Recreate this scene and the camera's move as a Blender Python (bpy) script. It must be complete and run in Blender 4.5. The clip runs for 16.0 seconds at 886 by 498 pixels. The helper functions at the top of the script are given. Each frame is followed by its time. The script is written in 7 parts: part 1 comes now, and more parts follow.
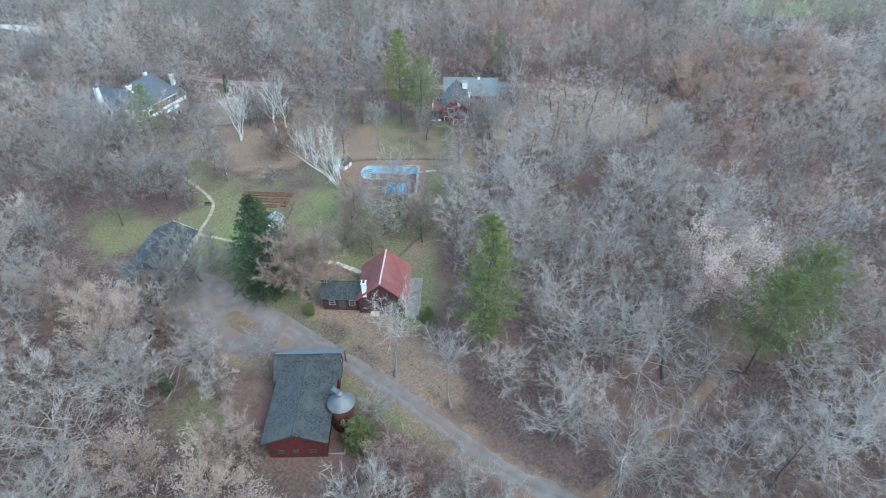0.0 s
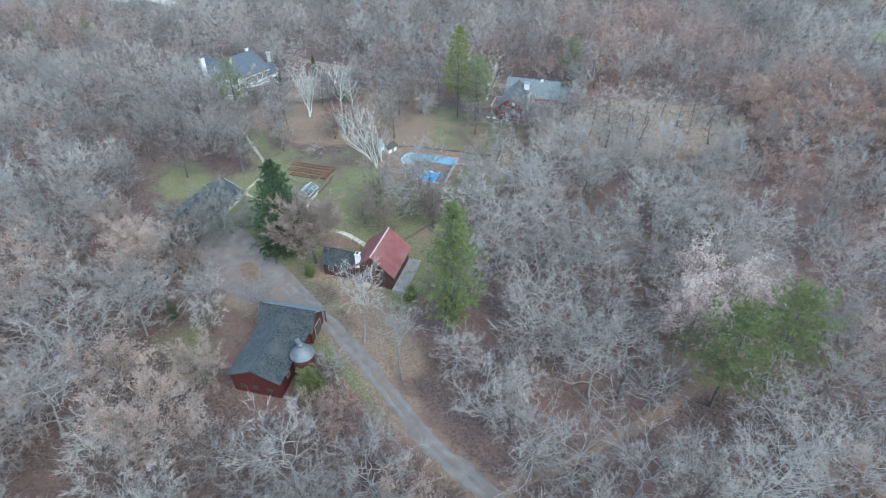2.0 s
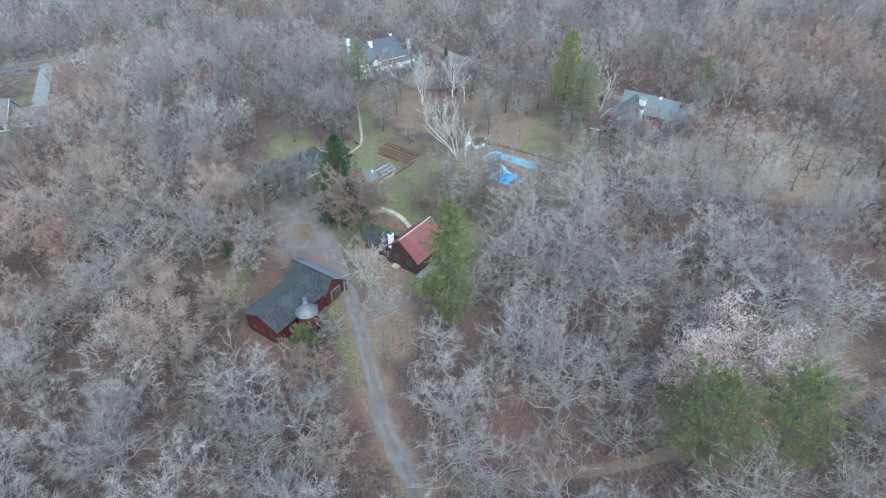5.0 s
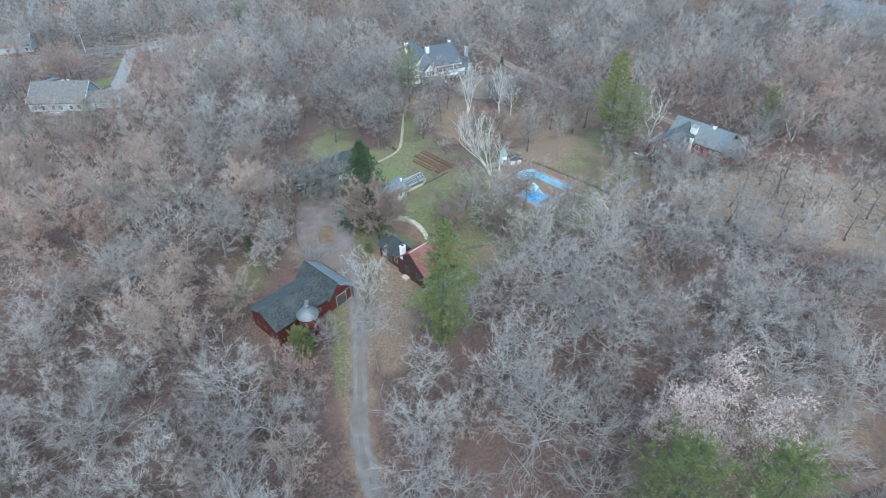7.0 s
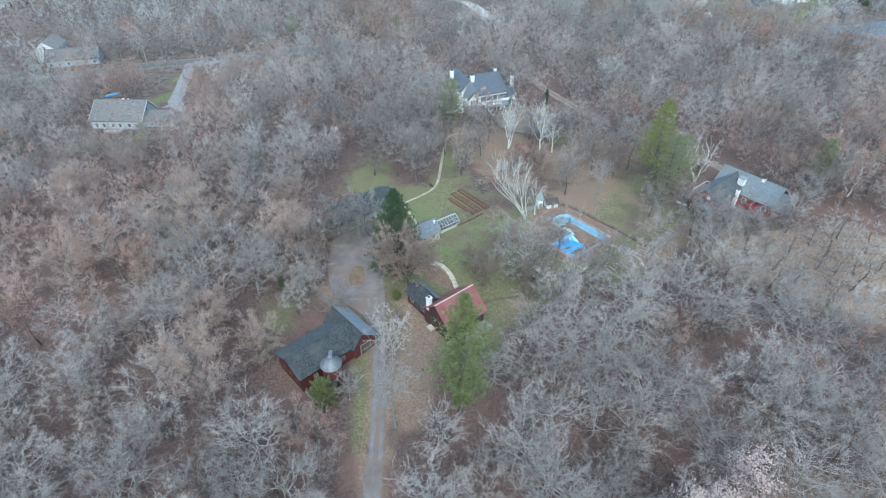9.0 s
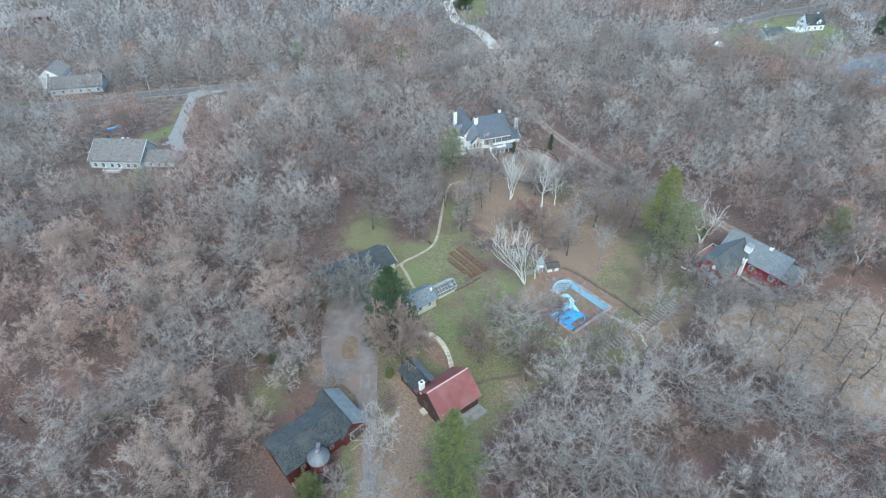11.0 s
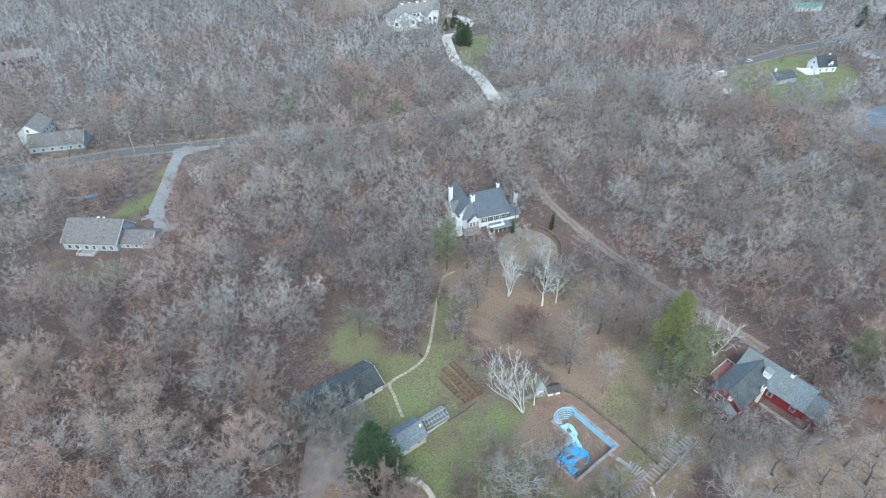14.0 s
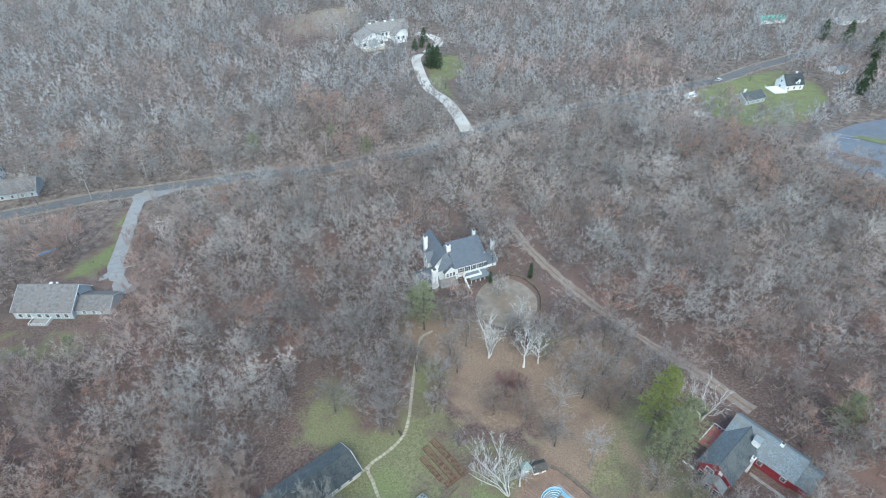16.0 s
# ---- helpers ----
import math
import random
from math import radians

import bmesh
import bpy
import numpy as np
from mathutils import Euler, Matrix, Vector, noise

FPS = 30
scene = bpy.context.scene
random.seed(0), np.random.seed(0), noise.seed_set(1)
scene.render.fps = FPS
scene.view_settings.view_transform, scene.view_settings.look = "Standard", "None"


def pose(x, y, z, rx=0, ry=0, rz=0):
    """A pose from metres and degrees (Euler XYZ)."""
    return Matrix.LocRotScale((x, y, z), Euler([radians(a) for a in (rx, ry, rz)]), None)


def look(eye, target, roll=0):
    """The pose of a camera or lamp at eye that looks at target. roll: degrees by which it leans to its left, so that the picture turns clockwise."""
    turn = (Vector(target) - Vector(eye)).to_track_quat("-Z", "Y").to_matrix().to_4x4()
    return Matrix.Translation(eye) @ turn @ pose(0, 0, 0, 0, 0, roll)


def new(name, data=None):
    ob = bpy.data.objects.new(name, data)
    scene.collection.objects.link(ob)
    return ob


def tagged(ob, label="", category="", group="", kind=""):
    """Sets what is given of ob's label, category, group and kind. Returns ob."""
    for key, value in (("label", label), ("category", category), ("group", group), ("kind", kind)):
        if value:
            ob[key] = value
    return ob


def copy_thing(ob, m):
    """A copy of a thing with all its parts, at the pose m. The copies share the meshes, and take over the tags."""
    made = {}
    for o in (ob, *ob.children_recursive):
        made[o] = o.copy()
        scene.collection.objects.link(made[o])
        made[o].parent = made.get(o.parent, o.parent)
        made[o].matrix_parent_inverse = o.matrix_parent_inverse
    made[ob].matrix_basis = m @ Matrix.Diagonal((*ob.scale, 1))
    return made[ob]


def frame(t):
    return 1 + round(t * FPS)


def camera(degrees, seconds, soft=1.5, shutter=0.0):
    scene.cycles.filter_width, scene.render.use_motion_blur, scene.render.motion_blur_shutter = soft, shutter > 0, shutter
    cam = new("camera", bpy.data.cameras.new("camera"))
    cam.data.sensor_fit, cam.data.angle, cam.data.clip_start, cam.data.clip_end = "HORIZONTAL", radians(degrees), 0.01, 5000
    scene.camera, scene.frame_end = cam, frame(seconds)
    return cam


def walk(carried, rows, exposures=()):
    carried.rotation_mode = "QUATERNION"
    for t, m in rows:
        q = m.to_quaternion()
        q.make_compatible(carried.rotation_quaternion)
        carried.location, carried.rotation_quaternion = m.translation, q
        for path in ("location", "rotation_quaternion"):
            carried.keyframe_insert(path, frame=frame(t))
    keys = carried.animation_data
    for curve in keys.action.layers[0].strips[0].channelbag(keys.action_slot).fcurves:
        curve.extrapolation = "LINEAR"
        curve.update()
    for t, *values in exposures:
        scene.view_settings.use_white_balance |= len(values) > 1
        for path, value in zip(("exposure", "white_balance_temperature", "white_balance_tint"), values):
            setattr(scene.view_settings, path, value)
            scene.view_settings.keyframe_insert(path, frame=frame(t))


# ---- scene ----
cam = camera(76.92, 16.0, 1.0)
PATH = [
    (0.0, pose(0.08, -1.95, 69.36, 52.41, -0.01, -50.07)),
    (0.5, pose(3.08, -7.32, 70.31, 52.29, -0.26, -49.25)),
    (1.0, pose(5.74, -11.67, 70.30, 52.32, -0.29, -46.67)),
    (1.5, pose(8.73, -16.21, 70.40, 52.33, -0.24, -44.24)),
    (2.0, pose(11.86, -20.46, 70.31, 52.40, -0.08, -35.93)),
    (2.5, pose(16.10, -24.40, 70.56, 52.33, -0.01, -27.32)),
    (3.0, pose(20.38, -28.06, 70.69, 52.35, -0.16, -21.90)),
    (3.5, pose(24.11, -30.84, 70.97, 52.33, -0.13, -18.71)),
    (4.0, pose(27.08, -32.26, 70.66, 52.32, 0.12, -17.59)),
    (6.5, pose(42.69, -32.88, 71.48, 52.30, 0.16, -9.70)),
    (7.0, pose(44.60, -32.41, 72.82, 52.31, -0.10, -6.78)),
    (7.5, pose(45.89, -31.14, 74.51, 52.26, -0.07, -4.68)),
    (8.0, pose(46.85, -29.87, 76.37, 52.26, -0.10, -3.08)),
    (8.5, pose(47.67, -28.16, 78.60, 52.24, 0.05, -2.02)),
    (9.0, pose(48.20, -26.26, 81.17, 52.30, 0.14, -1.30)),
    (11.5, pose(51.29, -9.61, 94.63, 52.24, -0.10, -0.06)),
    (12.0, pose(51.68, -5.12, 97.12, 52.29, 0.02, -0.03)),
    (12.5, pose(52.12, -0.71, 99.69, 52.29, -0.01, 0.07)),
    (13.0, pose(52.30, 3.65, 102.46, 52.32, 0.06, 0.01)),
    (13.5, pose(52.82, 8.14, 105.28, 52.30, -0.10, 0.14)),
    (14.0, pose(53.20, 12.56, 107.60, 52.31, -0.12, 0.07)),
    (14.5, pose(53.19, 16.49, 109.94, 52.33, -0.02, -0.85)),
    (15.0, pose(53.40, 20.32, 112.15, 52.34, -0.07, -2.04)),
    (15.5, pose(53.64, 24.12, 114.72, 52.32, -0.12, -2.62)),
    (16.0, pose(53.84, 27.99, 117.31, 52.30, -0.07, -2.99)),
]
walk(cam, PATH, exposures=[(0.0, 1.46, 6180.0, -5.0), (4.0, 1.41, 6180.0, -5.0), (9.0, 1.41, 6220.0, -5.0), (12.0, 1.42, 6380.0, -4.7), (16.0, 1.40, 6490.0, -4.5)])

# ---- sky, sun ----
world = bpy.data.worlds.new("overcast_sky")
scene.world = world
world.use_nodes = True
wn, wl = world.node_tree.nodes, world.node_tree.links
sky = wn.new("ShaderNodeTexSky")
sky.sky_type, sky.sun_disc = "NISHITA", False
sky.sun_elevation, sky.sun_rotation = radians(48), radians(200)
sky.air_density, sky.dust_density, sky.ozone_density = 1.0, 1.0, 1.5
wn["Background"].inputs["Strength"].default_value = 0.15
wl.new(sky.outputs[0], wn["Background"].inputs["Color"])
sun = new("sun", bpy.data.lights.new("sun", "SUN"))
sun.data.energy, sun.data.angle, sun.data.color = 1.0, radians(40), (1.0, 0.97, 0.94)
sun.matrix_world = look((0, 0, 300), (-20, 110, 180))


# ---- materials ----
def mat(name, c1, c2, scale=1.0, c3=None, scale3=0.1, rough=0.85, metal=0.0, bump=0.0, bscale=6.0, rnd=0.0, spec=0.3, sharp=0.25, thin=0.0, tone=0.0):
    """A surface of two colours mixed by fine noise, a third in broad stains, with relief and a tint that differs from thing to thing.
    thin: how much light passes through; tone: how far the trees of a wood differ from one another."""
    m = bpy.data.materials.new(name)
    m.use_nodes = True
    n, l = m.node_tree.nodes, m.node_tree.links
    p = n["Principled BSDF"]
    p.inputs["Roughness"].default_value, p.inputs["Metallic"].default_value = rough, metal
    p.inputs["Specular IOR Level"].default_value = spec
    tc = n.new("ShaderNodeTexCoord")

    def noise_mix(a, b, sc, lo, hi, detail):
        t = n.new("ShaderNodeTexNoise")
        t.inputs["Scale"].default_value, t.inputs["Detail"].default_value = sc, detail
        l.new(tc.outputs["Object"], t.inputs["Vector"])
        r = n.new("ShaderNodeMapRange")
        r.inputs[1].default_value, r.inputs[2].default_value = lo, hi
        l.new(t.outputs["Fac"], r.inputs[0])
        x = n.new("ShaderNodeMix")
        x.data_type = "RGBA"
        l.new(r.outputs[0], x.inputs[0])
        for value, slot in ((a, x.inputs[6]), (b, x.inputs[7])):
            if isinstance(value, tuple):
                slot.default_value = (*value, 1)
            else:
                l.new(value, slot)
        return x.outputs[2]

    col = noise_mix(c1, c2, scale, 0.5 - sharp, 0.5 + sharp, 4)
    if c3:
        col = noise_mix(col, c3, scale3, 0.46, 0.72, 3)
    if rnd:
        info, hsv, r = n.new("ShaderNodeObjectInfo"), n.new("ShaderNodeHueSaturation"), n.new("ShaderNodeMapRange")
        r.inputs[3].default_value, r.inputs[4].default_value = 1 - rnd, 1 + rnd
        l.new(info.outputs["Random"], r.inputs[0])
        l.new(r.outputs[0], hsv.inputs["Value"])
        l.new(col, hsv.inputs["Color"])
        col = hsv.outputs["Color"]
    if tone:
        for layer, warm in (("warm", True), ("tone", False)):
            at, hsv, r = n.new("ShaderNodeAttribute"), n.new("ShaderNodeHueSaturation"), n.new("ShaderNodeMapRange")
            at.attribute_name = layer
            l.new(at.outputs["Fac"], r.inputs[0])
            if warm:
                x = n.new("ShaderNodeMix")
                x.data_type = "RGBA"
                r.inputs[4].default_value = 0.8
                l.new(r.outputs[0], x.inputs[0])
                l.new(col, x.inputs[6])
                x.inputs[7].default_value = (0.44, 0.27, 0.22, 1)
                col = x.outputs[2]
            else:
                r.inputs[3].default_value, r.inputs[4].default_value = 1 - tone, 1 + tone
                l.new(r.outputs[0], hsv.inputs["Value"])
                l.new(col, hsv.inputs["Color"])
                col = hsv.outputs["Color"]
    l.new(col, p.inputs["Base Color"])
    if thin:
        back, both = n.new("ShaderNodeBsdfTranslucent"), n.new("ShaderNodeMixShader")
        l.new(col, back.inputs["Color"])
        both.inputs[0].default_value = thin
        l.new(p.outputs[0], both.inputs[1])
        l.new(back.outputs[0], both.inputs[2])
        l.new(both.outputs[0], n["Material Output"].inputs["Surface"])
    if bump:
        t, b = n.new("ShaderNodeTexNoise"), n.new("ShaderNodeBump")
        t.inputs["Scale"].default_value, t.inputs["Detail"].default_value = bscale, 5
        l.new(tc.outputs["Object"], t.inputs["Vector"])
        l.new(t.outputs["Fac"], b.inputs["Height"])
        b.inputs["Strength"].default_value, b.inputs["Distance"].default_value = bump, 0.1
        l.new(b.outputs[0], p.inputs["Normal"])
    return m


def glassy(name, colour, rough=0.08):
    m = mat(name, colour, tuple(c * 1.5 for c in colour), 0.7, rough=rough, spec=0.6)
    return m


BARK = mat("grey_bark", (0.345, 0.323, 0.305), (0.531, 0.503, 0.482), 0.9, (0.275, 0.275, 0.237), 0.25, rnd=0.24)
BARK_MID = mat("grey_brown_bark", (0.19, 0.175, 0.165), (0.29, 0.275, 0.26), 1.0, (0.22, 0.23, 0.19), 0.3, rnd=0.15)
TWIG_PALE = mat("pale_limbs", (0.339, 0.32, 0.305), (0.479, 0.459, 0.444), 0.12, (0.355, 0.301, 0.27), 0.07, thin=0.5, tone=0.42)
TWIG_BRUSH = mat("russet_undergrowth", (0.218, 0.164, 0.14), (0.327, 0.257, 0.228), 0.3, (0.287, 0.253, 0.238), 0.06, thin=0.5)
BARK_DARK = mat("dark_bark", (0.10, 0.085, 0.08), (0.19, 0.17, 0.16), 1.2, (0.15, 0.16, 0.12), 0.3, rnd=0.2)
BARK_WHITE = mat("white_bark", (0.598, 0.575, 0.546), (0.805, 0.788, 0.765), 1.5, (0.391, 0.368, 0.345), 0.6, rnd=0.08)
TWIG = mat("grey_twigs", (0.328, 0.283, 0.264), (0.476, 0.425, 0.406), 0.35, (0.446, 0.34, 0.302), 0.12, rnd=0.25, thin=0.5)
TWIG_WOOD = mat("woodland_twigs", (0.331, 0.298, 0.277), (0.486, 0.455, 0.428), 0.10, (0.486, 0.382, 0.334), 0.065, sharp=0.14, thin=0.5, tone=0.44)
# Woodland twigs made paler and greyer, putting distance haze into their colour.
TWIG_FAR = mat("haze_paled_distant_twigs", (0.375, 0.357, 0.348), (0.504, 0.488, 0.482), 0.06, (0.472, 0.401, 0.369), 0.035, sharp=0.14, thin=0.5, tone=0.42)
HAZE_TWIG = mat("rosy_brown_twigs", (0.292, 0.226, 0.195), (0.425, 0.34, 0.297), 0.5, (0.413, 0.297, 0.249), 0.2, rnd=0.12, thin=0.5)
RUST_STALK = mat("rusty_withered_stalks", (0.13, 0.085, 0.06), (0.24, 0.16, 0.115), 1.5)
TWIG_BROWN = mat("brown_twigs", (0.426, 0.367, 0.341), (0.611, 0.557, 0.521), 0.35, (0.611, 0.503, 0.444), 0.15, rnd=0.25, thin=0.5)
ISLAND = mat("mossy_leaf_bed", (0.15, 0.102, 0.075), (0.28, 0.195, 0.145), 0.9, (0.16, 0.13, 0.085), 0.4, rough=0.95, bump=0.3)
TWIG_WHITE = mat("pale_twigs", (0.38, 0.355, 0.335), (0.52, 0.50, 0.48), 0.5, rnd=0.08)
LEAF_TAN = mat("tan_oak_leaves", (0.475, 0.364, 0.321), (0.599, 0.483, 0.437), 0.9, (0.494, 0.331, 0.263), 0.3, rnd=0.15, thin=0.5)
LEAF_RUSSET = mat("russet_oak_leaves", (0.396, 0.226, 0.171), (0.528, 0.319, 0.248), 0.8, (0.462, 0.33, 0.27), 0.25, rnd=0.15, thin=0.5)
LEAF_BEIGE = mat("bleached_leaves", (0.64, 0.50, 0.46), (0.76, 0.63, 0.59), 1.0, rnd=0.06, thin=0.5)
LEAF_MAROON = mat("maroon_twigs", (0.288, 0.156, 0.144), (0.396, 0.228, 0.204), 0.8, rnd=0.1, thin=0.5)
NEEDLE_PINE = mat("pine_needles", (0.172, 0.203, 0.0878), (0.289, 0.316, 0.142), 0.9, (0.15, 0.189, 0.0927), 0.35, rnd=0.08, rough=0.7, thin=0.4)
NEEDLE_OLIVE = mat("olive_needles", (0.23, 0.247, 0.144), (0.345, 0.356, 0.218), 0.8, rnd=0.05, rough=0.7, thin=0.4)
NEEDLE_SPRUCE = mat("spruce_needles", (0.0579, 0.0978, 0.0546), (0.116, 0.165, 0.0863), 0.9, rnd=0.12, rough=0.7, thin=0.35)
NEEDLE_YELLOW = mat("yellow_green_needles", (0.209, 0.235, 0.0734), (0.308, 0.334, 0.116), 0.9, rnd=0.04, rough=0.7, thin=0.4)
GRAVEL = mat("grey_gravel", (0.15, 0.132, 0.127), (0.262, 0.227, 0.216), 0.5, (0.223, 0.164, 0.137), 0.2, rough=0.95, bump=0.12, bscale=9)
SLATE = mat("smooth_slate", (0.06, 0.072, 0.09), (0.15, 0.17, 0.195), 3.0, (0.125, 0.135, 0.15), 0.45, rough=0.42, spec=0.6, bump=0.2, bscale=4)
GRAVEL_WORN = mat("wheel_worn_gravel", (0.18, 0.167, 0.158), (0.28, 0.258, 0.243), 0.5, (0.19, 0.16, 0.14), 0.3, rough=0.95, bump=0.12, bscale=9)
OLD_BOARDS = mat("dark_red_brown_boards", (0.055, 0.03, 0.027), (0.10, 0.05, 0.045), 1.5, rough=0.85, bump=0.2)
CONCRETE = mat("pale_concrete", (0.25, 0.247, 0.242), (0.34, 0.336, 0.33), 0.7, (0.26, 0.24, 0.22), 0.12, rough=0.9)
TWIG_WEST = mat("rosy_woodland_twigs", (0.422, 0.376, 0.344), (0.639, 0.582, 0.539), 0.11, (0.639, 0.518, 0.444), 0.07, sharp=0.14, thin=0.5, tone=0.42)
TAN_TWIG = mat("tan_twigs", (0.44, 0.339, 0.285), (0.598, 0.477, 0.408), 0.5, (0.52, 0.365, 0.297), 0.2, rnd=0.15, thin=0.5)
GRAVEL_BEIGE = mat("beige_gravel", (0.187, 0.158, 0.128), (0.318, 0.27, 0.219), 0.45, (0.225, 0.167, 0.124), 0.22, rough=0.95, bump=0.12, bscale=8)
GRAVEL_PALE = mat("pale_gravel", (0.50, 0.47, 0.43), (0.60, 0.57, 0.53), 0.9, (0.42, 0.38, 0.33), 0.1, rough=0.95, bump=0.2)
DIRT_TRACK = mat("leafy_track", (0.17, 0.112, 0.0825), (0.271, 0.186, 0.14), 1.2, (0.195, 0.151, 0.129), 0.25, rough=0.95, bump=0.2)
WHEEL_TRACK = mat("worn_gravel", (0.20, 0.168, 0.145), (0.30, 0.255, 0.222), 0.8, (0.25, 0.19, 0.15), 0.2, rough=0.95, bump=0.15)
ASPHALT = mat("asphalt", (0.111, 0.111, 0.112), (0.162, 0.16, 0.162), 0.6, (0.136, 0.128, 0.128), 0.08, rough=0.8)
ASPHALT_LOT = mat("parking_asphalt", (0.13, 0.145, 0.17), (0.18, 0.195, 0.225), 0.3, (0.15, 0.15, 0.16), 0.05, rough=0.7)
FLAG = mat("limestone_flags", (0.342, 0.299, 0.227), (0.474, 0.42, 0.326), 1.8, (0.287, 0.242, 0.165), 0.6, rnd=0.15, bump=0.3)
STONE = mat("field_stone", (0.499, 0.443, 0.355), (0.68, 0.616, 0.508), 1.6, (0.374, 0.313, 0.233), 0.9, rnd=0.18, bump=0.4)
STONE_DARK = mat("mossy_stone", (0.12, 0.095, 0.075), (0.22, 0.175, 0.14), 1.6, (0.14, 0.13, 0.08), 0.7, rnd=0.2, bump=0.4)
STEP_STONE = mat("weathered_step_stone", (0.27, 0.25, 0.23), (0.38, 0.36, 0.34), 2.0, (0.25, 0.19, 0.15), 0.8, rnd=0.15)
# The dark tone also paints the shaded slopes of barn, garage and cottage wing.
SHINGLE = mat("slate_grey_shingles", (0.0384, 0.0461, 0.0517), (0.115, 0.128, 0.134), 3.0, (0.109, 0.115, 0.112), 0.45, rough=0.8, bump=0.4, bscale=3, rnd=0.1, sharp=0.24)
SHINGLE_DARK = mat("dark_and_shaded_slate_shingles", (0.0229, 0.0275, 0.0313), (0.0803, 0.0901, 0.0945), 3.0, (0.0803, 0.0859, 0.0816), 0.45, rough=0.85, bump=0.4, bscale=3, rnd=0.1, sharp=0.22)
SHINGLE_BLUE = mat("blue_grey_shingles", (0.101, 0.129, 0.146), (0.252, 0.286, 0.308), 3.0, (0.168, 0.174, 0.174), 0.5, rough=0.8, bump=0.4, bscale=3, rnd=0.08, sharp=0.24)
SHINGLE_PALE = mat("pale_blue_grey_shingles", (0.18, 0.225, 0.25), (0.31, 0.35, 0.37), 3.0, (0.22, 0.23, 0.23), 0.5, rough=0.75, bump=0.4, bscale=3, sharp=0.24)
SHINGLE_BROWN = mat("taupe_shingles", (0.17, 0.16, 0.155), (0.30, 0.285, 0.275), 1.2, (0.25, 0.22, 0.20), 0.3, rough=0.8, bump=0.4, bscale=3, rnd=0.06, sharp=0.2)
SHINGLE_TAUPE = mat("shaded_taupe_shingles", (0.12, 0.115, 0.115), (0.215, 0.205, 0.20), 1.2, (0.18, 0.16, 0.15), 0.3, rough=0.8, bump=0.4, bscale=3, rnd=0.06, sharp=0.2)
SEAM_ROOF = mat("weathered_red_sheet", (0.215, 0.07, 0.066), (0.285, 0.105, 0.098), 0.7, (0.28, 0.14, 0.13), 0.3, rough=0.55, spec=0.4)
STEEL = mat("galvanised_sheet", (0.161, 0.176, 0.194), (0.215, 0.231, 0.246), 1.2, (0.134, 0.145, 0.156), 0.5, rough=0.55, metal=0.2)
RED_WALL = mat("barn_red_boards", (0.085, 0.022, 0.022), (0.14, 0.036, 0.035), 1.5, (0.08, 0.034, 0.03), 0.5, rough=0.8, bump=0.2)
RED_BRIGHT = mat("red_painted_siding", (0.24, 0.03, 0.045), (0.33, 0.055, 0.07), 1.2, (0.22, 0.06, 0.065), 0.4, rough=0.7, bump=0.15)
WHITE_WALL = mat("white_painted_siding", (0.72, 0.74, 0.75), (0.82, 0.83, 0.83), 1.0, (0.64, 0.66, 0.67), 0.35, rough=0.7, bump=0.1)
WHITE = mat("white_paint", (0.76, 0.77, 0.77), (0.85, 0.85, 0.84), 2.0, (0.66, 0.67, 0.66), 0.8, rough=0.6)
CREAM_WALL = mat("cream_stucco", (0.52, 0.50, 0.44), (0.62, 0.60, 0.54), 1.2, (0.44, 0.42, 0.36), 0.5, bump=0.2)
GREY_WALL = mat("blue_grey_siding", (0.36, 0.41, 0.44), (0.45, 0.50, 0.53), 1.1, (0.33, 0.36, 0.38), 0.4, bump=0.1)
DARK_WOOD = mat("weathered_dark_wood", (0.06, 0.055, 0.05), (0.12, 0.11, 0.10), 1.6, bump=0.3)
GREY_WOOD = mat("weathered_grey_wood", (0.27, 0.255, 0.24), (0.38, 0.36, 0.345), 1.8, (0.23, 0.21, 0.19), 0.7, bump=0.2, rnd=0.1)
DECK_WOOD = mat("redwood_deck", (0.40, 0.13, 0.12), (0.48, 0.19, 0.17), 1.5, (0.40, 0.22, 0.18), 0.5, bump=0.2)
TIMBER = mat("rusty_bed_timber", (0.131, 0.0728, 0.0541), (0.207, 0.12, 0.0888), 1.8, rnd=0.2, bump=0.3)
SOIL = mat("dark_garden_soil", (0.0942, 0.066, 0.0456), (0.251, 0.168, 0.114), 1.3, (0.176, 0.15, 0.0856), 0.8, rough=0.95, bump=0.3, sharp=0.13)
MULCH = mat("leaf_mulch", (0.13, 0.085, 0.062), (0.36, 0.245, 0.185), 5.5, (0.19, 0.135, 0.105), 0.5, rough=0.95, bump=0.4, sharp=0.14)
SHUTTER = mat("black_shutter", (0.03, 0.035, 0.035), (0.055, 0.06, 0.06), 3.0, rough=0.6)
PANE = glassy("window_glass", (0.05, 0.06, 0.07))
GREEN_CAP = mat("verdigris_sheet", (0.24, 0.33, 0.315), (0.32, 0.41, 0.39), 2.0, rough=0.5)
POOL_BLUE = mat("sky_blue_pool_wall", (0.30, 0.58, 0.78), (0.38, 0.66, 0.84), 1.0, (0.40, 0.64, 0.78), 0.35, rough=0.5)
POOL_STEP = mat("stained_pool_step", (0.13, 0.24, 0.31), (0.20, 0.36, 0.45), 1.6, (0.20, 0.16, 0.13), 0.6, rough=0.5)
POOL_TURQUOISE = mat("bleached_turquoise_plaster", (0.42, 0.74, 0.78), (0.55, 0.83, 0.85), 1.0, (0.35, 0.68, 0.75), 0.5, rough=0.5)
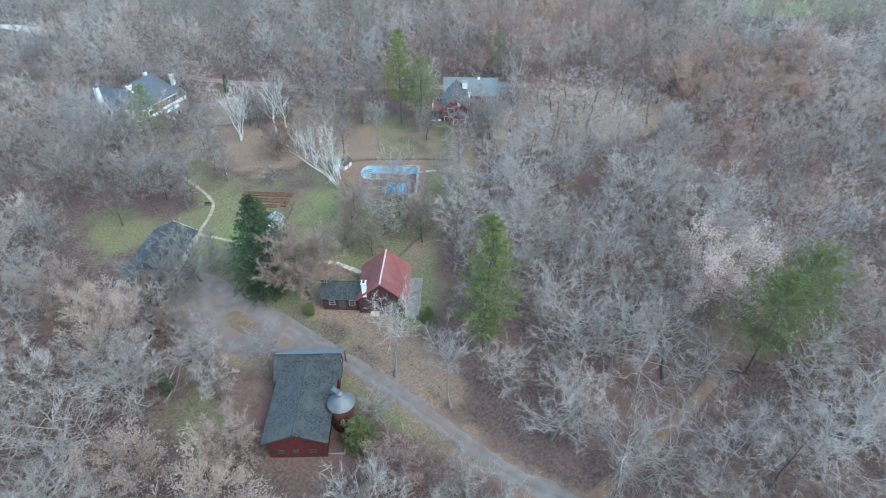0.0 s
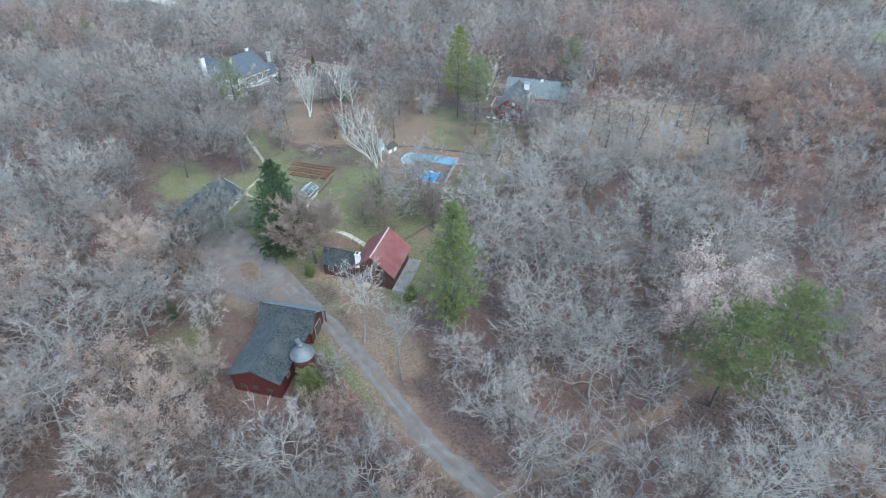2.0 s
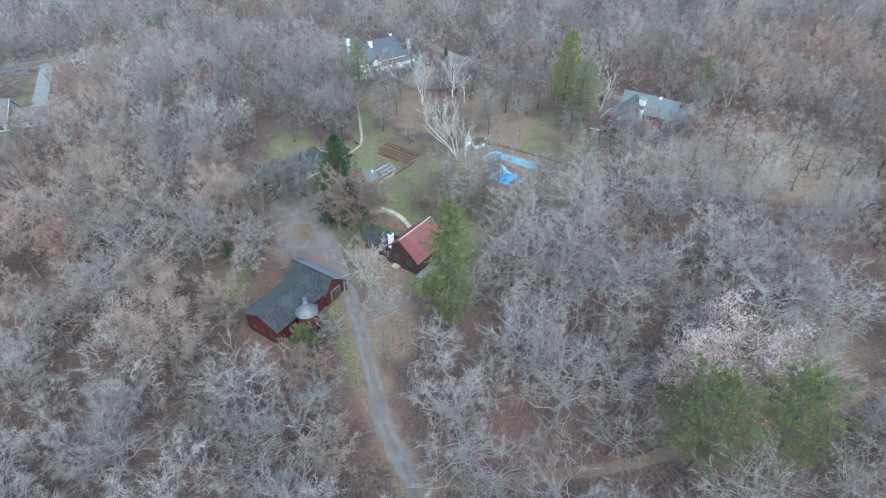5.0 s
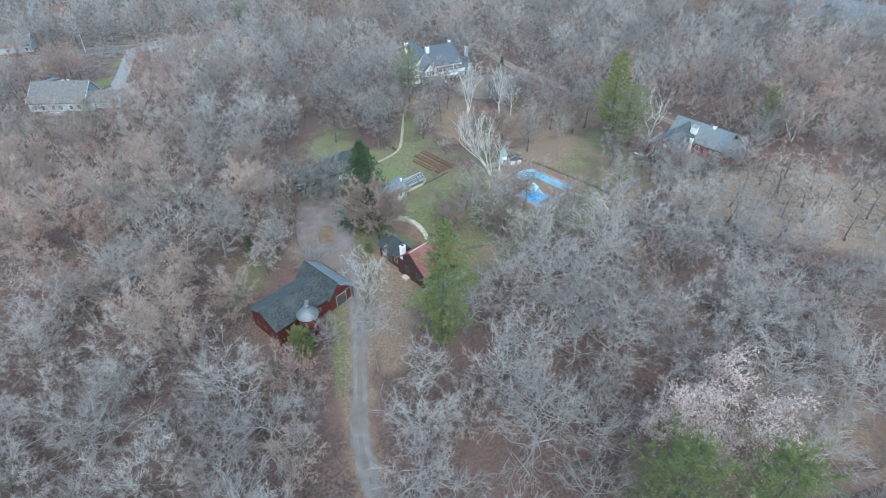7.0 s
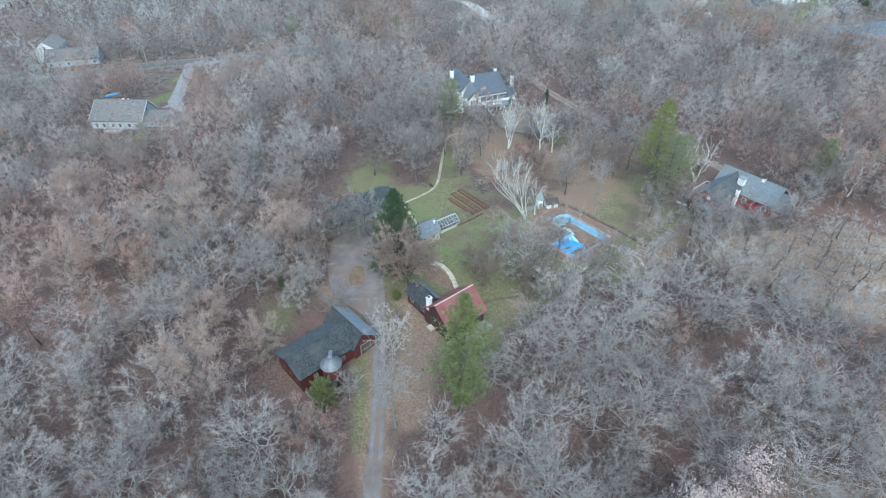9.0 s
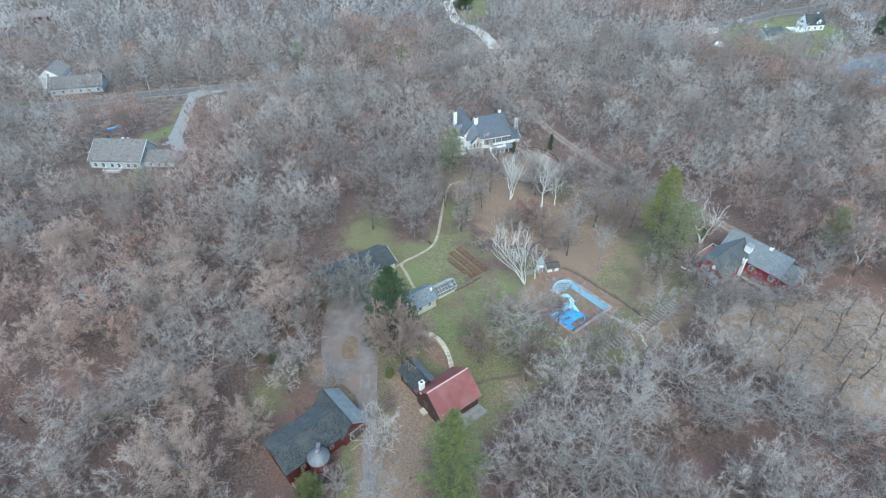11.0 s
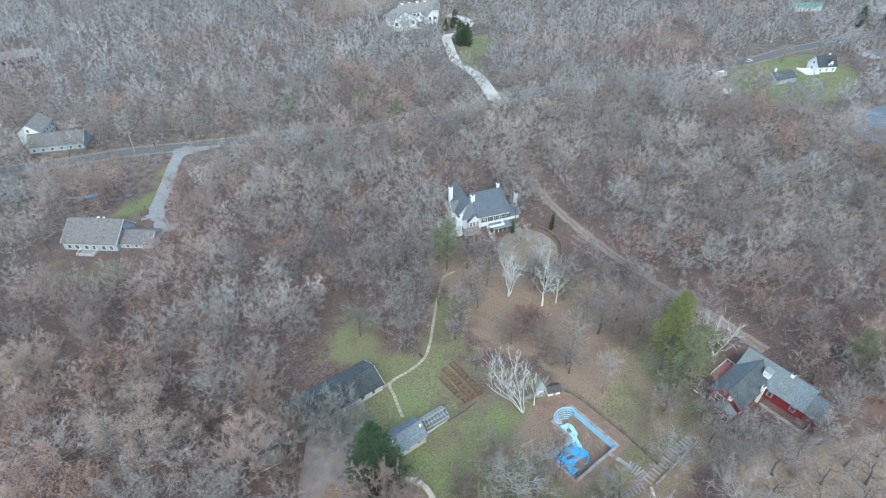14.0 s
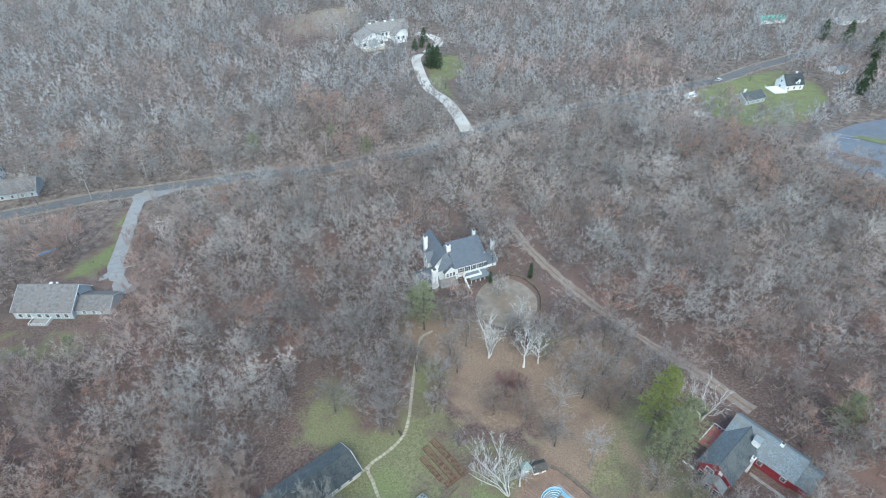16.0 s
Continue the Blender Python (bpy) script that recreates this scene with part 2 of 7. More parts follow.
TARP = mat("bright_blue_tarp", (0.035, 0.33, 0.72), (0.08, 0.42, 0.80), 1.5, (0.16, 0.46, 0.72), 0.7, rough=0.45, bump=0.3, bscale=2)
CAR_WHITE = mat("white_car_paint", (0.72, 0.73, 0.74), (0.78, 0.79, 0.80), 1.0, rough=0.25, spec=0.6)
CAR_DARK = mat("dark_car_paint", (0.03, 0.035, 0.05), (0.05, 0.055, 0.07), 1.0, rough=0.25, spec=0.6)
GLAZING_BAR = mat("weathered_white_bars", (0.42, 0.43, 0.43), (0.56, 0.57, 0.56), 2.0, (0.34, 0.34, 0.32), 0.8, rough=0.6)
TYRE = mat("black_tyre", (0.02, 0.02, 0.02), (0.035, 0.035, 0.035), 4.0)
LEAN_GREEN = mat("green_sheet_roof", (0.10, 0.42, 0.33), (0.14, 0.50, 0.40), 0.8, rough=0.5)
POLE_WOOD = mat("grey_pole_wood", (0.36, 0.33, 0.30), (0.46, 0.43, 0.40), 1.5)
CLEAR = bpy.data.materials.new("greenhouse_glass")
CLEAR.use_nodes = True
_p = CLEAR.node_tree.nodes["Principled BSDF"]
_p.inputs["Base Color"].default_value = (0.78, 0.85, 0.87, 1)
_p.inputs["Transmission Weight"].default_value, _p.inputs["Roughness"].default_value, _p.inputs["IOR"].default_value = 0.92, 0.06, 1.3


def ground_material():
    """Leaf litter, with lawn and straw where the sheet's own layers say so."""
    m = mat("woodland_ground", (0.066, 0.047, 0.041), (0.20, 0.143, 0.124), 2.2, (0.20, 0.125, 0.105), 0.06, rough=0.95, bump=0.22, bscale=3.5, sharp=0.2)
    n, l = m.node_tree.nodes, m.node_tree.links
    p = n["Principled BSDF"]
    col = p.inputs["Base Color"].links[0].from_socket
    tc = n.new("ShaderNodeTexCoord")
    fine = n.new("ShaderNodeTexNoise")
    fine.inputs["Scale"].default_value, fine.inputs["Detail"].default_value = 0.22, 6
    l.new(tc.outputs["Object"], fine.inputs["Vector"])
    grain = n.new("ShaderNodeTexNoise")
    grain.inputs["Scale"].default_value, grain.inputs["Detail"].default_value = 2.8, 8
    l.new(tc.outputs["Object"], grain.inputs["Vector"])
    speck = n.new("ShaderNodeMapRange")
    speck.inputs[1].default_value, speck.inputs[2].default_value = 0.27, 0.73
    l.new(grain.outputs["Fac"], speck.inputs[0])
    tangle = n.new("ShaderNodeTexNoise")
    tangle.inputs["Scale"].default_value, tangle.inputs["Detail"].default_value, tangle.inputs["Roughness"].default_value = 0.3, 9, 0.72
    l.new(tc.outputs["Object"], tangle.inputs["Vector"])
    clumps = n.new("ShaderNodeMapRange")
    clumps.inputs[1].default_value, clumps.inputs[2].default_value = 0.36, 0.64
    l.new(tangle.outputs["Fac"], clumps.inputs[0])
    for layer, a, b in (("straw", (0.21, 0.152, 0.115), (0.39, 0.295, 0.225)), ("grass", (0.10, 0.102, 0.051), (0.255, 0.238, 0.135)), ("green", (0.11, 0.135, 0.055), (0.245, 0.26, 0.12)), ("leaves", (0.16, 0.112, 0.082), (0.335, 0.245, 0.18)), ("brushy", (0.075, 0.058, 0.049), (0.26, 0.208, 0.178))):
        at = n.new("ShaderNodeAttribute")
        at.attribute_name = layer
        add = n.new("ShaderNodeMath")
        add.operation = "ADD"
        l.new(at.outputs["Fac"], add.inputs[0])
        l.new(fine.outputs["Fac"], add.inputs[1])
        edge = n.new("ShaderNodeMapRange")
        edge.inputs[1].default_value, edge.inputs[2].default_value = 0.80, 1.20
        l.new(add.outputs[0], edge.inputs[0])
        tone = n.new("ShaderNodeMix")
        tone.data_type = "RGBA"
        l.new((clumps if layer == "brushy" else speck).outputs[0], tone.inputs[0])
        tone.inputs[6].default_value, tone.inputs[7].default_value = (*a, 1), (*b, 1)
        x = n.new("ShaderNodeMix")
        x.data_type = "RGBA"
        l.new(edge.outputs[0], x.inputs[0])
        l.new(col, x.inputs[6])
        l.new(tone.outputs[2], x.inputs[7])
        col = x.outputs[2]
    l.new(col, p.inputs["Base Color"])
    return m


GROUND = ground_material()


# ---- builders ----
def part(name, bm, material, parent=None, label="", smooth=False):
    """Link a bmesh as one mesh object under a thing or a part."""
    bmesh.ops.recalc_face_normals(bm, faces=bm.faces[:])
    me = bpy.data.meshes.new(name)
    bm.to_mesh(me)
    bm.free()
    me.materials.append(material)
    if smooth:
        me.polygons.foreach_set("use_smooth", [True] * len(me.polygons))
    ob = new(name, me)
    ob.parent = parent
    return tagged(ob, label)


def thing(name, m, label, category, group="", kind=""):
    """An empty at a thing's base, to carry its parts."""
    ob = new(name)
    ob.matrix_basis = m
    ob.empty_display_size = 0.2
    return tagged(ob, label, category, group, kind)


def solid(bm, low, high):
    """A closed solid between two matching loops of points."""
    a, b = [bm.verts.new(p) for p in low], [bm.verts.new(p) for p in high]
    bm.faces.new(a[::-1])
    bm.faces.new(b)
    for i in range(len(a)):
        j = (i + 1) % len(a)
        bm.faces.new((a[i], a[j], b[j], b[i]))
    return bm


def box(bm, x0, x1, y0, y1, z0, z1):
    return solid(bm, [(x0, y0, z0), (x1, y0, z0), (x1, y1, z0), (x0, y1, z0)], [(x0, y0, z1), (x1, y0, z1), (x1, y1, z1), (x0, y1, z1)])


def boxes(*rows):
    bm = bmesh.new()
    for r in rows:
        box(bm, *r)
    return bm


def slab(bm, quad, thick):
    """A sheet of some thickness whose underside is the given loop."""
    q = [Vector(p) for p in quad]
    nrm = (q[1] - q[0]).cross(q[2] - q[0]).normalized()
    nrm = nrm if nrm.z > 0 else -nrm
    return solid(bm, q, [p + nrm * thick for p in q])


def lathe(profile, sides=20, x=0.0, y=0.0):
    """A turned solid from rows of radius and height."""
    bm = bmesh.new()
    rings = [[bm.verts.new((x + r * math.cos(2 * math.pi * k / sides), y + r * math.sin(2 * math.pi * k / sides), z)) for k in range(sides)] for r, z in profile]
    for a, b in zip(rings, rings[1:]):
        for k in range(sides):
            bm.faces.new((a[k], a[(k + 1) % sides], b[(k + 1) % sides], b[k]))
    bm.faces.new(rings[0][::-1])
    bm.faces.new(rings[-1])
    return bm


def mesh_np(name, verts, tris, materials, index=None):
    """A mesh from numpy arrays of places and triangles."""
    me = bpy.data.meshes.new(name)
    me.vertices.add(len(verts))
    me.vertices.foreach_set("co", np.ascontiguousarray(verts, np.float32).ravel())
    me.loops.add(3 * len(tris))
    me.loops.foreach_set("vertex_index", np.ascontiguousarray(tris, np.int32).ravel())
    me.polygons.add(len(tris))
    me.polygons.foreach_set("loop_start", np.arange(0, 3 * len(tris), 3, dtype=np.int32))
    for m in materials:
        me.materials.append(m)
    if index is not None:
        me.polygons.foreach_set("material_index", np.ascontiguousarray(index, np.int32))
    me.update(calc_edges=True)
    return me


def inside(poly, x, y):
    """Which of the places x, y lie in a polygon."""
    x, y = np.asarray(x, float), np.asarray(y, float)
    hit = np.zeros(x.shape, bool)
    for (x0, y0), (x1, y1) in zip(poly, poly[1:] + poly[:1]):
        if y0 != y1:
            hit ^= ((y0 > y) != (y1 > y)) & (x < (x1 - x0) * (y - y0) / (y1 - y0) + x0)
    return hit


def off_line(line, x, y):
    """How far the places x, y lie from a line of points."""
    x, y = np.asarray(x, float), np.asarray(y, float)
    best = np.full(x.shape, 1e9)
    for (x0, y0), (x1, y1) in zip(line, line[1:]):
        dx, dy = x1 - x0, y1 - y0
        s = np.clip(((x - x0) * dx + (y - y0) * dy) / (dx * dx + dy * dy), 0, 1)
        best = np.minimum(best, np.hypot(x - x0 - s * dx, y - y0 - s * dy))
    return best


def off_poly(poly, x, y):
    """Distance to a polygon's edge, negative inside."""
    d = off_line(poly + poly[:1], x, y)
    return np.where(inside(poly, x, y), -d, d)


def smooth_line(line, step=2.0):
    """A rounded line through the given points."""
    p = [np.array(q, float) for q in line]
    p = [2 * p[0] - p[1]] + p + [2 * p[-1] - p[-2]]
    out = []
    for a, b, c, d in zip(p, p[1:], p[2:], p[3:]):
        k = max(2, int(np.linalg.norm(c - b) / step))
        for i in range(k):
            s = i / k
            out.append(tuple(0.5 * (2 * b + (c - a) * s + (2 * a - 5 * b + 4 * c - d) * s**2 + (3 * b - a - 3 * c + d) * s**3)))
    return out + [tuple(p[-2])]


# ---- the lie of the land ----
NEAR_LEVELS = [(40, 50, -0.6), (40, 5, -2), (0, 40, -1), (-20, 80, 0), (56, 105, 0), (54, 138, -0.8), (85, 85, 0), (95, 67, 1), (120, 85, 1), (125, 50, 1), (31, 116, -0.8), (30, 73, -0.6), (90, 144, -1), (100, 170, -1), (66, 172, -4), (20, 160, -1.5), (20, 40, -3), (27, 43, -2.2), (130, 200, -1), (180, 120, 2), (80, -40, -1), (0, -40, -1)]
FAR_LEVELS = [(-60, 152, -5), (-57, 221, -9.5), (-70, 245, -10.5), (0, 255, -7), (49, 262, -4), (77, 259, 0), (225, 235, 1), (215, 330, -9), (260, 315, -10), (62, 400, -12), (40, 450, -21), (150, 420, -14), (-60, 350, -14), (-150, 250, -10), (-120, 100, 0), (300, 60, 3), (350, 400, -14), (0, 600, -20), (300, 700, -18), (-300, 500, -18), (600, 300, -5), (-300, 100, -4)]
LEVELS = np.array(NEAR_LEVELS + FAR_LEVELS, float)


def land(x, y):
    """The ground's height at arrays of places."""
    x, y = np.asarray(x, float), np.asarray(y, float)
    s2 = (30 + 0.10 * np.hypot(x, y)) ** 2
    top, low = np.zeros(x.shape), np.zeros(x.shape)
    for px, py, pz in LEVELS:
        w = 1 / (((x - px) ** 2 + (y - py) ** 2) / s2 + 0.15) ** 2
        top, low = top + w * pz, low + w
    return top / low


def lz(x, y):
    return float(land(np.array([x]), np.array([y]))[0])


DRIVE = [(44, -60), (42, -20), (41, 0), (40, 9), (38.3, 17), (38.0, 24), (38.1, 36), (37.4, 46), (36.4, 53)]
TRACK = [(41, 8), (50, 5.5), (59, 3.8), (69, 2.4), (80, 2.0), (96, 1.2), (108, 2.2), (118, 3.2)]
BACK_DRIVE = [(88.0, 215), (87.4, 202), (89.8, 187), (97, 168), (105.8, 152.6), (115.3, 138), (126.5, 122.5), (132.5, 113.5), (135.3, 109)]
CIRCLE_LINK = [(86, 146), (88.5, 140.5), (92, 139), (98, 141), (106, 147)]
WALKWAY = [(44.2, 89.6), (43.2, 92), (41.8, 95.7), (40.6, 99.4), (45.3, 103.3), (48.3, 106.6), (49.8, 111.4), (50.9, 121.8), (51.8, 130), (53.4, 139), (57, 142)]
WALK_LINK = [(36.6, 96.2), (38.6, 97.8), (40.6, 99.4)]
POOL_PATH = [(58, 60.5), (65, 62), (74, 62.8), (84, 66.0)]
ROAD = [(-200, 190), (-140, 213), (-114, 222), (-96, 230), (-82.8, 235.6), (-66.3, 239.4), (-48.5, 243.0), (-11.4, 246.6), (18.4, 249.6), (49.3, 255.5), (79, 270), (109, 288), (156, 316), (200, 336), (240, 352), (271, 372), (315, 401), (362, 424), (420, 432), (560, 440)]
LEFT_DRIVE = [(-61.5, 240), (-62.5, 231), (-60.7, 219), (-57, 202), (-52.5, 185), (-46, 173), (-42, 168)]
FAR_DRIVE = [(78.5, 271), (72.6, 306), (62.5, 347), (57.2, 386), (55.6, 408), (59, 426), (63.5, 440), (71, 453), (73.5, 462), (69.5, 477), (57, 489)]
COURT = [(34.9, 50.5), (38.0, 50.5), (37.6, 60), (36.8, 70), (35.6, 78), (34.5, 86), (29, 92.5), (24, 88), (23.6, 80), (24.0, 72), (26.2, 64.5), (31, 60), (34, 56.5)]
PATIO = [(74.5, 164), (80, 166), (85.5, 163), (89.5, 156.5), (89.0, 149.5), (85, 142), (79.5, 141.5), (74, 144.5), (71, 149), (71, 157)]
LAWN = [(26, 61), (41, 44), (50, 43), (60, 48), (70, 58), (88, 61), (104, 74), (114, 82), (118, 90), (112, 100), (110, 115), (104, 138), (92, 146), (72, 148), (58, 147), (52.5, 141), (49.5, 124), (46, 110), (38, 109), (37, 122), (30, 127), (24, 124), (21, 115), (23, 107), (36, 103), (38, 99), (24, 89), (23.4, 80), (24, 70)]
FIELD = [(110, 72), (124, 58), (136, 50), (150, 44), (170, 44), (178, 58), (164, 74), (148, 86), (140, 84), (128, 84), (116, 82)]
LOT = [(246, 261), (276, 283), (303, 292), (345, 300), (350, 240), (300, 195), (252, 212), (232, 226), (234, 244)]
RIGHT_LAWN = [(212, 302), (214, 334), (232, 350), (262, 362), (292, 372), (300, 345), (293, 322), (262, 292), (240, 278), (216, 272)]
LEFT_LAWN = [(-67, 177), (-57, 177), (-54.5, 186), (-57, 198), (-60, 206), (-62, 218), (-65, 229), (-66, 214), (-63, 203), (-63.5, 194), (-66.5, 187)]
LEFT_YARD = [(-76, 138), (-50, 136), (-36, 146), (-38, 153), (-76, 153)]
FAR_GREEN = [(61, 399), (70, 416), (82, 420), (92, 402), (87, 375), (76, 366), (76, 330), (78, 300), (72, 318), (66, 345), (61.5, 370)]
FAR_FIELD = [(270, 62), (300, 68), (345, 16), (330, 4), (292, 30)]
ROADSIDE = [(-118, 214), (-96, 229), (-66, 239), (-46, 243), (-34, 245), (-34, 224), (-54, 203), (-80, 206), (-118, 190)]
ROADSIDE_EAST = [(-34, 245), (20, 249), (50, 255), (79, 269), (96, 279), (100, 262), (80, 252), (50, 244), (20, 240), (-34, 234)]
FARMYARD = [(-50, 490), (-50, 540), (-14, 570), (6, 566), (11, 512), (-3, 487), (-28, 482)]
REED_BED = [(195, 391), (201, 406), (212, 411), (221, 392), (219, 382), (210, 378)]
BARN_YARD = [(8, 52), (16, 47), (20, 56), (24, 64), (17, 68), (10, 62)]
PU, PV = (0.622, -0.783), (-0.783, -0.622)


def pool_at(u, v):
    """A place in the pool's own square frame, from its north corner."""
    return (83.0 + u * PU[0] + v * PV[0], 91.9 + u * PU[1] + v * PV[1])


POOL_HOLE = [pool_at(*q) for q in ((-3.2, -0.8), (13.2, -0.8), (13.2, 13.7), (4.7, 13.7), (4.7, 6.8), (-3.2, 6.8))]
POOL_RIM = [pool_at(*q) for q in ((-6.0, -4.2), (14.0, -4.2), (14.6, 3.0), (14.4, 14.9), (3.6, 14.9), (3.6, 8.4), (-3.6, 8.4), (-6.5, 5.0))]


def near(d, wide):
    """1 well inside, 0 well outside, soft over the given width."""
    return np.clip(0.5 - d / wide, 0, 1)


def ground_sheet():
    def steps(bounds):
        out = []
        for a, b, s in bounds:
            out += list(np.arange(a, b, s))
        return np.array(out + [bounds[-1][1]], float)

    xs = steps(((-2500, -400, 300), (-400, -100, 12), (-100, 0, 4), (0, 150, 1.5), (150, 320, 5), (320, 800, 24), (800, 3200, 400)))
    ys = steps(((-1500, -100, 200), (-100, -20, 8), (-20, 20, 3), (20, 150, 1.5), (150, 340, 4), (340, 640, 6), (640, 3000, 236)))
    gx, gy = np.meshgrid(xs, ys)
    x, y = gx.ravel(), gy.ravel()
    rough_z = np.array([noise.noise((a * 0.11, b * 0.11, 0)) * 0.12 + noise.noise((a * 0.02, b * 0.02, 4)) * 0.5 for a, b in zip(x, y)])
    flat = np.minimum(off_poly(LAWN, x, y), np.minimum(off_line(ROAD, x, y) - 8, off_line(DRIVE + TRACK[1:], x, y) - 5))
    z = land(x, y) + rough_z * np.clip(flat / 25, 0, 1)
    nx = len(xs)
    i = (np.arange(len(ys) - 1)[:, None] * nx + np.arange(nx - 1)[None]).ravel()
    cx, cy = (x[i] + x[i + 1]) / 2, (y[i] + y[i + nx]) / 2
    i = i[off_poly(POOL_HOLE, cx, cy) > 0]
    tris = np.concatenate([np.stack([i, i + 1, i + nx + 1], 1), np.stack([i, i + nx + 1, i + nx], 1)])
    me = mesh_np("ground", np.stack([x, y, z], 1), tris, [GROUND])
    lawn = near(off_poly(LAWN, x, y), 8)
    wear = np.array([noise.noise((a * 0.045, b * 0.045, 9)) for a, b in zip(x, y)])
    bare = near(off_line([(54, 143), (62, 141), (72, 130), (72, 118), (76, 126), (86, 118), (95, 122), (104, 128)], x, y) - 11, 12)
    orchard = near(off_line([(58, 118), (66, 112), (74, 116), (82, 100)], x, y) - 6, 9)
    red_bank = np.maximum(near(off_line([(44, 62), (46, 55), (44, 44), (43, 34)], x, y) - 4, 5), near(off_poly(POOL_RIM, x, y), 5))
    red_bank = np.maximum(red_bank, 0.7 * near(off_line([(24, 66), (30, 58), (27, 60)], x, y) - 2.5, 5))
    red_bank = np.maximum(red_bank, 0.6 * near(off_line([(100, 84), (106, 92), (100, 100)], x, y) - 4, 8))
    red_bank = np.maximum(red_bank, 0.75 * near(off_line([(84, 5), (96, 14), (110, 12)], x, y) - 8, 10))
    straw = np.maximum(near(off_poly(FIELD, x, y), 9), 0.35 * orchard)
    grass = lawn * (1 - 0.75 * bare) * (1 - 0.4 * orchard) * np.clip(0.72 + 0.5 * wear, 0, 1)
    grass = np.maximum(grass, near(off_poly(BARN_YARD, x, y), 7) * 0.62)
    grass = np.maximum(grass, near(off_line([(34, 47), (35, 36), (36, 28)], x, y) - 2.2, 3) * 0.7)
    green = near(off_line([(43, 86), (50, 78), (56, 74), (60, 84), (66, 90)], x, y) - 4, 8) * 0.62
    green = np.maximum(green, near(off_line([(44, 96), (47, 92), (46, 88)], x, y) - 4, 4) * 0.6)
    for poly, much in ((RIGHT_LAWN, 0.64), (LEFT_LAWN, 0.78), (FAR_GREEN, 0.58), (LEFT_YARD, 0.38), (FAR_FIELD, 0.7)):
        green = np.maximum(green, much * near(off_poly(poly, x, y), 6))
    litter = lawn * (np.clip(wear * 1.6 - 0.05, 0, 0.5) * np.clip((x - 50) / 15, 0.2, 1) + np.clip(0.36 + 0.5 * wear, 0.1, 0.6) * np.clip((x - 66) / 8, 0, 1))
    verge = 0.65 * near(off_line(DRIVE, x, y) - 3.0, 3.5)
    leaves = np.maximum(np.maximum(red_bank, verge), np.maximum(0.85 * bare, litter))
    wooded = np.ones(x.shape)
    for poly in (RIGHT_LAWN, LEFT_LAWN, FAR_GREEN, LEFT_YARD, FAR_FIELD, LOT):
        wooded *= 1 - near(off_poly(poly, x, y), 8)
    clearing = near(off_poly(LAWN, x, y), 14) + near(off_poly(FIELD, x, y), 12)
    brushy = wooded * np.clip(1 - clearing, 0, 1) * np.clip((np.hypot(x - 45, y - 60) - 100) / 110, 0, 0.85)
    for name, values in (("brushy", brushy), ("grass", grass), ("straw", straw), ("green", green), ("leaves", leaves)):
        me.attributes.new(name, "FLOAT", "POINT").data.foreach_set("value", values.astype(np.float32))
    return tagged(new("ground", me), "rolling ground of brown leaf litter and dull November grass", "ground", kind="structure")


ground_sheet()


def ribbon(name, line, wide, material, label, category, lift=0.07, across=4, step=2.0, fray=0.25):
    """A road or path laid along a line on the land."""
    pts = np.array(smooth_line(line, step))
    d = np.gradient(pts, axis=0)
    d /= np.linalg.norm(d, axis=1)[:, None]
    side = np.stack([-d[:, 1], d[:, 0]], 1)
    rng = np.random.default_rng(len(line))
    rows, tris = [], []
    for k in range(across + 1):
        s = (k / across - 0.5) * wide
        q = pts + side * (s + (rng.normal(0, fray, len(pts)) if k in (0, across) else 0) * np.ones(len(pts)))[:, None]
        z = land(q[:, 0], q[:, 1]) + lift - (0.05 if k in (0, across) else 0)
        rows.append(np.column_stack([q, z]))
    v = np.concatenate(rows)
    m = len(pts)
    for k in range(across):
        i = k * m + np.arange(m - 1)
        tris += [np.stack([i, i + 1, i + m + 1], 1), np.stack([i, i + m + 1, i + m], 1)]
    return tagged(new(name, mesh_np(name, v, np.concatenate(tris), [material])), label, category, kind="structure")


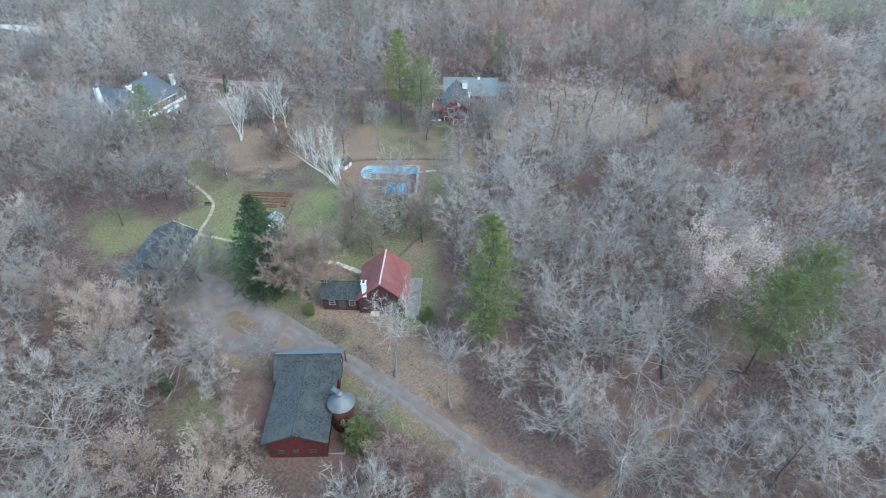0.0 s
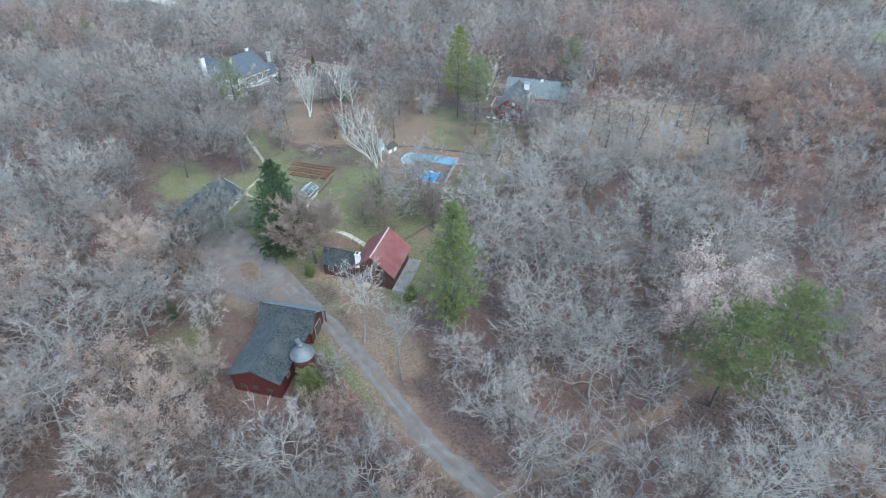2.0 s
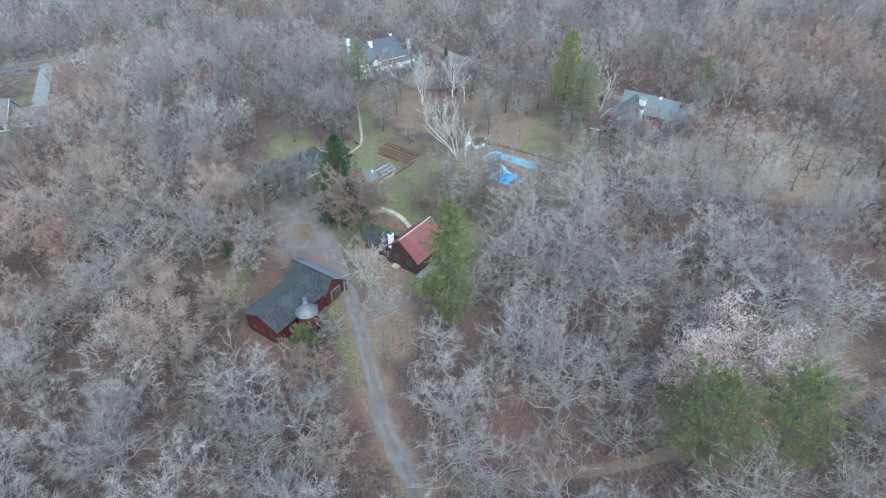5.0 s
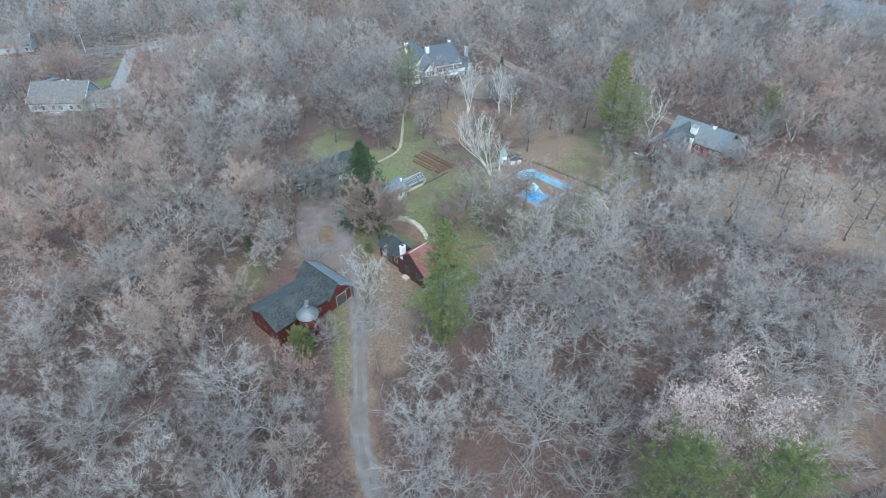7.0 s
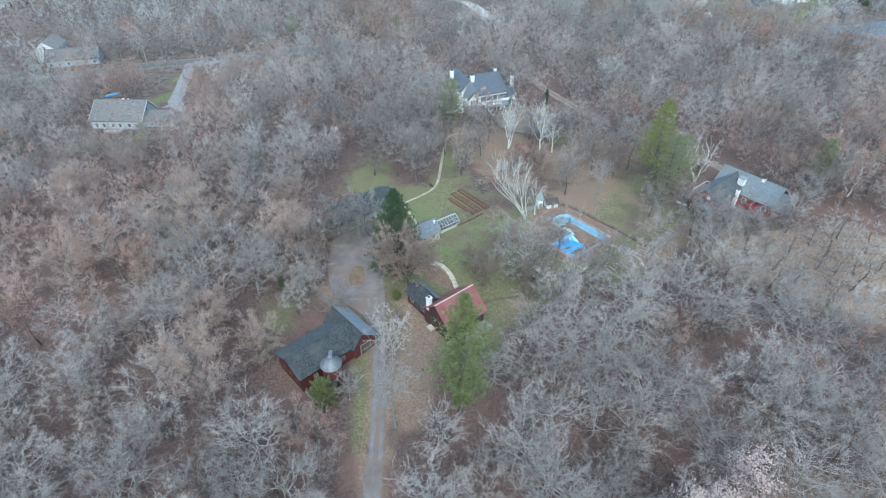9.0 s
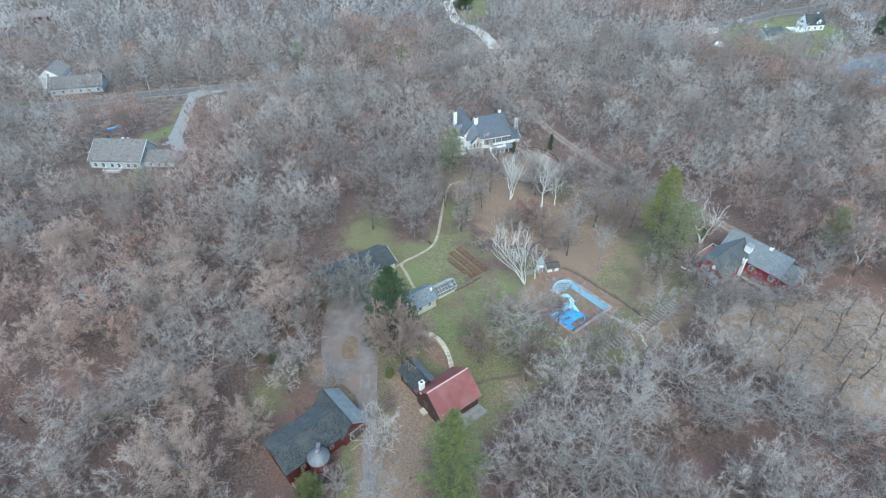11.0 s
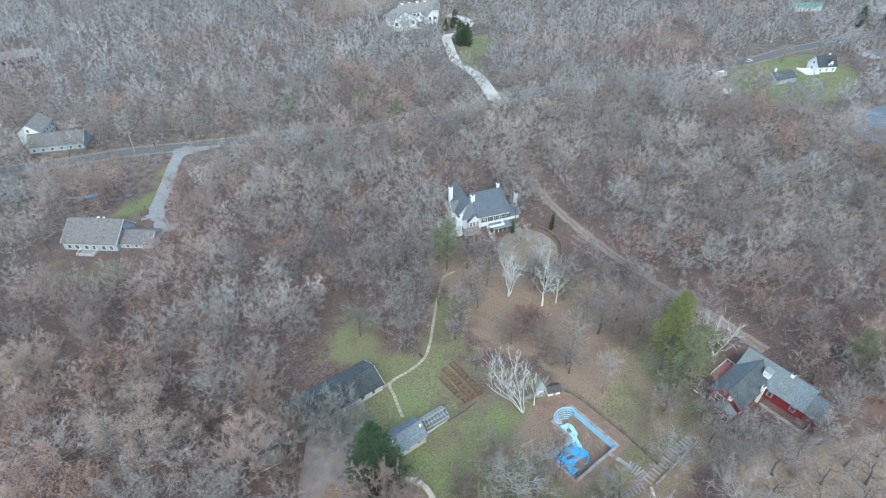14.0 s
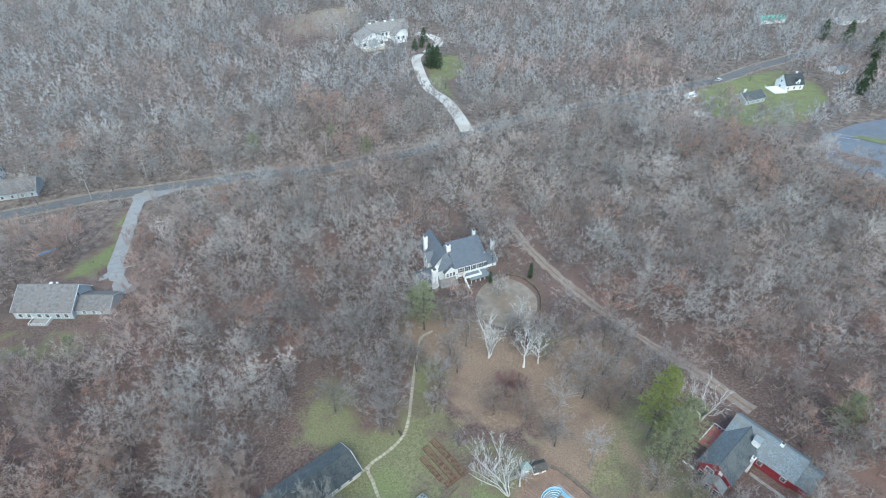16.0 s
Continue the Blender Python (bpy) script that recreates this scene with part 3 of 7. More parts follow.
def pad(name, poly, material, label, category, lift=0.07, step=1.6, kind="structure", hole=None):
    """A flat area laid on the land, built of small cells cut to a rounded outline."""
    x0, y0 = np.min(poly, 0) - 1
    x1, y1 = np.max(poly, 0) + 1
    xs, ys = np.arange(x0, x1 + step, step), np.arange(y0, y1 + step, step)
    gx, gy = np.meshgrid(xs, ys)
    v = np.stack([gx.ravel(), gy.ravel()], 1)
    d = off_poly(poly, v[:, 0], v[:, 1])
    rim = np.array(smooth_line(poly + poly[:1], step / 2))
    for k in np.where((d > -step * 0.75) & (d < step * 0.75))[0]:
        v[k] = rim[np.argmin(((rim - v[k]) ** 2).sum(1))]
    nx = len(xs)
    i = (np.arange(len(ys) - 1)[:, None] * nx + np.arange(nx - 1)[None]).ravel()
    tris = np.concatenate([np.stack([i, i + 1, i + nx + 1], 1), np.stack([i, i + nx + 1, i + nx], 1)])
    c = v[tris].mean(1)
    tris = tris[off_poly(poly, c[:, 0], c[:, 1]) < 0]
    z = land(v[:, 0], v[:, 1]) + lift
    if hole:
        edge = np.concatenate([np.linspace(a, b, 60) for a, b in zip(hole, hole[1:] + hole[:1])])
        for k in np.where(np.abs(off_poly(hole, v[:, 0], v[:, 1])) < step * 0.62)[0]:
            v[k] = edge[np.argmin(((edge - v[k]) ** 2).sum(1))]
        c = v[tris].mean(1)
        tris = tris[off_poly(hole, c[:, 0], c[:, 1]) > 0]
        rim_z = np.clip(1 - off_poly(hole, v[:, 0], v[:, 1]) / 2.5, 0, 1)
        z = land(v[:, 0], v[:, 1]) + lift
        z = z * (1 - rim_z) + 0.31 * rim_z
    return tagged(new(name, mesh_np(name, np.column_stack([v, z]), tris, [material])), label, category, kind=kind)


ribbon("driveway", DRIVE, 2.9, GRAVEL, "grey gravel driveway through the woods", "driveway", 0.06, 4, 1.0, 0.3)
pad("gravel_court", COURT, GRAVEL, "wide grey gravel turning court before the garage", "driveway", 0.09)
ribbon("woodland_track", TRACK, 1.9, DIRT_TRACK, "narrow leaf-strewn dirt track through the woods", "track", 0.08, 4, 2.0, 0.12)
ribbon("back_drive", BACK_DRIVE, 3.4, WHEEL_TRACK, "worn gravel lane with two wheel tracks", "driveway", 0.06)
ribbon("lane_strip", BACK_DRIVE, 0.8, DIRT_TRACK, "leaf-strewn strip between the lane's wheel tracks", "driveway", 0.10, 2, fray=0.12)


def beside(line, gap):
    """The line moved sideways."""
    p = np.array(line, float)
    d = np.gradient(p, axis=0)
    d /= np.linalg.norm(d, axis=1)[:, None]
    return [tuple(q) for q in p + gap * np.stack([-d[:, 1], d[:, 0]], 1)]


for gap in (-0.8, 0.75):
    ribbon("wheel_rut", beside(DRIVE + [(35.4, 58), (34.6, 63)], gap), 0.8, GRAVEL_WORN, "pale rut worn by wheels in the gravel drive", "driveway", 0.13, 2, 1.2, 0.16)
ribbon("circle_link", CIRCLE_LINK, 2.6, DIRT_TRACK, "leaf-strewn curve of drive by the turning circle", "driveway", 0.08)
pad("turning_circle", PATIO, GRAVEL_BEIGE, "round pale gravel forecourt of the white house", "driveway", 0.1)
ribbon("road", ROAD, 6.4, ASPHALT, "grey asphalt country road", "road", 0.2)
for gap in (-4.1, 4.1):
    ribbon("road_shoulder", beside(smooth_line(ROAD, 6.0), gap), 1.8, GRAVEL_BEIGE, "pale gravel shoulder of the country road", "road", 0.16, 2, 3.0, 0.3)
pad("driveway_apron", [(-65, 231), (-60, 230), (-56, 234), (-49, 238.5), (-47, 241.2), (-56, 239.5), (-67, 237)], CONCRETE, "flared concrete apron where the driveway meets the road", "driveway", 0.22)
ribbon("side_driveway", LEFT_DRIVE, 5.0, CONCRETE, "pale grey concrete driveway", "driveway", 0.26, fray=0.1)
pad("side_court", [(-52, 171), (-44, 167), (-38, 170), (-35, 178), (-38, 184), (-47, 184), (-54, 178)], CONCRETE, "grey parking court beside a house", "driveway", 0.18)
ribbon("far_driveway", FAR_DRIVE, 6.5, GRAVEL_PALE, "long pale gravel driveway winding uphill", "driveway", 0.34, fray=0.1)
pad("parking_lot", LOT, ASPHALT_LOT, "dark blue-grey asphalt parking lot with white lines", "parking lot", 0.15, 4.0)
pad("far_farmyard", FARMYARD, GRAVEL_BEIGE, "pale gravel farmyard", "yard", 0.15, 5.0)
pad("reed_bed", REED_BED, GRAVEL_BEIGE, "pale bare gravel patch beside the road", "clearing", 0.2, 3.0)
ribbon("pool_path", POOL_PATH, 0.8, STONE_DARK, "narrow mossy stone path across the lawn", "path", 0.06, 2, 1.2, 0.12)
TURF = mat("short_turf", (0.13, 0.15, 0.07), (0.24, 0.25, 0.12), 0.8, (0.20, 0.17, 0.11), 0.25, rough=0.95, bump=0.2)
LINE_PAINT = mat("worn_line_paint", (0.55, 0.56, 0.57), (0.68, 0.69, 0.69), 0.8, (0.40, 0.41, 0.42), 0.3)
pad("lot_island", [(262, 262), (267, 266), (275, 265), (281, 260), (282, 254), (276, 251), (267, 254)], TURF, "oval grass island in the parking lot", "planting bed", 0.32, 1.5)
for line in ([(258, 268), (262, 263), (266, 262)], [(281, 262), (290, 268), (300, 274)], [(252, 258), (258, 256), (263, 257)], [(284, 254), (296, 250), (308, 246)]):
    ribbon("lane_line", line, 0.35, LINE_PAINT, "white line painted on the parking lot", "road marking", 0.42, 2, 2.0, 0.03)
island = pad("planted_island", [(29.6, 67.0), (32.1, 67.2), (32.6, 70), (31.9, 73.2), (29.7, 73.2), (29.0, 70)], ISLAND, "oval leaf-covered island in the gravel court", "planting bed", 0.16, 0.8)


# ---- trees ----
def tube(pts, radii, sides=3):
    """A tapered stem along points, as arrays."""
    pts, radii = np.asarray(pts, float), np.asarray(radii, float)
    d = np.gradient(pts, axis=0)
    d /= np.linalg.norm(d, axis=1)[:, None] + 1e-9
    ref = np.where(np.abs(d[:, 2:3]) > 0.8, np.array([[1.0, 0, 0]]), np.array([[0, 0, 1.0]]))
    a = np.cross(d, ref)
    a /= np.linalg.norm(a, axis=1)[:, None] + 1e-9
    b = np.cross(d, a)
    ang = 2 * np.pi * np.arange(sides) / sides
    v = pts[:, None] + radii[:, None, None] * (np.cos(ang)[None, :, None] * a[:, None] + np.sin(ang)[None, :, None] * b[:, None])
    n, k = len(pts), np.arange(sides)
    tris = []
    for i in range(n - 1):
        p, q, r, s = i * sides + k, i * sides + (k + 1) % sides, (i + 1) * sides + (k + 1) % sides, (i + 1) * sides + k
        tris += [np.stack([p, q, r], 1), np.stack([p, r, s], 1)]
    return v.reshape(-1, 3), np.concatenate(tris)


def gather(parts):
    """Join arrays of places and triangles."""
    vs, ts, n = [], [], 0
    for v, t in parts:
        vs.append(v)
        ts.append(t + n)
        n += len(v)
    return np.concatenate(vs), np.concatenate(ts)


def slivers(start, way, length, wide, rng):
    """Thin pointed twigs or needles."""
    n = len(start)
    w = np.cross(way, rng.normal(0, 1, (n, 3)))
    w *= (wide / (np.linalg.norm(w, axis=1) + 1e-9))[:, None] / 2
    v = np.stack([start - w, start + w, start + way * length[:, None]], 1).reshape(-1, 3)
    return v, np.arange(3 * n).reshape(-1, 3)


def flakes(at, size, rng):
    """Small leaves, each turned its own way."""
    n = len(at)
    a, b = rng.normal(0, 1, (n, 3)), rng.normal(0, 1, (n, 3))
    a /= np.linalg.norm(a, axis=1)[:, None]
    b -= a * (a * b).sum(1)[:, None]
    b /= np.linalg.norm(b, axis=1)[:, None]
    s = (size * rng.uniform(0.6, 1.3, n))[:, None]
    v = np.stack([at - a * s * 0.6, at + b * s * 0.45, at + a * s * 0.6 - b * s * 0.2], 1).reshape(-1, 3)
    return v, np.arange(3 * n).reshape(-1, 3)


def unit(v):
    return v / (np.linalg.norm(v, axis=-1, keepdims=True) + 1e-9)


def bare_shape(seed, high, wide, limbs=11, subs=6, twigs=800, leaves=0, thick=0.24, twig_w=0.055, twig_len=1.2, lean=0.0, fork=0.28, leaf=0.3, stems=1, rise=0.35, lite=False, lift=0.16, wild=1.0, sway=(0.0, 0.0)):
    """A leafless broadleaf tree: wood (trunk and limbs), brush (branchlets and twigs) and what leaves it has kept."""
    rng = np.random.default_rng(seed)
    wood, limbwood, brush, tips, ways = [], [], [], [], []
    for stem in range(stems):
        a0 = rng.uniform(0, 6.28)
        out = np.array([math.cos(a0), math.sin(a0), 0]) * (lean + (0.25 if stems > 1 else 0.0)) * high + np.array([*sway, 0.0]) * high
        zs = np.linspace(0, 1, 6)
        trunk = out[None] * (zs**1.3)[:, None] + np.stack([np.cumsum(rng.normal(0, 0.02 * high, 6)) * (zs > 0), np.cumsum(rng.normal(0, 0.02 * high, 6)) * (zs > 0), zs * high * 0.74], 1)
        r0 = thick / (1 + 0.35 * (stems - 1))
        wood.append(tube(trunk[::2 if lite else 1], (r0 * (1 - 0.86 * zs**0.8) * np.where(zs == 0, 1.35, 1.0))[::2 if lite else 1], 3 if lite else 5))
        n = max(4, limbs // stems)
        for i in range(n):
            s = fork + (0.97 - fork) * (i + rng.uniform(0, 0.8)) / n
            base = np.array([np.interp(s, zs, trunk[:, c]) for c in range(3)])
            az = a0 + i * 2.4 + rng.normal(0, 0.35)
            reach = wide / (stems**0.35) * math.sqrt(max(0.10, 1 - ((s - 0.42) / 0.72) ** 2)) * rng.uniform(0.72, 1.08)
            up = high * rise * (0.45 + 0.75 * s) * rng.uniform(0.6, 1.1)
            end = base + np.array([math.cos(az) * reach, math.sin(az) * reach, up])
            end[2] = min(end[2], high * rng.uniform(0.9, 1.02))
            t = np.linspace(0, 1, 6)
            bend = rng.normal(0, 0.115 * wild * np.linalg.norm(end - base), (6, 3)) * np.sin(np.pi * t)[:, None]
            bow = np.array([0, 0, -0.10 * reach])[None] * np.sin(np.pi * t)[:, None]
            limb = base + (end - base) * t[:, None] + bend + bow
            r1 = r0 * (0.42 - 0.22 * s)
            limbwood.append(slivers(base[None], unit(end - base)[None], np.array([np.linalg.norm(end - base)]), np.array([2 * r1]), rng) if lite else tube(limb, r1 * (1 - 0.80 * t), 3))
            for j in range(subs):
                u = 0.25 + 0.75 * (j + rng.uniform(0, 0.9)) / subs
                b = np.array([np.interp(u, t, limb[:, c]) for c in range(3)])
                w = unit(unit(end - base) * 0.7 + rng.normal(0, 0.55 * wild, 3) + np.array([0, 0, 0.28 if lite else 0.14]))
                length = np.linalg.norm(end - base) * (rng.uniform(0.24, 0.46) if lite else rng.uniform(0.28, 0.58)) * (1.15 - 0.5 * u)
                m = b + w * length * 0.5 + rng.normal(0, 0.11 * wild * length, 3)
                e = m + unit(w + rng.normal(0, 0.55 * wild, 3)) * length * 0.55
                limbwood.append(slivers(b[None], w[None], np.array([length]), np.array([r1 * 0.8]), rng) if lite else tube(np.stack([b, m, e]), r1 * 0.36 * np.array([1.0, 0.62, 0.25]), 3))
                if not lite:
                    k = 6
                    q = rng.uniform(0.3, 1.0, k)[:, None]
                    at = np.where(q < 0.5, b + (m - b) * 2 * q, m + (e - m) * (2 * q - 1))
                    for some, kind in ((slice(0, 3), limbwood), (slice(3, 6), brush)):
                        kind.append(slivers(at[some], unit(w + rng.normal(0, 0.62 * wild, (3, 3))), length * rng.uniform(0.35, 0.8, 3), np.full(3, 0.05), rng))
                for q in (0.25, 0.5, 0.75, 1.0):
                    tips.append(b + (m - b) * 2 * q if q <= 0.5 else m + (e - m) * (2 * q - 1))
                    ways.append(w)
    tips, ways = np.array(tips), np.array(ways)
    pick = rng.integers(0, len(tips), twigs)
    start = tips[pick] + rng.normal(0, 0.10, (twigs, 3))
    way = unit(ways[pick] * 0.85 + rng.normal(0, 0.48, (twigs, 3)) + np.array([0, 0, lift]))
    length = twig_len * rng.uniform(0.45, 1.45, twigs)
    brush.append(slivers(start, way, length, np.full(twigs, twig_w), rng))
    leafage = None
    if leaves:
        pick = rng.integers(0, twigs, leaves)
        at = start[pick] + way[pick] * (length[pick] * rng.uniform(0.2, 1.1, leaves))[:, None] + rng.normal(0, 0.28, (leaves, 3))
        leafage = flakes(at, leaf, rng)
    return gather(wood), gather(limbwood), gather(brush), leafage


def conifer_shape(seed, high, wide, whorls=22, arms=6, tufts=9, needles=6, first=0.12, shape=0.8, droop=0.0, thick=0.28, needle_len=0.55, needle_w=0.13, ragged=0.25, low=0.55):
    """An evergreen: a straight trunk, whorls of boughs and tufts of needles along them."""
    rng = np.random.default_rng(seed)
    zs = np.linspace(0, 1, 7)
    trunk = np.stack([rng.normal(0, 0.006 * high, 7) * zs, rng.normal(0, 0.006 * high, 7) * zs, zs * high], 1)
    wood, green = [tube(trunk, thick * (1 - 0.93 * zs), 6)], []
    for k in range(whorls):
        s = first + (0.985 - first) * max(0.0, (k + rng.uniform(-0.25, 0.25)) / (whorls - 1)) ** 0.95
        s = min(max(s, first), 0.985)
        base = np.array([np.interp(s, zs, trunk[:, c]) for c in range(3)])
        f = (s - first) / (1 - first)
        reach0 = wide * (1 - f) ** shape * min(1.0, low + 2.6 * f)
        for a in range(arms):
            az = 6.283 * (a + rng.uniform(-0.3, 0.3)) / arms + k * 1.1
            reach = max(0.35, reach0 * rng.uniform(1 - ragged * 1.4, 1 + ragged))
            lift = reach * (0.30 * f - droop + rng.normal(0.08, 0.10))
            end = base + np.array([math.cos(az) * reach, math.sin(az) * reach, lift])
            mid = (base + end) / 2 + np.array([0, 0, -0.07 * reach])
            wood.append(tube(np.stack([base, mid, end]), thick * 0.22 * (1 - 0.6 * s) * np.array([1, 0.6, 0.2]), 3))
            n = max(2, int(tufts * (0.35 + 0.65 * reach / wide)))
            t = rng.uniform(0.22, 1.05, n)
            at = base + (end - base) * t[:, None] + np.array([0, 0, -0.28 * reach])[None] * (t * (1 - t))[:, None]
            side = np.array([-math.sin(az), math.cos(az), 0])
            at += side[None] * (rng.normal(0, 0.22, n) * reach * np.clip(1.2 - t, 0.25, 1))[:, None]
            at[:, 2] += rng.normal(0, 0.10, n)
            p = np.repeat(at, needles, 0)
            way = unit(np.array([math.cos(az), math.sin(az), 0.25]) * 0.6 + rng.normal(0, 0.6, (len(p), 3)) + np.array([0, 0, 0.1 - 0.5 * droop]))
            green.append(slivers(p, way, needle_len * rng.uniform(0.6, 1.25, len(p)), np.full(len(p), needle_w), rng))
    return gather(wood), None, gather(green), None


def scaled(m, s):
    return m @ Matrix.Diagonal((s, s, s, 1))


class Kind:
    """One kind of tree: its shapes, and how to stand one somewhere as a thing of its own."""

    def __init__(self, name, label, category, wood_mat, brush_mat, shapes, leaf_mat=None, group="woodland trees", limb_mat=None):
        self.name, self.label, self.category, self.group = name, label, category, group
        self.mats, self.first, self.shapes = (wood_mat, limb_mat or wood_mat, brush_mat, leaf_mat), {}, shapes

    def stand(self, x, y, variant=0, size=1.0, turn=0.0, lean=0.0, label=""):
        v = variant % len(self.shapes)
        m = scaled(pose(x, y, lz(x, y) - 0.08, lean, 0, turn), size)
        if v in self.first:
            ob = copy_thing(self.first[v][0], m @ Matrix.Diagonal((1 / self.first[v][1],) * 3 + (1,)))
        else:
            ob = thing(self.name, m, self.label, self.category, self.group)
            trunk, limbs, twigs, leaves = self.shapes[v]
            wood, limb, twig, leaf = self.mats
            inner = [q for q in (limbs, twigs) if q is not None]
            which = np.concatenate([np.full(len(q[1]), k) for k, q in enumerate(inner)])
            made = [new("trunk", mesh_np("trunk", *trunk, [wood])), new("crown", mesh_np("crown", *gather(inner), [limb, twig] if limbs is not None else [twig], which))]
            if leaves is not None:
                made.append(new("leaves", mesh_np("leaves", *leaves, [leaf])))
            for child in made:
                child.parent = ob
            self.first[v] = (ob, size)
        if label:
            tagged(ob, label)
        return ob


GREY = Kind("bare_tree", "leafless grey-limbed oak standing in leaf litter", "tree", BARK_MID, TWIG, [bare_shape(100 + k, h, w, limbs=17, subs=8, twigs=1250, twig_w=0.05, twig_len=1.0, fork=0.24, rise=0.28, lift=0.08, thick=0.22) for k, (h, w) in enumerate(((15.0, 6.0), (13.5, 5.4), (15.5, 5.4), (12.5, 5.8), (14.5, 6.4), (11.5, 4.8), (15, 5.6)))], limb_mat=BARK)
DARK = Kind("bare_tree", "leafless dark-trunked tree with a fine twiggy crown", "tree", BARK_DARK, TWIG, [bare_shape(130 + k, h, w, limbs=14, subs=7, twigs=1200, twig_w=0.062, twig_len=1.35, fork=0.32) for k, (h, w) in enumerate(((15, 4.8), (13.5, 4.4), (16, 5.2), (12, 4.4)))], group="trees about the lawn")
BROWN = Kind("bare_tree", "leafless tree with warm brown twigs", "tree", BARK_DARK, TWIG_BROWN, [bare_shape(160 + k, h, w, limbs=14, subs=7, twigs=1800, twig_w=0.055, twig_len=1.1, lift=0.1, rise=0.3) for k, (h, w) in enumerate(((13, 5.0), (11.5, 4.6), (14.5, 4.8)))])
HAZE = Kind("bare_tree", "leafless tree with a dense round crown of rosy brown twigs", "tree", BARK_DARK, HAZE_TWIG, [bare_shape(170 + k, h, w, limbs=18, subs=8, twigs=3000, twig_w=0.068, twig_len=0.95, fork=0.2, lift=0.3) for k, (h, w) in enumerate(((11.5, 4.8), (10.5, 4.4)))] + [bare_shape(173, 16.5, 6.8, limbs=28, subs=9, twigs=15000, twig_w=0.08, twig_len=0.85, fork=0.34, lift=0.25)], limb_mat=HAZE_TWIG, group="trees about the lawn")
THICKET = Kind("thicket_tree", "low spreading leafless tree with a dense tangle of dark grey twigs", "tree", BARK_DARK, BARK_MID, [bare_shape(180 + k, 8.0, 5.2, limbs=20, subs=8, twigs=2800, twig_w=0.06, twig_len=1.0, fork=0.12, thick=0.2, lift=0.3) for k in range(2)], limb_mat=BARK_MID, group="trees about the lawn")
BIRCH = Kind("white_tree", "leafless white-barked birch with pale forking limbs", "tree", BARK_WHITE, TWIG_WHITE, [
    bare_shape(190, 14.5, 3.6, limbs=30, subs=5, twigs=60, twig_w=0.045, thick=0.5, stems=5, fork=0.3, rise=0.40, wild=0.55),
    bare_shape(191, 15, 3.6, limbs=14, subs=5, twigs=80, twig_w=0.045, thick=0.32, fork=0.34, rise=0.46, wild=0.6),
    bare_shape(192, 13.5, 3.8, limbs=16, subs=5, twigs=80, twig_w=0.045, thick=0.36, stems=2, fork=0.3, rise=0.44, wild=0.6),
    bare_shape(193, 14.5, 2.5, limbs=42, subs=6, twigs=160, twig_w=0.04, thick=0.38, stems=6, fork=0.34, rise=0.40, wild=0.5, sway=(-0.34, 0.16))], group="white-barked trees")
TAN = Kind("oak_tree", "oak still holding tan withered leaves", "tree", BARK_MID, TAN_TWIG, [bare_shape(210 + k, h, w, limbs=15, subs=6, twigs=1400, twig_w=0.07, twig_len=0.9, leaves=1500, leaf=0.26, fork=0.2, lift=0.3) for k, (h, w) in enumerate(((12.5, 5.2), (11, 4.6), (14, 5.4)))], LEAF_TAN, group="oaks in withered leaf")
PEACH = Kind("oak_tree", "round-crowned oak covered in pale tan withered leaves", "tree", BARK_MID, TAN_TWIG, [bare_shape(214 + k, h, w, limbs=20, subs=8, twigs=3600, twig_w=0.07, twig_len=0.8, leaves=5200, leaf=0.24, fork=0.16, lift=0.35) for k, (h, w) in enumerate(((14, 5.4), (13, 5.0)))], LEAF_TAN, group="oaks in withered leaf")
RUSSET = Kind("oak_tree", "oak still holding russet orange leaves", "tree", BARK_DARK, TWIG_BROWN, [bare_shape(220 + k, h, w, limbs=13, subs=6, twigs=900, twig_w=0.07, leaves=2600, leaf=0.32) for k, (h, w) in enumerate(((13.5, 5.4), (12, 5.0)))], LEAF_RUSSET, group="oaks in withered leaf")
BEIGE = Kind("beech_tree", "beech with pale bleached leaves on spreading boughs", "tree", BARK_MID, TWIG, [bare_shape(231, 12, 6.8, limbs=14, subs=7, twigs=800, leaves=8000, leaf=0.26, rise=0.28)], LEAF_BEIGE, group="pale-leaved trees")
APPLE = Kind("spreading_tree", "low dark spreading tree with crooked limbs", "tree", BARK_DARK, TWIG_BROWN, [bare_shape(240 + k, 8.5 + k, 5.0, limbs=9, subs=6, twigs=420, twig_w=0.045, thick=0.26, fork=0.2, rise=0.30) for k in range(3)], group="trees of the field")
MAROON = Kind("ornamental_tree", "small maroon-twigged ornamental tree on the lawn", "tree", BARK_DARK, LEAF_MAROON, [bare_shape(250, 8, 3.8, limbs=12, subs=6, twigs=1400, twig_w=0.06, fork=0.15)], group="ornamental trees")
PINE = Kind("pine_tree", "tall green white pine with layered boughs", "tree", BARK_DARK, NEEDLE_PINE, [conifer_shape(301, 27.5, 6.0, whorls=27, arms=7, tufts=17, needles=7, first=0.14, shape=0.5, low=0.25, ragged=0.38, needle_len=0.62, needle_w=0.15), conifer_shape(302, 20.5, 7.6, whorls=16, arms=8, tufts=20, needles=9, first=0.36, shape=0.45, needle_len=0.6, needle_w=0.09, ragged=0.35)], group="evergreens")
YELLOW = Kind("pine_tree", "tall yellow-green pine behind the lawn", "tree", BARK_DARK, NEEDLE_YELLOW, [conifer_shape(311, 25, 6.2, whorls=24, arms=6, tufts=12, needles=7, first=0.3, shape=0.66, needle_len=0.6, needle_w=0.15)], group="evergreens")
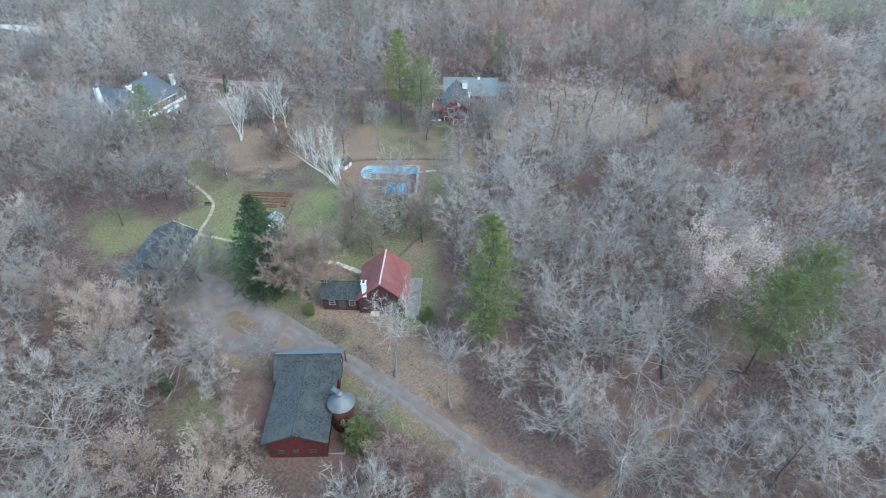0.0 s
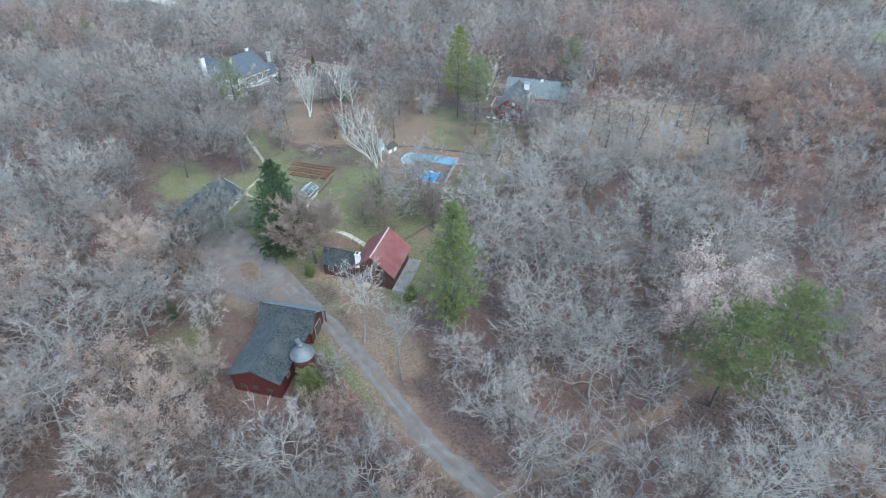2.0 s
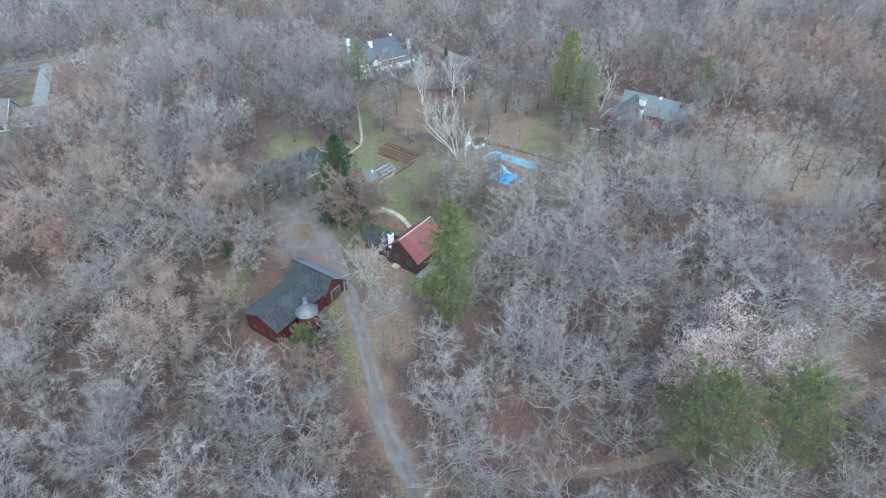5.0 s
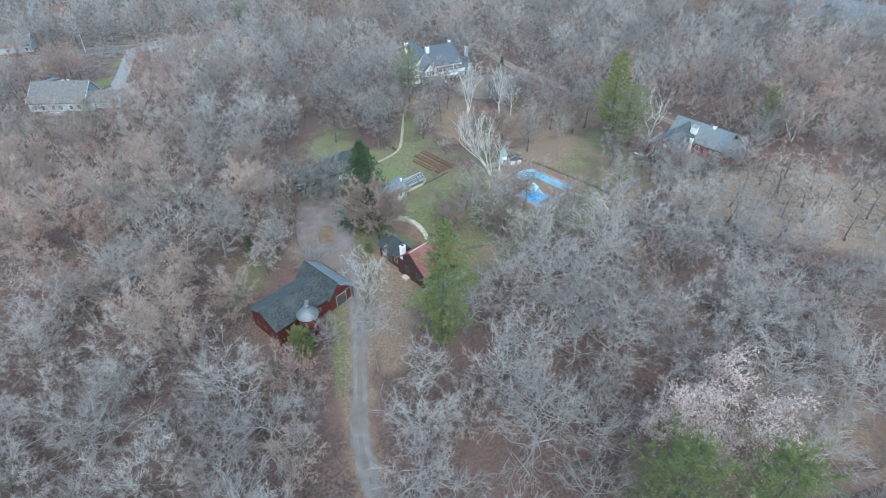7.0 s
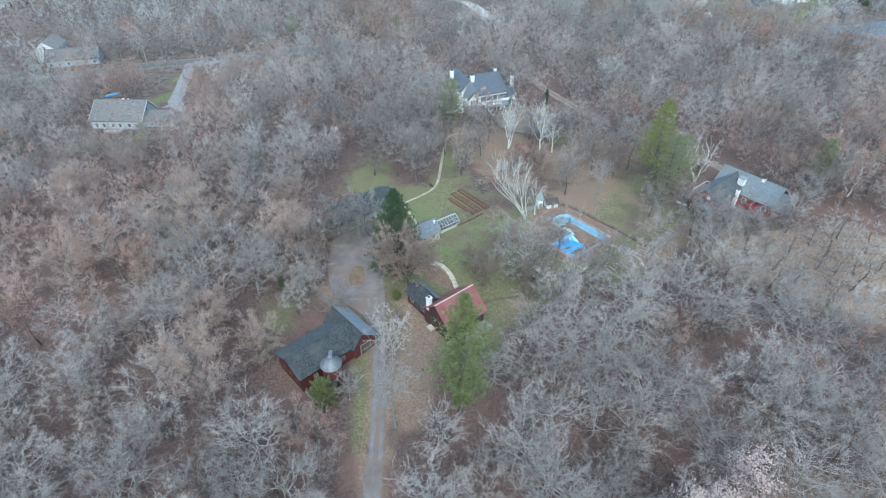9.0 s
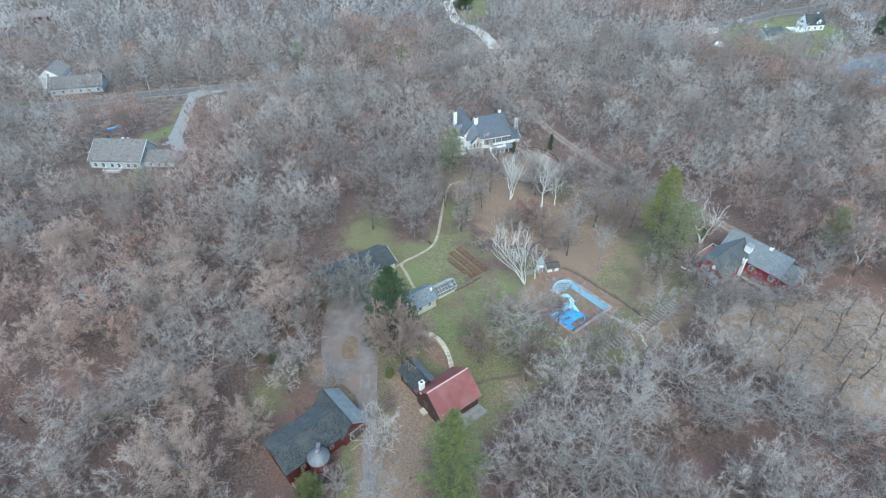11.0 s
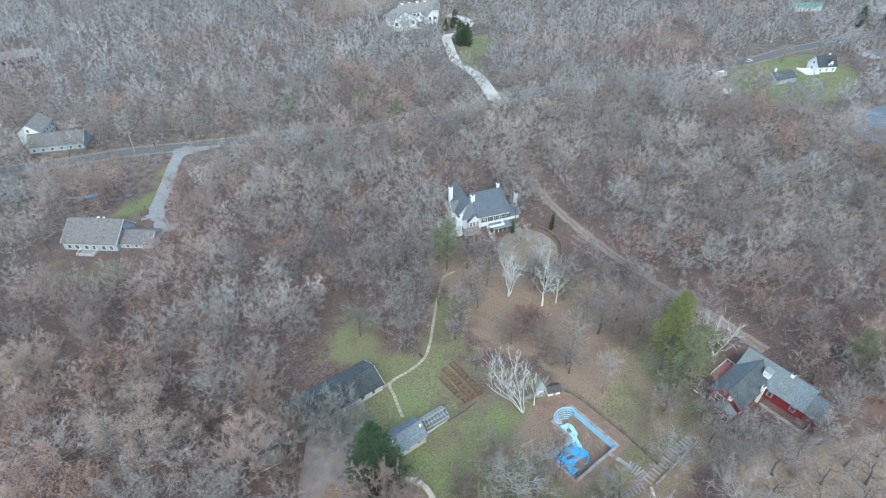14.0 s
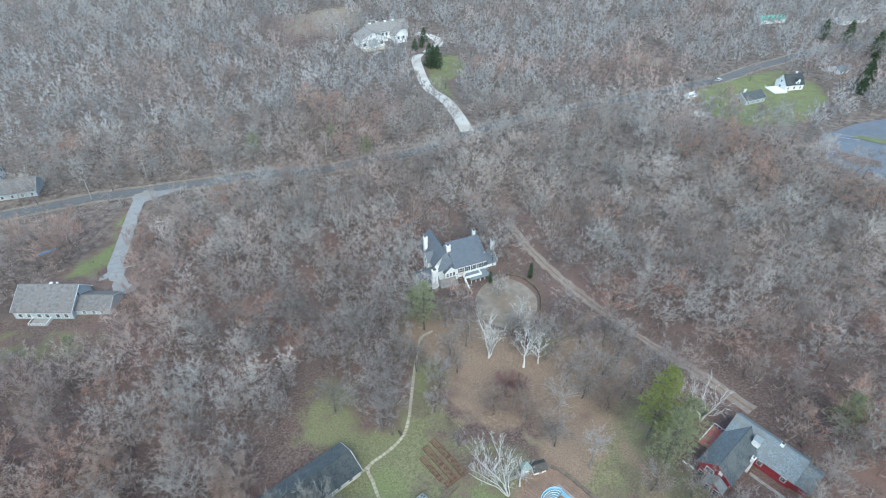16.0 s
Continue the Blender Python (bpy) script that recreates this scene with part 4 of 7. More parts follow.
OLIVE = Kind("pine_tree", "olive-green pine with flat spreading boughs", "tree", BARK_DARK, NEEDLE_OLIVE, [conifer_shape(321, 21.5, 7.6, whorls=19, arms=6, tufts=14, needles=7, first=0.28, shape=0.55, needle_len=0.62, needle_w=0.16, ragged=0.35)], group="evergreens")
SPRUCE = Kind("spruce_tree", "dense dark green conical spruce", "tree", BARK_DARK, NEEDLE_SPRUCE, [conifer_shape(331, 19.5, 7.6, whorls=30, arms=10, tufts=20, needles=8, first=0.03, shape=0.72, droop=0.22, needle_len=0.48, needle_w=0.12, ragged=0.15), conifer_shape(333, 18, 6.4, whorls=16, arms=8, tufts=8, needles=5, first=0.05, shape=0.7, droop=0.15, needle_len=0.95, needle_w=0.42), conifer_shape(332, 9, 2.4, whorls=15, arms=7, tufts=9, needles=6, first=0.03, shape=0.75, droop=0.18, needle_len=0.42, needle_w=0.15)], group="evergreens")
CEDAR = Kind("cypress", "slim dark green columnar cypress", "shrub", BARK_DARK, NEEDLE_SPRUCE, [conifer_shape(341, 6.0, 0.9, whorls=16, arms=6, tufts=6, needles=6, first=0.03, shape=0.4, thick=0.1, needle_len=0.35, needle_w=0.12)], group="evergreens")
YEW = Kind("evergreen_bush", "rounded green evergreen bush beside the barn", "shrub", BARK_DARK, NEEDLE_PINE, [conifer_shape(351, 4.6, 2.3, whorls=9, arms=8, tufts=12, needles=7, first=0.05, shape=0.38, thick=0.14, needle_len=0.42, needle_w=0.14)], group="evergreens")
SLIM = Kind("slender_tree", "tall slender leafless tree with a small pale crown", "tree", BARK_MID, TWIG, [bare_shape(270, 18.5, 4.0, limbs=13, subs=7, twigs=900, twig_w=0.05, twig_len=0.9, thick=0.27, fork=0.6, rise=0.26)], group="trees about the lawn", limb_mat=BARK)
SHRUB = Kind("shrub", "rounded leafless shrub with fine grey twigs", "shrub", BARK_DARK, TWIG, [bare_shape(260 + k, 4.2, 2.6, limbs=14, subs=5, twigs=900, twig_w=0.04, twig_len=0.8, thick=0.09, fork=0.05, stems=3) for k in range(2)], group="shrubs")

# evergreens
PINE.stand(52.6, 33.2, 0, 1.02, 20)
PINE.stand(76.5, -1.5, 1, 1.0, 40, label="broad green white pine beside the woodland track")
PINE.stand(87.0, -4.0, 1, 0.98, 150, label="broad green white pine leaning over the woodland track")
YELLOW.stand(106.4, 102.5, 0, 1.04, 10)
OLIVE.stand(108.0, 96.0, 0, 0.92, 60)
OLIVE.stand(112.5, 100.5, 0, 0.8, 160)
for sx, sy, s in ((-43, 138, 0.5), (-20, 262, 0.6), (14, 272, 0.5), (32, 252, 0.55)):
    OLIVE.stand(sx, sy, 0, s, sx * 3, label="dull green pine among leafless trees")
OLIVE.stand(151.0, 101.0, 0, 0.7, 200, label="dull olive pine behind the red house")
SPRUCE.stand(39.9, 73.6, 0, 1.06, 0, label="tall dense dark green spruce at the edge of the gravel court")
for sx, sy, s, lab in ((121.9, 108.2, 0.5, "small round dark evergreen behind the red house"), (15, 66, 0.55, "")):
    SPRUCE.stand(sx, sy, 2, s, sx * 7, label=lab)
for sx, sy, s in ((372, 400, 1.0), (380, 392, 0.9), (313, 327, 0.6), (318, 336, 0.7), (327, 342, 0.75), (335, 353, 0.75), (343, 363, 0.7), (324, 310, 0.5), (64, 391, 0.85), (69, 389, 0.8), (66.5, 395, 0.7), (62, 467, 0.62), (55, 449, 0.5), (60, 454, 0.42), (372, 430, 0.9), (360, 440, 0.8)):
    SPRUCE.stand(sx, sy, 1, s, sx * 5)
OLIVE.stand(54.5, 142.5, 0, 0.85, 30, label="dull green pine beside the white house")
OLIVE.stand(51.0, 149.5, 0, 0.5, 80, label="dull green pine beside the white house")
CEDAR.stand(89.5, 164.5, 0, 1.0)
CEDAR.stand(76.5, 164.0, 0, 0.8)
YEW.stand(28.0, 36.9, 0, 1.3)
GREY.stand(32.6, 37.0, 5, 0.62, 50)
YEW.stand(40.0, 62.6, 0, 0.55, label="low clipped evergreen bush beside the cottage")
YEW.stand(52.0, 45.0, 0, 0.75, label="soft green evergreen bush below the cottage")

# white-barked trees
for bx, by, v, s, r in ((71.6, 90.6, 3, 1.12, 0), (74.4, 92.8, 1, 0.62, 80), (72.0, 130.9, 0, 1.1, 77), (81.1, 127.1, 1, 1.0, 55), (85.2, 128.2, 1, 0.7, 190), (81.4, 142.5, 2, 0.8, 150), (121.3, 107, 2, 1.05, 30), (158, 97, 2, 0.9, 0)):
    BIRCH.stand(bx, by, v, s, r)

SLIM.stand(40.0, 41.3, 0, 1.0, 30)
SLIM.stand(41.2, 31.0, 0, 0.95, 140)
GREY.stand(10.0, 64.8, 4, 1.1, 75)
GREY.stand(2.5, 63.5, 0, 1.15, 130)
GREY.stand(-25.5, 77.9, 3, 1.15, 20)
GREY.stand(20.5, 62.5, 2, 0.7, 75)
GREY.stand(27.6, 58.0, 5, 0.75, 10)
SLIM.stand(91.2, 96.0, 0, 0.82, 200)
DARK.stand(84.2, 102.3, 1, 0.85, 200)
GREY.stand(87.5, 113.5, 4, 0.7, 80)
GREY.stand(21.5, 67.5, 5, 0.75, 30)
GREY.stand(67.2, 67.8, 2, 1.12, 60, label="tall leafless grey oak on the lawn below the pool")
GREY.stand(99.0, 75.0, 2, 0.85, 10)

GREY.stand(47.1, 6.3, 1, 1.10, 70, label="broad pale-limbed oak beside the drive")
GREY.stand(26.7, 14.4, 3, 1.10, 210, label="broad pale-limbed oak beside the drive")
GREY.stand(63.6, 15.8, 6, 1.10, 420, label="broad pale-limbed oak beside the drive")
GREY.stand(49.3, 1.2, 1, 1.05, 0, label="broad pale-limbed oak in the woods")
GREY.stand(64.1, -15.3, 2, 1.05, 77, label="broad pale-limbed oak in the woods")

# trees about the lawn and the field
LAWN_TREES = [(31.5, 115.2, 0.85), (43.6, 108.7, 1.0), (45.6, 111.4, 0.95), (57.9, 121, 0.95), (87.5, 129.5, 0.9), (98.3, 134.7, 0.9), (104.9, 132.7, 0.95), (106.9, 126.9, 1.0), (104.6, 115.2, 0.9), (112.2, 119.6, 0.95), (35.8, 134.6, 1.0), (81.2, 61.7, 0.95), (31, 136, 0.95), (94.3, 115.8, 0.85), (110.5, 81, 0.95), (113.5, 76.5, 0.9), (47.5, 131, 0.8), (52, 127, 0.8), (40, 121, 0.85), (103, 90, 0.8), (108, 73, 1.0)]
FIELD_EDGE_TREES = [(116, 79, 0.85), (121, 75, 0.9), (128, 79, 0.8), (52, 149, 0.95), (48, 140, 0.95), (45.5, 147, 1.0), (60.5, 143.5, 0.9), (67.5, 142.5, 0.85), (79.5, 137.5, 0.8), (86.5, 133.5, 0.85), (91, 137, 0.8), (96, 146, 0.75), (72, 70.5, 0.85), (76.5, 74.5, 0.8), (86.5, 69.5, 0.85), (38.5, 114, 0.95), (43, 117.5, 0.9), (46.5, 122, 0.85), (41, 127, 0.95), (45.5, 130, 0.85)]
WALK_TREES = [(38, 133, 0.95), (43, 137, 0.9), (49, 145, 0.85), (39, 143, 0.95), (33.5, 128.5, 0.9), (27, 129, 0.95), (18.5, 121, 0.95), (17.5, 111, 0.9), (61.5, 131, 0.8), (66, 135.5, 0.75), (56.5, 113.5, 0.7), (97, 125, 0.85), (100.5, 121, 0.8), (91.5, 121.5, 0.75), (86, 136, 0.8), (80, 134, 0.75), (63, 126, 0.65), (111, 88, 0.7), (118.5, 84, 0.7)]
FAR_LAWN_TREES = [(250, 294, 0.75), (281, 354, 0.7), (258, 350, 0.7), (298, 340, 0.65), (231, 343, 0.75), (217, 338, 0.8), (222, 312, 0.7), (236, 296, 0.7), (228, 284, 0.75), (76, 412, 0.6), (84, 388, 0.6), (72, 345, 0.6)]
for n, (bx, by, s) in enumerate(LAWN_TREES + FIELD_EDGE_TREES + WALK_TREES + FAR_LAWN_TREES):
    DARK.stand(bx, by, n, s, n * 47)
for n, (bx, by, s) in enumerate(((117.9, 70.2, 0.95), (133.5, 67.9, 1.05), (137, 60.5, 1.1), (124.1, 81.6, 0.8), (152.7, 59.8, 1.1), (139.1, 72.9, 1.05), (128, 55, 0.9), (146, 66, 0.9), (160, 55, 0.9), (131, 57, 0.9), (142, 53, 0.95), (148, 73, 1.0), (155, 67, 0.95), (165, 63, 1.0), (124, 68, 0.9), (130, 73, 0.9), (145, 79, 0.9), (61.7, 103.2, 0.5), (65.1, 68.7, 1.0), (69.5, 66, 1.05), (120, 62, 0.9), (122, 58, 0.95), (134, 63, 1.0), (141, 66, 0.95), (126, 63, 0.95), (151, 55, 1.0), (158, 72, 1.0), (166, 52, 0.95), (137, 77, 0.9), (150, 48, 1.0), (134, 84, 0.8), (172, 56, 1.0))):
    APPLE.stand(bx, by, n, s, n * 61)
for n, (bx, by, s) in enumerate(((63.2, 76.5, 0.95), (21.2, 74, 0.75), (68.4, 60.8, 0.9), (59, 66, 0.8), (79, 110, 0.9), (71, 112, 0.8), (100, 112, 0.9), (57.5, 71.5, 0.7), (22, 84.5, 0.7))):
    HAZE.stand(bx, by, n % 2, s, n * 33)
HAZE.stand(42.6, 65.6, 2, 1.0, 40, label="tall leafless tree with a fine rosy brown crown over the court")
for n, (bx, by, s) in enumerate(((21, 64, 0.7), (13.5, 69.5, 0.8), (78.5, 156.5, 0.6), (19.5, 59, 0.65), (123.5, 80.5, 0.65), (134, 82, 0.7))):
    BROWN.stand(bx, by, n, s, n * 33)
MAROON.stand(74.6, 116.9, 0, 1.0)
MAROON.stand(78.2, 119.5, 0, 0.8, 100)
for n, (bx, by, s) in enumerate(((78.6, 82.4, 0.7), (46, 107.5, 0.35), (125, 74, 1.1), (116, 60, 1.0), (79.5, 80.0, 0.6))):
    SHRUB.stand(bx, by, n, s, n * 50)
for n, (bx, by, s) in enumerate(((25.5, 86.0, 1.2), (32.5, 85.4, 1.3))):
    THICKET.stand(bx, by, n, s, n * 50)
# oaks that keep their leaves
for n, (bx, by, s) in enumerate(((12.2, 94.0, 0.9), (13.4, 77.8, 1.15), (-5.9, 77.9, 1.45), (-40.3, 95.9, 1.15), (-29.7, 67.1, 1.0), (7.0, 38.8, 1.25), (1.5, 84.5, 0.7), (18.5, 85.0, 0.6), (3.5, 53, 0.95), (-16, 100, 0.9), (14.7, 48.4, 0.75), (13.7, 88.6, 0.7))):
    PEACH.stand(bx, by, n, s, n * 70)
for n, (bx, by, s) in enumerate(((168, 49, 1.1), (172, 35, 1.1), (160, 40, 1.0), (178, 17, 1.0), (155, 34, 0.9), (186, 30, 1.1), (166, 24, 1.0), (176, 52, 1.0), (198, 45, 1.1), (182, 45, 1.2), (190, 38, 1.1), (202, 30, 1.15), (211, 26, 1.1), (182, 18, 1.0), (176, 24, 0.95), (144, 24, 0.8), (192, 52, 1.0), (198, 18, 1.0), (188, 211, 1.0), (214, 199, 1.0), (222, 192, 1.0), (222, 300, 0.9), (103, 348, 1.0), (5, 303, 1.1), (-3, 312, 1.1), (12, 309, 1.0), (-59, 369, 1.0), (-77, 411, 1.0), (195, 254, 0.9), (-112, 262, 0.7), (234, 327, 0.45), (155, 103, 1.2), (164, 98, 1.1), (96, 383, 0.8), (128, 372, 1.0))):
    RUSSET.stand(bx, by, n, s, n * 40)
for n, (bx, by, s) in enumerate(((88.6, 9.6, 1.3), (83.0, 7.5, 1.0), (228, 18, 1.0), (236, 30, 1.0))):
    BEIGE.stand(bx, by, 0, s, n * 80)


# ---- the woods ----
HOUSES = [(29, 49, 11), (22, 42, 8), (52, 57, 9), (47, 63, 6), (46, 84, 6), (29, 94, 14), (126, 95, 14), (66, 172, 11), (57, 165, 5), (61, 157, 4), (-62, 163, 13), (-46, 162, 9), (-119, 240, 13), (-134, 249, 10), (275, 342, 14), (243, 322, 11), (28, 458, 24), (75, 96, 4), (-205, 355, 16), (210, 325, 6), (205, 300, 5), (16, 79, 4), (15.5, 66.5, 3), (33, 36, 7), (22.5, 38.5, 5)]
STANDING = [(o.matrix_basis.translation.x, o.matrix_basis.translation.y, 5.5 if o.name.startswith(("pine", "beech", "oak")) else 3.8) for o in scene.objects if o.parent is None and o.get("category") in ("tree", "shrub")]


def free_for_trees(x, y):
    ok = (off_poly(LAWN, x, y) > 2) & (off_poly(FIELD, x, y) > 2) & (off_poly(PATIO, x, y) > 3) & (off_poly(LOT, x, y) > 4) & (off_poly(RIGHT_LAWN, x, y) > 2)
    for poly in (COURT, LEFT_LAWN, LEFT_YARD, FAR_GREEN, FAR_FIELD, BARN_YARD, REED_BED, ROADSIDE, ROADSIDE_EAST):
        ok &= off_poly(poly, x, y) > 1.5
    ok &= off_poly(FARMYARD, x, y) > -9
    for line, gap in ((DRIVE, 4.6), (TRACK, 1.3), (BACK_DRIVE, 3.2), (CIRCLE_LINK, 3), (ROAD, 3.7), (LEFT_DRIVE, 5.0), (FAR_DRIVE, 6.0)):
        ok &= off_line(line, x, y) > gap
    for hx, hy, r in HOUSES + STANDING:
        ok &= np.hypot(x - hx, y - hy) > r
    return ok


def free_for_brush(x, y):
    ok = (off_poly(LAWN, x, y) > 0) & (off_poly(PATIO, x, y) > 1) & (off_poly(COURT, x, y) > 1) & (off_poly(FIELD, x, y) > -1) & (off_poly(LOT, x, y) > 4)
    for line, gap in ((DRIVE, 2.2), (TRACK, 1.8), (BACK_DRIVE, 2.5), (CIRCLE_LINK, 2.5)):
        ok &= off_line(line, x, y) > gap
    for hx, hy, r in HOUSES:
        ok &= np.hypot(x - hx, y - hy) > r * 0.8
    return ok


def sow(step, seed, lo, hi, where=free_for_trees):
    """Places for trees on a jittered grid, in a wide fan of country round the estate, between two distances from its drive."""
    rng = np.random.default_rng(seed)
    gx, gy = np.meshgrid(np.arange(-520, 640, step), np.arange(-40, 700, step))
    x, y = gx.ravel() + rng.uniform(-0.46, 0.46, gx.size) * step, gy.ravel() + rng.uniform(-0.46, 0.46, gx.size) * step
    d, az = np.hypot(x - 35, y + 20), np.degrees(np.arctan2(x - 35, y + 20))
    far = np.interp(az, (-60, -48, -40, 42, 56, 75, 100, 112), (90, 300, 660, 700, 480, 330, 260, 90))
    keep = (d >= lo) & (d < np.minimum(hi, far)) & where(x, y)
    return x[keep], y[keep], rng


def kind_at(x, y, rng):
    """Brown and leafy trees gather to the west of the drive, grey ones elsewhere."""
    west = 1 / (1 + math.exp((x - 15) / 14)) * (1 if y < 130 else 0.5)
    n = noise.noise((x * 0.02, y * 0.02, 2))
    r = rng.uniform()
    if r < 0.05 + 0.24 * west * (n > -0.2):
        return TAN if rng.uniform() < 0.75 else RUSSET
    if r < 0.28 + 0.08 * west + 0.3 * n + (0.35 if x < 16 and y < 42 else 0):
        return BROWN
    return GREY


xs, ys, rng = sow(7.2, 5, 0, 150)
order = np.argsort(np.hypot(xs - 45, ys - 30))
for k in order[:215]:
    if rng.uniform() < 0.1:
        continue
    kind = kind_at(xs[k], ys[k], rng)
    kind.stand(xs[k], ys[k], int(rng.integers(0, 7)), rng.uniform(0.7, 1.16), rng.uniform(0, 360), rng.normal(0, 2.5))


def woodland(name, label, spots, shapes, mats, seed):
    """Many trees past counting, joined into one."""
    rng = np.random.default_rng(seed)
    vs, ts, ms, tones, warms, n = [], [], [], [], [], 0
    for x, y, v, s in spots:
        patch = noise.noise((x * 0.013, y * 0.013, 21))
        tint = 0.5 + 0.5 * float(np.clip(0.7 * noise.noise((x * 0.03, y * 0.03, 31)) + rng.normal(0, 0.42), -1, 1))
        warm = float(np.clip(patch * 1.6 - 0.16 + rng.normal(0, 0.16), 0, 0.8))
        a = rng.uniform(0, 2 * np.pi)
        c, d = math.cos(a) * s, math.sin(a) * s
        z = lz(x, y) - 0.1
        for shape, index in zip(shapes[v], range(4)):
            if shape is None:
                continue
            p, t = shape
            vs.append(np.stack([p[:, 0] * c - p[:, 1] * d + x, p[:, 0] * d + p[:, 1] * c + y, p[:, 2] * s * (0.92 + 0.16 * rng.uniform()) + z], 1))
            ts.append(t + n)
            ms.append(np.full(len(t), index))
            tones.append(np.full(len(p), tint))
            warms.append(np.full(len(p), warm))
            n += len(p)
    me = mesh_np(name, np.concatenate(vs), np.concatenate(ts), mats, np.concatenate(ms))
    for layer, values in (("tone", tones), ("warm", warms)):
        me.attributes.new(layer, "FLOAT", "POINT").data.foreach_set("value", np.concatenate(values).astype(np.float32))
    return tagged(new(name, me), label, "woodland", kind="stuff")


MID = [bare_shape(400 + k, h, w, limbs=13, subs=5, twigs=700, twig_w=0.10, twig_len=1.25, thick=0.17, fork=0.34, lite=True, lift=0.25) for k, (h, w) in enumerate(((15, 4.9), (13.5, 4.3), (16, 4.7), (12.5, 4.7), (14.5, 4.0)))]
MID_NEAR = [bare_shape(405 + k, h, w, limbs=13, subs=5, twigs=950, twig_w=0.075, twig_len=1.15, thick=0.16, fork=0.32, lite=True, lift=0.25) for k, (h, w) in enumerate(((15, 4.9), (13.5, 4.3), (16, 4.7), (12.5, 4.7), (14.5, 4.0)))]
MID_FINE = [bare_shape(410 + k, h, w, limbs=15, subs=6, twigs=1350, twig_w=0.07, twig_len=1.05, thick=0.15, fork=0.3, lite=True, lift=0.25) for k, (h, w) in enumerate(((15, 5.0), (13.5, 4.4), (16, 4.8), (12.5, 4.8), (14.5, 4.2)))]
MID_LEAF = [bare_shape(420 + k, 13, 5.0, limbs=8, subs=3, twigs=220, leaves=430, leaf=0.5, twig_w=0.16, twig_len=1.4, lite=True) for k in range(2)]
FAR = [bare_shape(430 + k, h, w, limbs=8, subs=3, twigs=165, twig_w=0.30, twig_len=1.7, thick=0.2, lite=True, lift=0.3) for k, (h, w) in enumerate(((15, 4.8), (13.5, 4.4), (16, 4.6)))]
UNDER = [bare_shape(450 + k, 6.5, 3.6, limbs=6, subs=3, twigs=95, twig_w=0.13, twig_len=1.3, thick=0.07, fork=0.06, lite=True, lift=0.3) for k in range(3)]
BRUSH = [bare_shape(440 + k, 2.8, 2.8, limbs=7, subs=3, twigs=120, twig_w=0.055, twig_len=0.9, thick=0.05, fork=0.03, stems=1, lite=True) for k in range(3)]

fine, mid, ring, west, leafy, far, brush = [], [], [], [], [], [], []
for k in order[215:]:
    rosy = xs[k] < 26 and ys[k] < 185 and rng.uniform() < 0.38
    (leafy if rng.uniform() < 0.12 else west if rosy else fine).append((xs[k], ys[k], int(rng.integers(0, 5)), rng.uniform(0.72, 1.08)))
x1, y1, r1 = sow(6.9, 16, 150, 215)
x2, y2, r2 = sow(8.2, 6, 215, 330)
x2, y2 = np.concatenate([x1, x2]), np.concatenate([y1, y2])
for a, b in zip(x2, y2):
    n = noise.noise((a * 0.018, b * 0.018, 7))
    (leafy if r2.uniform() < 0.05 + 0.12 * (n > 0.25) else ring if math.hypot(a - 35, b + 20) < 215 else mid).append((a, b, int(r2.integers(0, 5)), r2.uniform(0.72, 1.1)))
r5 = np.random.default_rng(55)
for poly, low in ((ROADSIDE, 0.42), (ROADSIDE_EAST, 0.74)):
    for a, b in r5.uniform((-118, 186), (100, 280), (1500, 2)):
        if inside(poly, np.array([a]), np.array([b]))[0] and off_line(ROAD, np.array([a]), np.array([b]))[0] > 6.5 and off_line(LEFT_DRIVE, np.array([a]), np.array([b]))[0] > 5 and off_poly(LEFT_LAWN, np.array([a]), np.array([b]))[0] > 1 and all(math.hypot(a - q[0], b - q[1]) > 4.2 for q in mid[-120:]):
            mid.append((a, b, int(r5.integers(0, 5)), r5.uniform(0.75, 1.2) * low))
leafy = [(a, b, v % 2, s) for a, b, v, s in leafy]
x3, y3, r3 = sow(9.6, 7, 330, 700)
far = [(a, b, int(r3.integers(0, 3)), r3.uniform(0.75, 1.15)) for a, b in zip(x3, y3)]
x6, y6, r6 = sow(6.4, 18, 120, 330)
under = [(a, b, int(r6.integers(0, 3)), r6.uniform(0.6, 1.15)) for a, b in zip(x6, y6)]
x4, y4, r4 = sow(3.6, 8, 0, 165, free_for_brush)
brush = [(a, b, int(r4.integers(0, 3)), r4.uniform(0.5, 1.2)) for a, b in zip(x4, y4) if r4.uniform() < (0.8 if math.hypot(a - 45, b - 25) < 70 else 0.2)]
woodland("leafless_woodland", "dense leafless grey-brown woodland", mid, MID, [BARK_DARK, TWIG_PALE, TWIG_WOOD], 11)
woodland("leafless_woodland", "leafless grey woodland about the estate", fine, MID_FINE, [BARK_DARK, TWIG_PALE, TWIG_WOOD], 15)
woodland("leafless_woodland", "leafless grey-brown woodland round the estate", ring, MID_NEAR, [BARK_DARK, TWIG_PALE, TWIG_WOOD], 17)
woodland("leafless_woodland", "leafless rosy brown woodland west of the drive", west, MID_FINE, [BARK_DARK, TWIG_WEST, TWIG_WEST], 16)
woodland("withered_woodland", "woodland trees holding withered russet leaves", leafy, MID_LEAF, [BARK_DARK, TWIG_WOOD, TWIG_WOOD, LEAF_RUSSET], 12)
woodland("distant_woodland", "distant leafless grey woodland with haze painted into its twigs", far, FAR, [BARK_DARK, TWIG_FAR, TWIG_FAR], 13)
woodland("young_growth", "low leafless young growth between the woodland trees", under, UNDER, [BARK_DARK, TWIG_WOOD, TWIG_WOOD], 19)
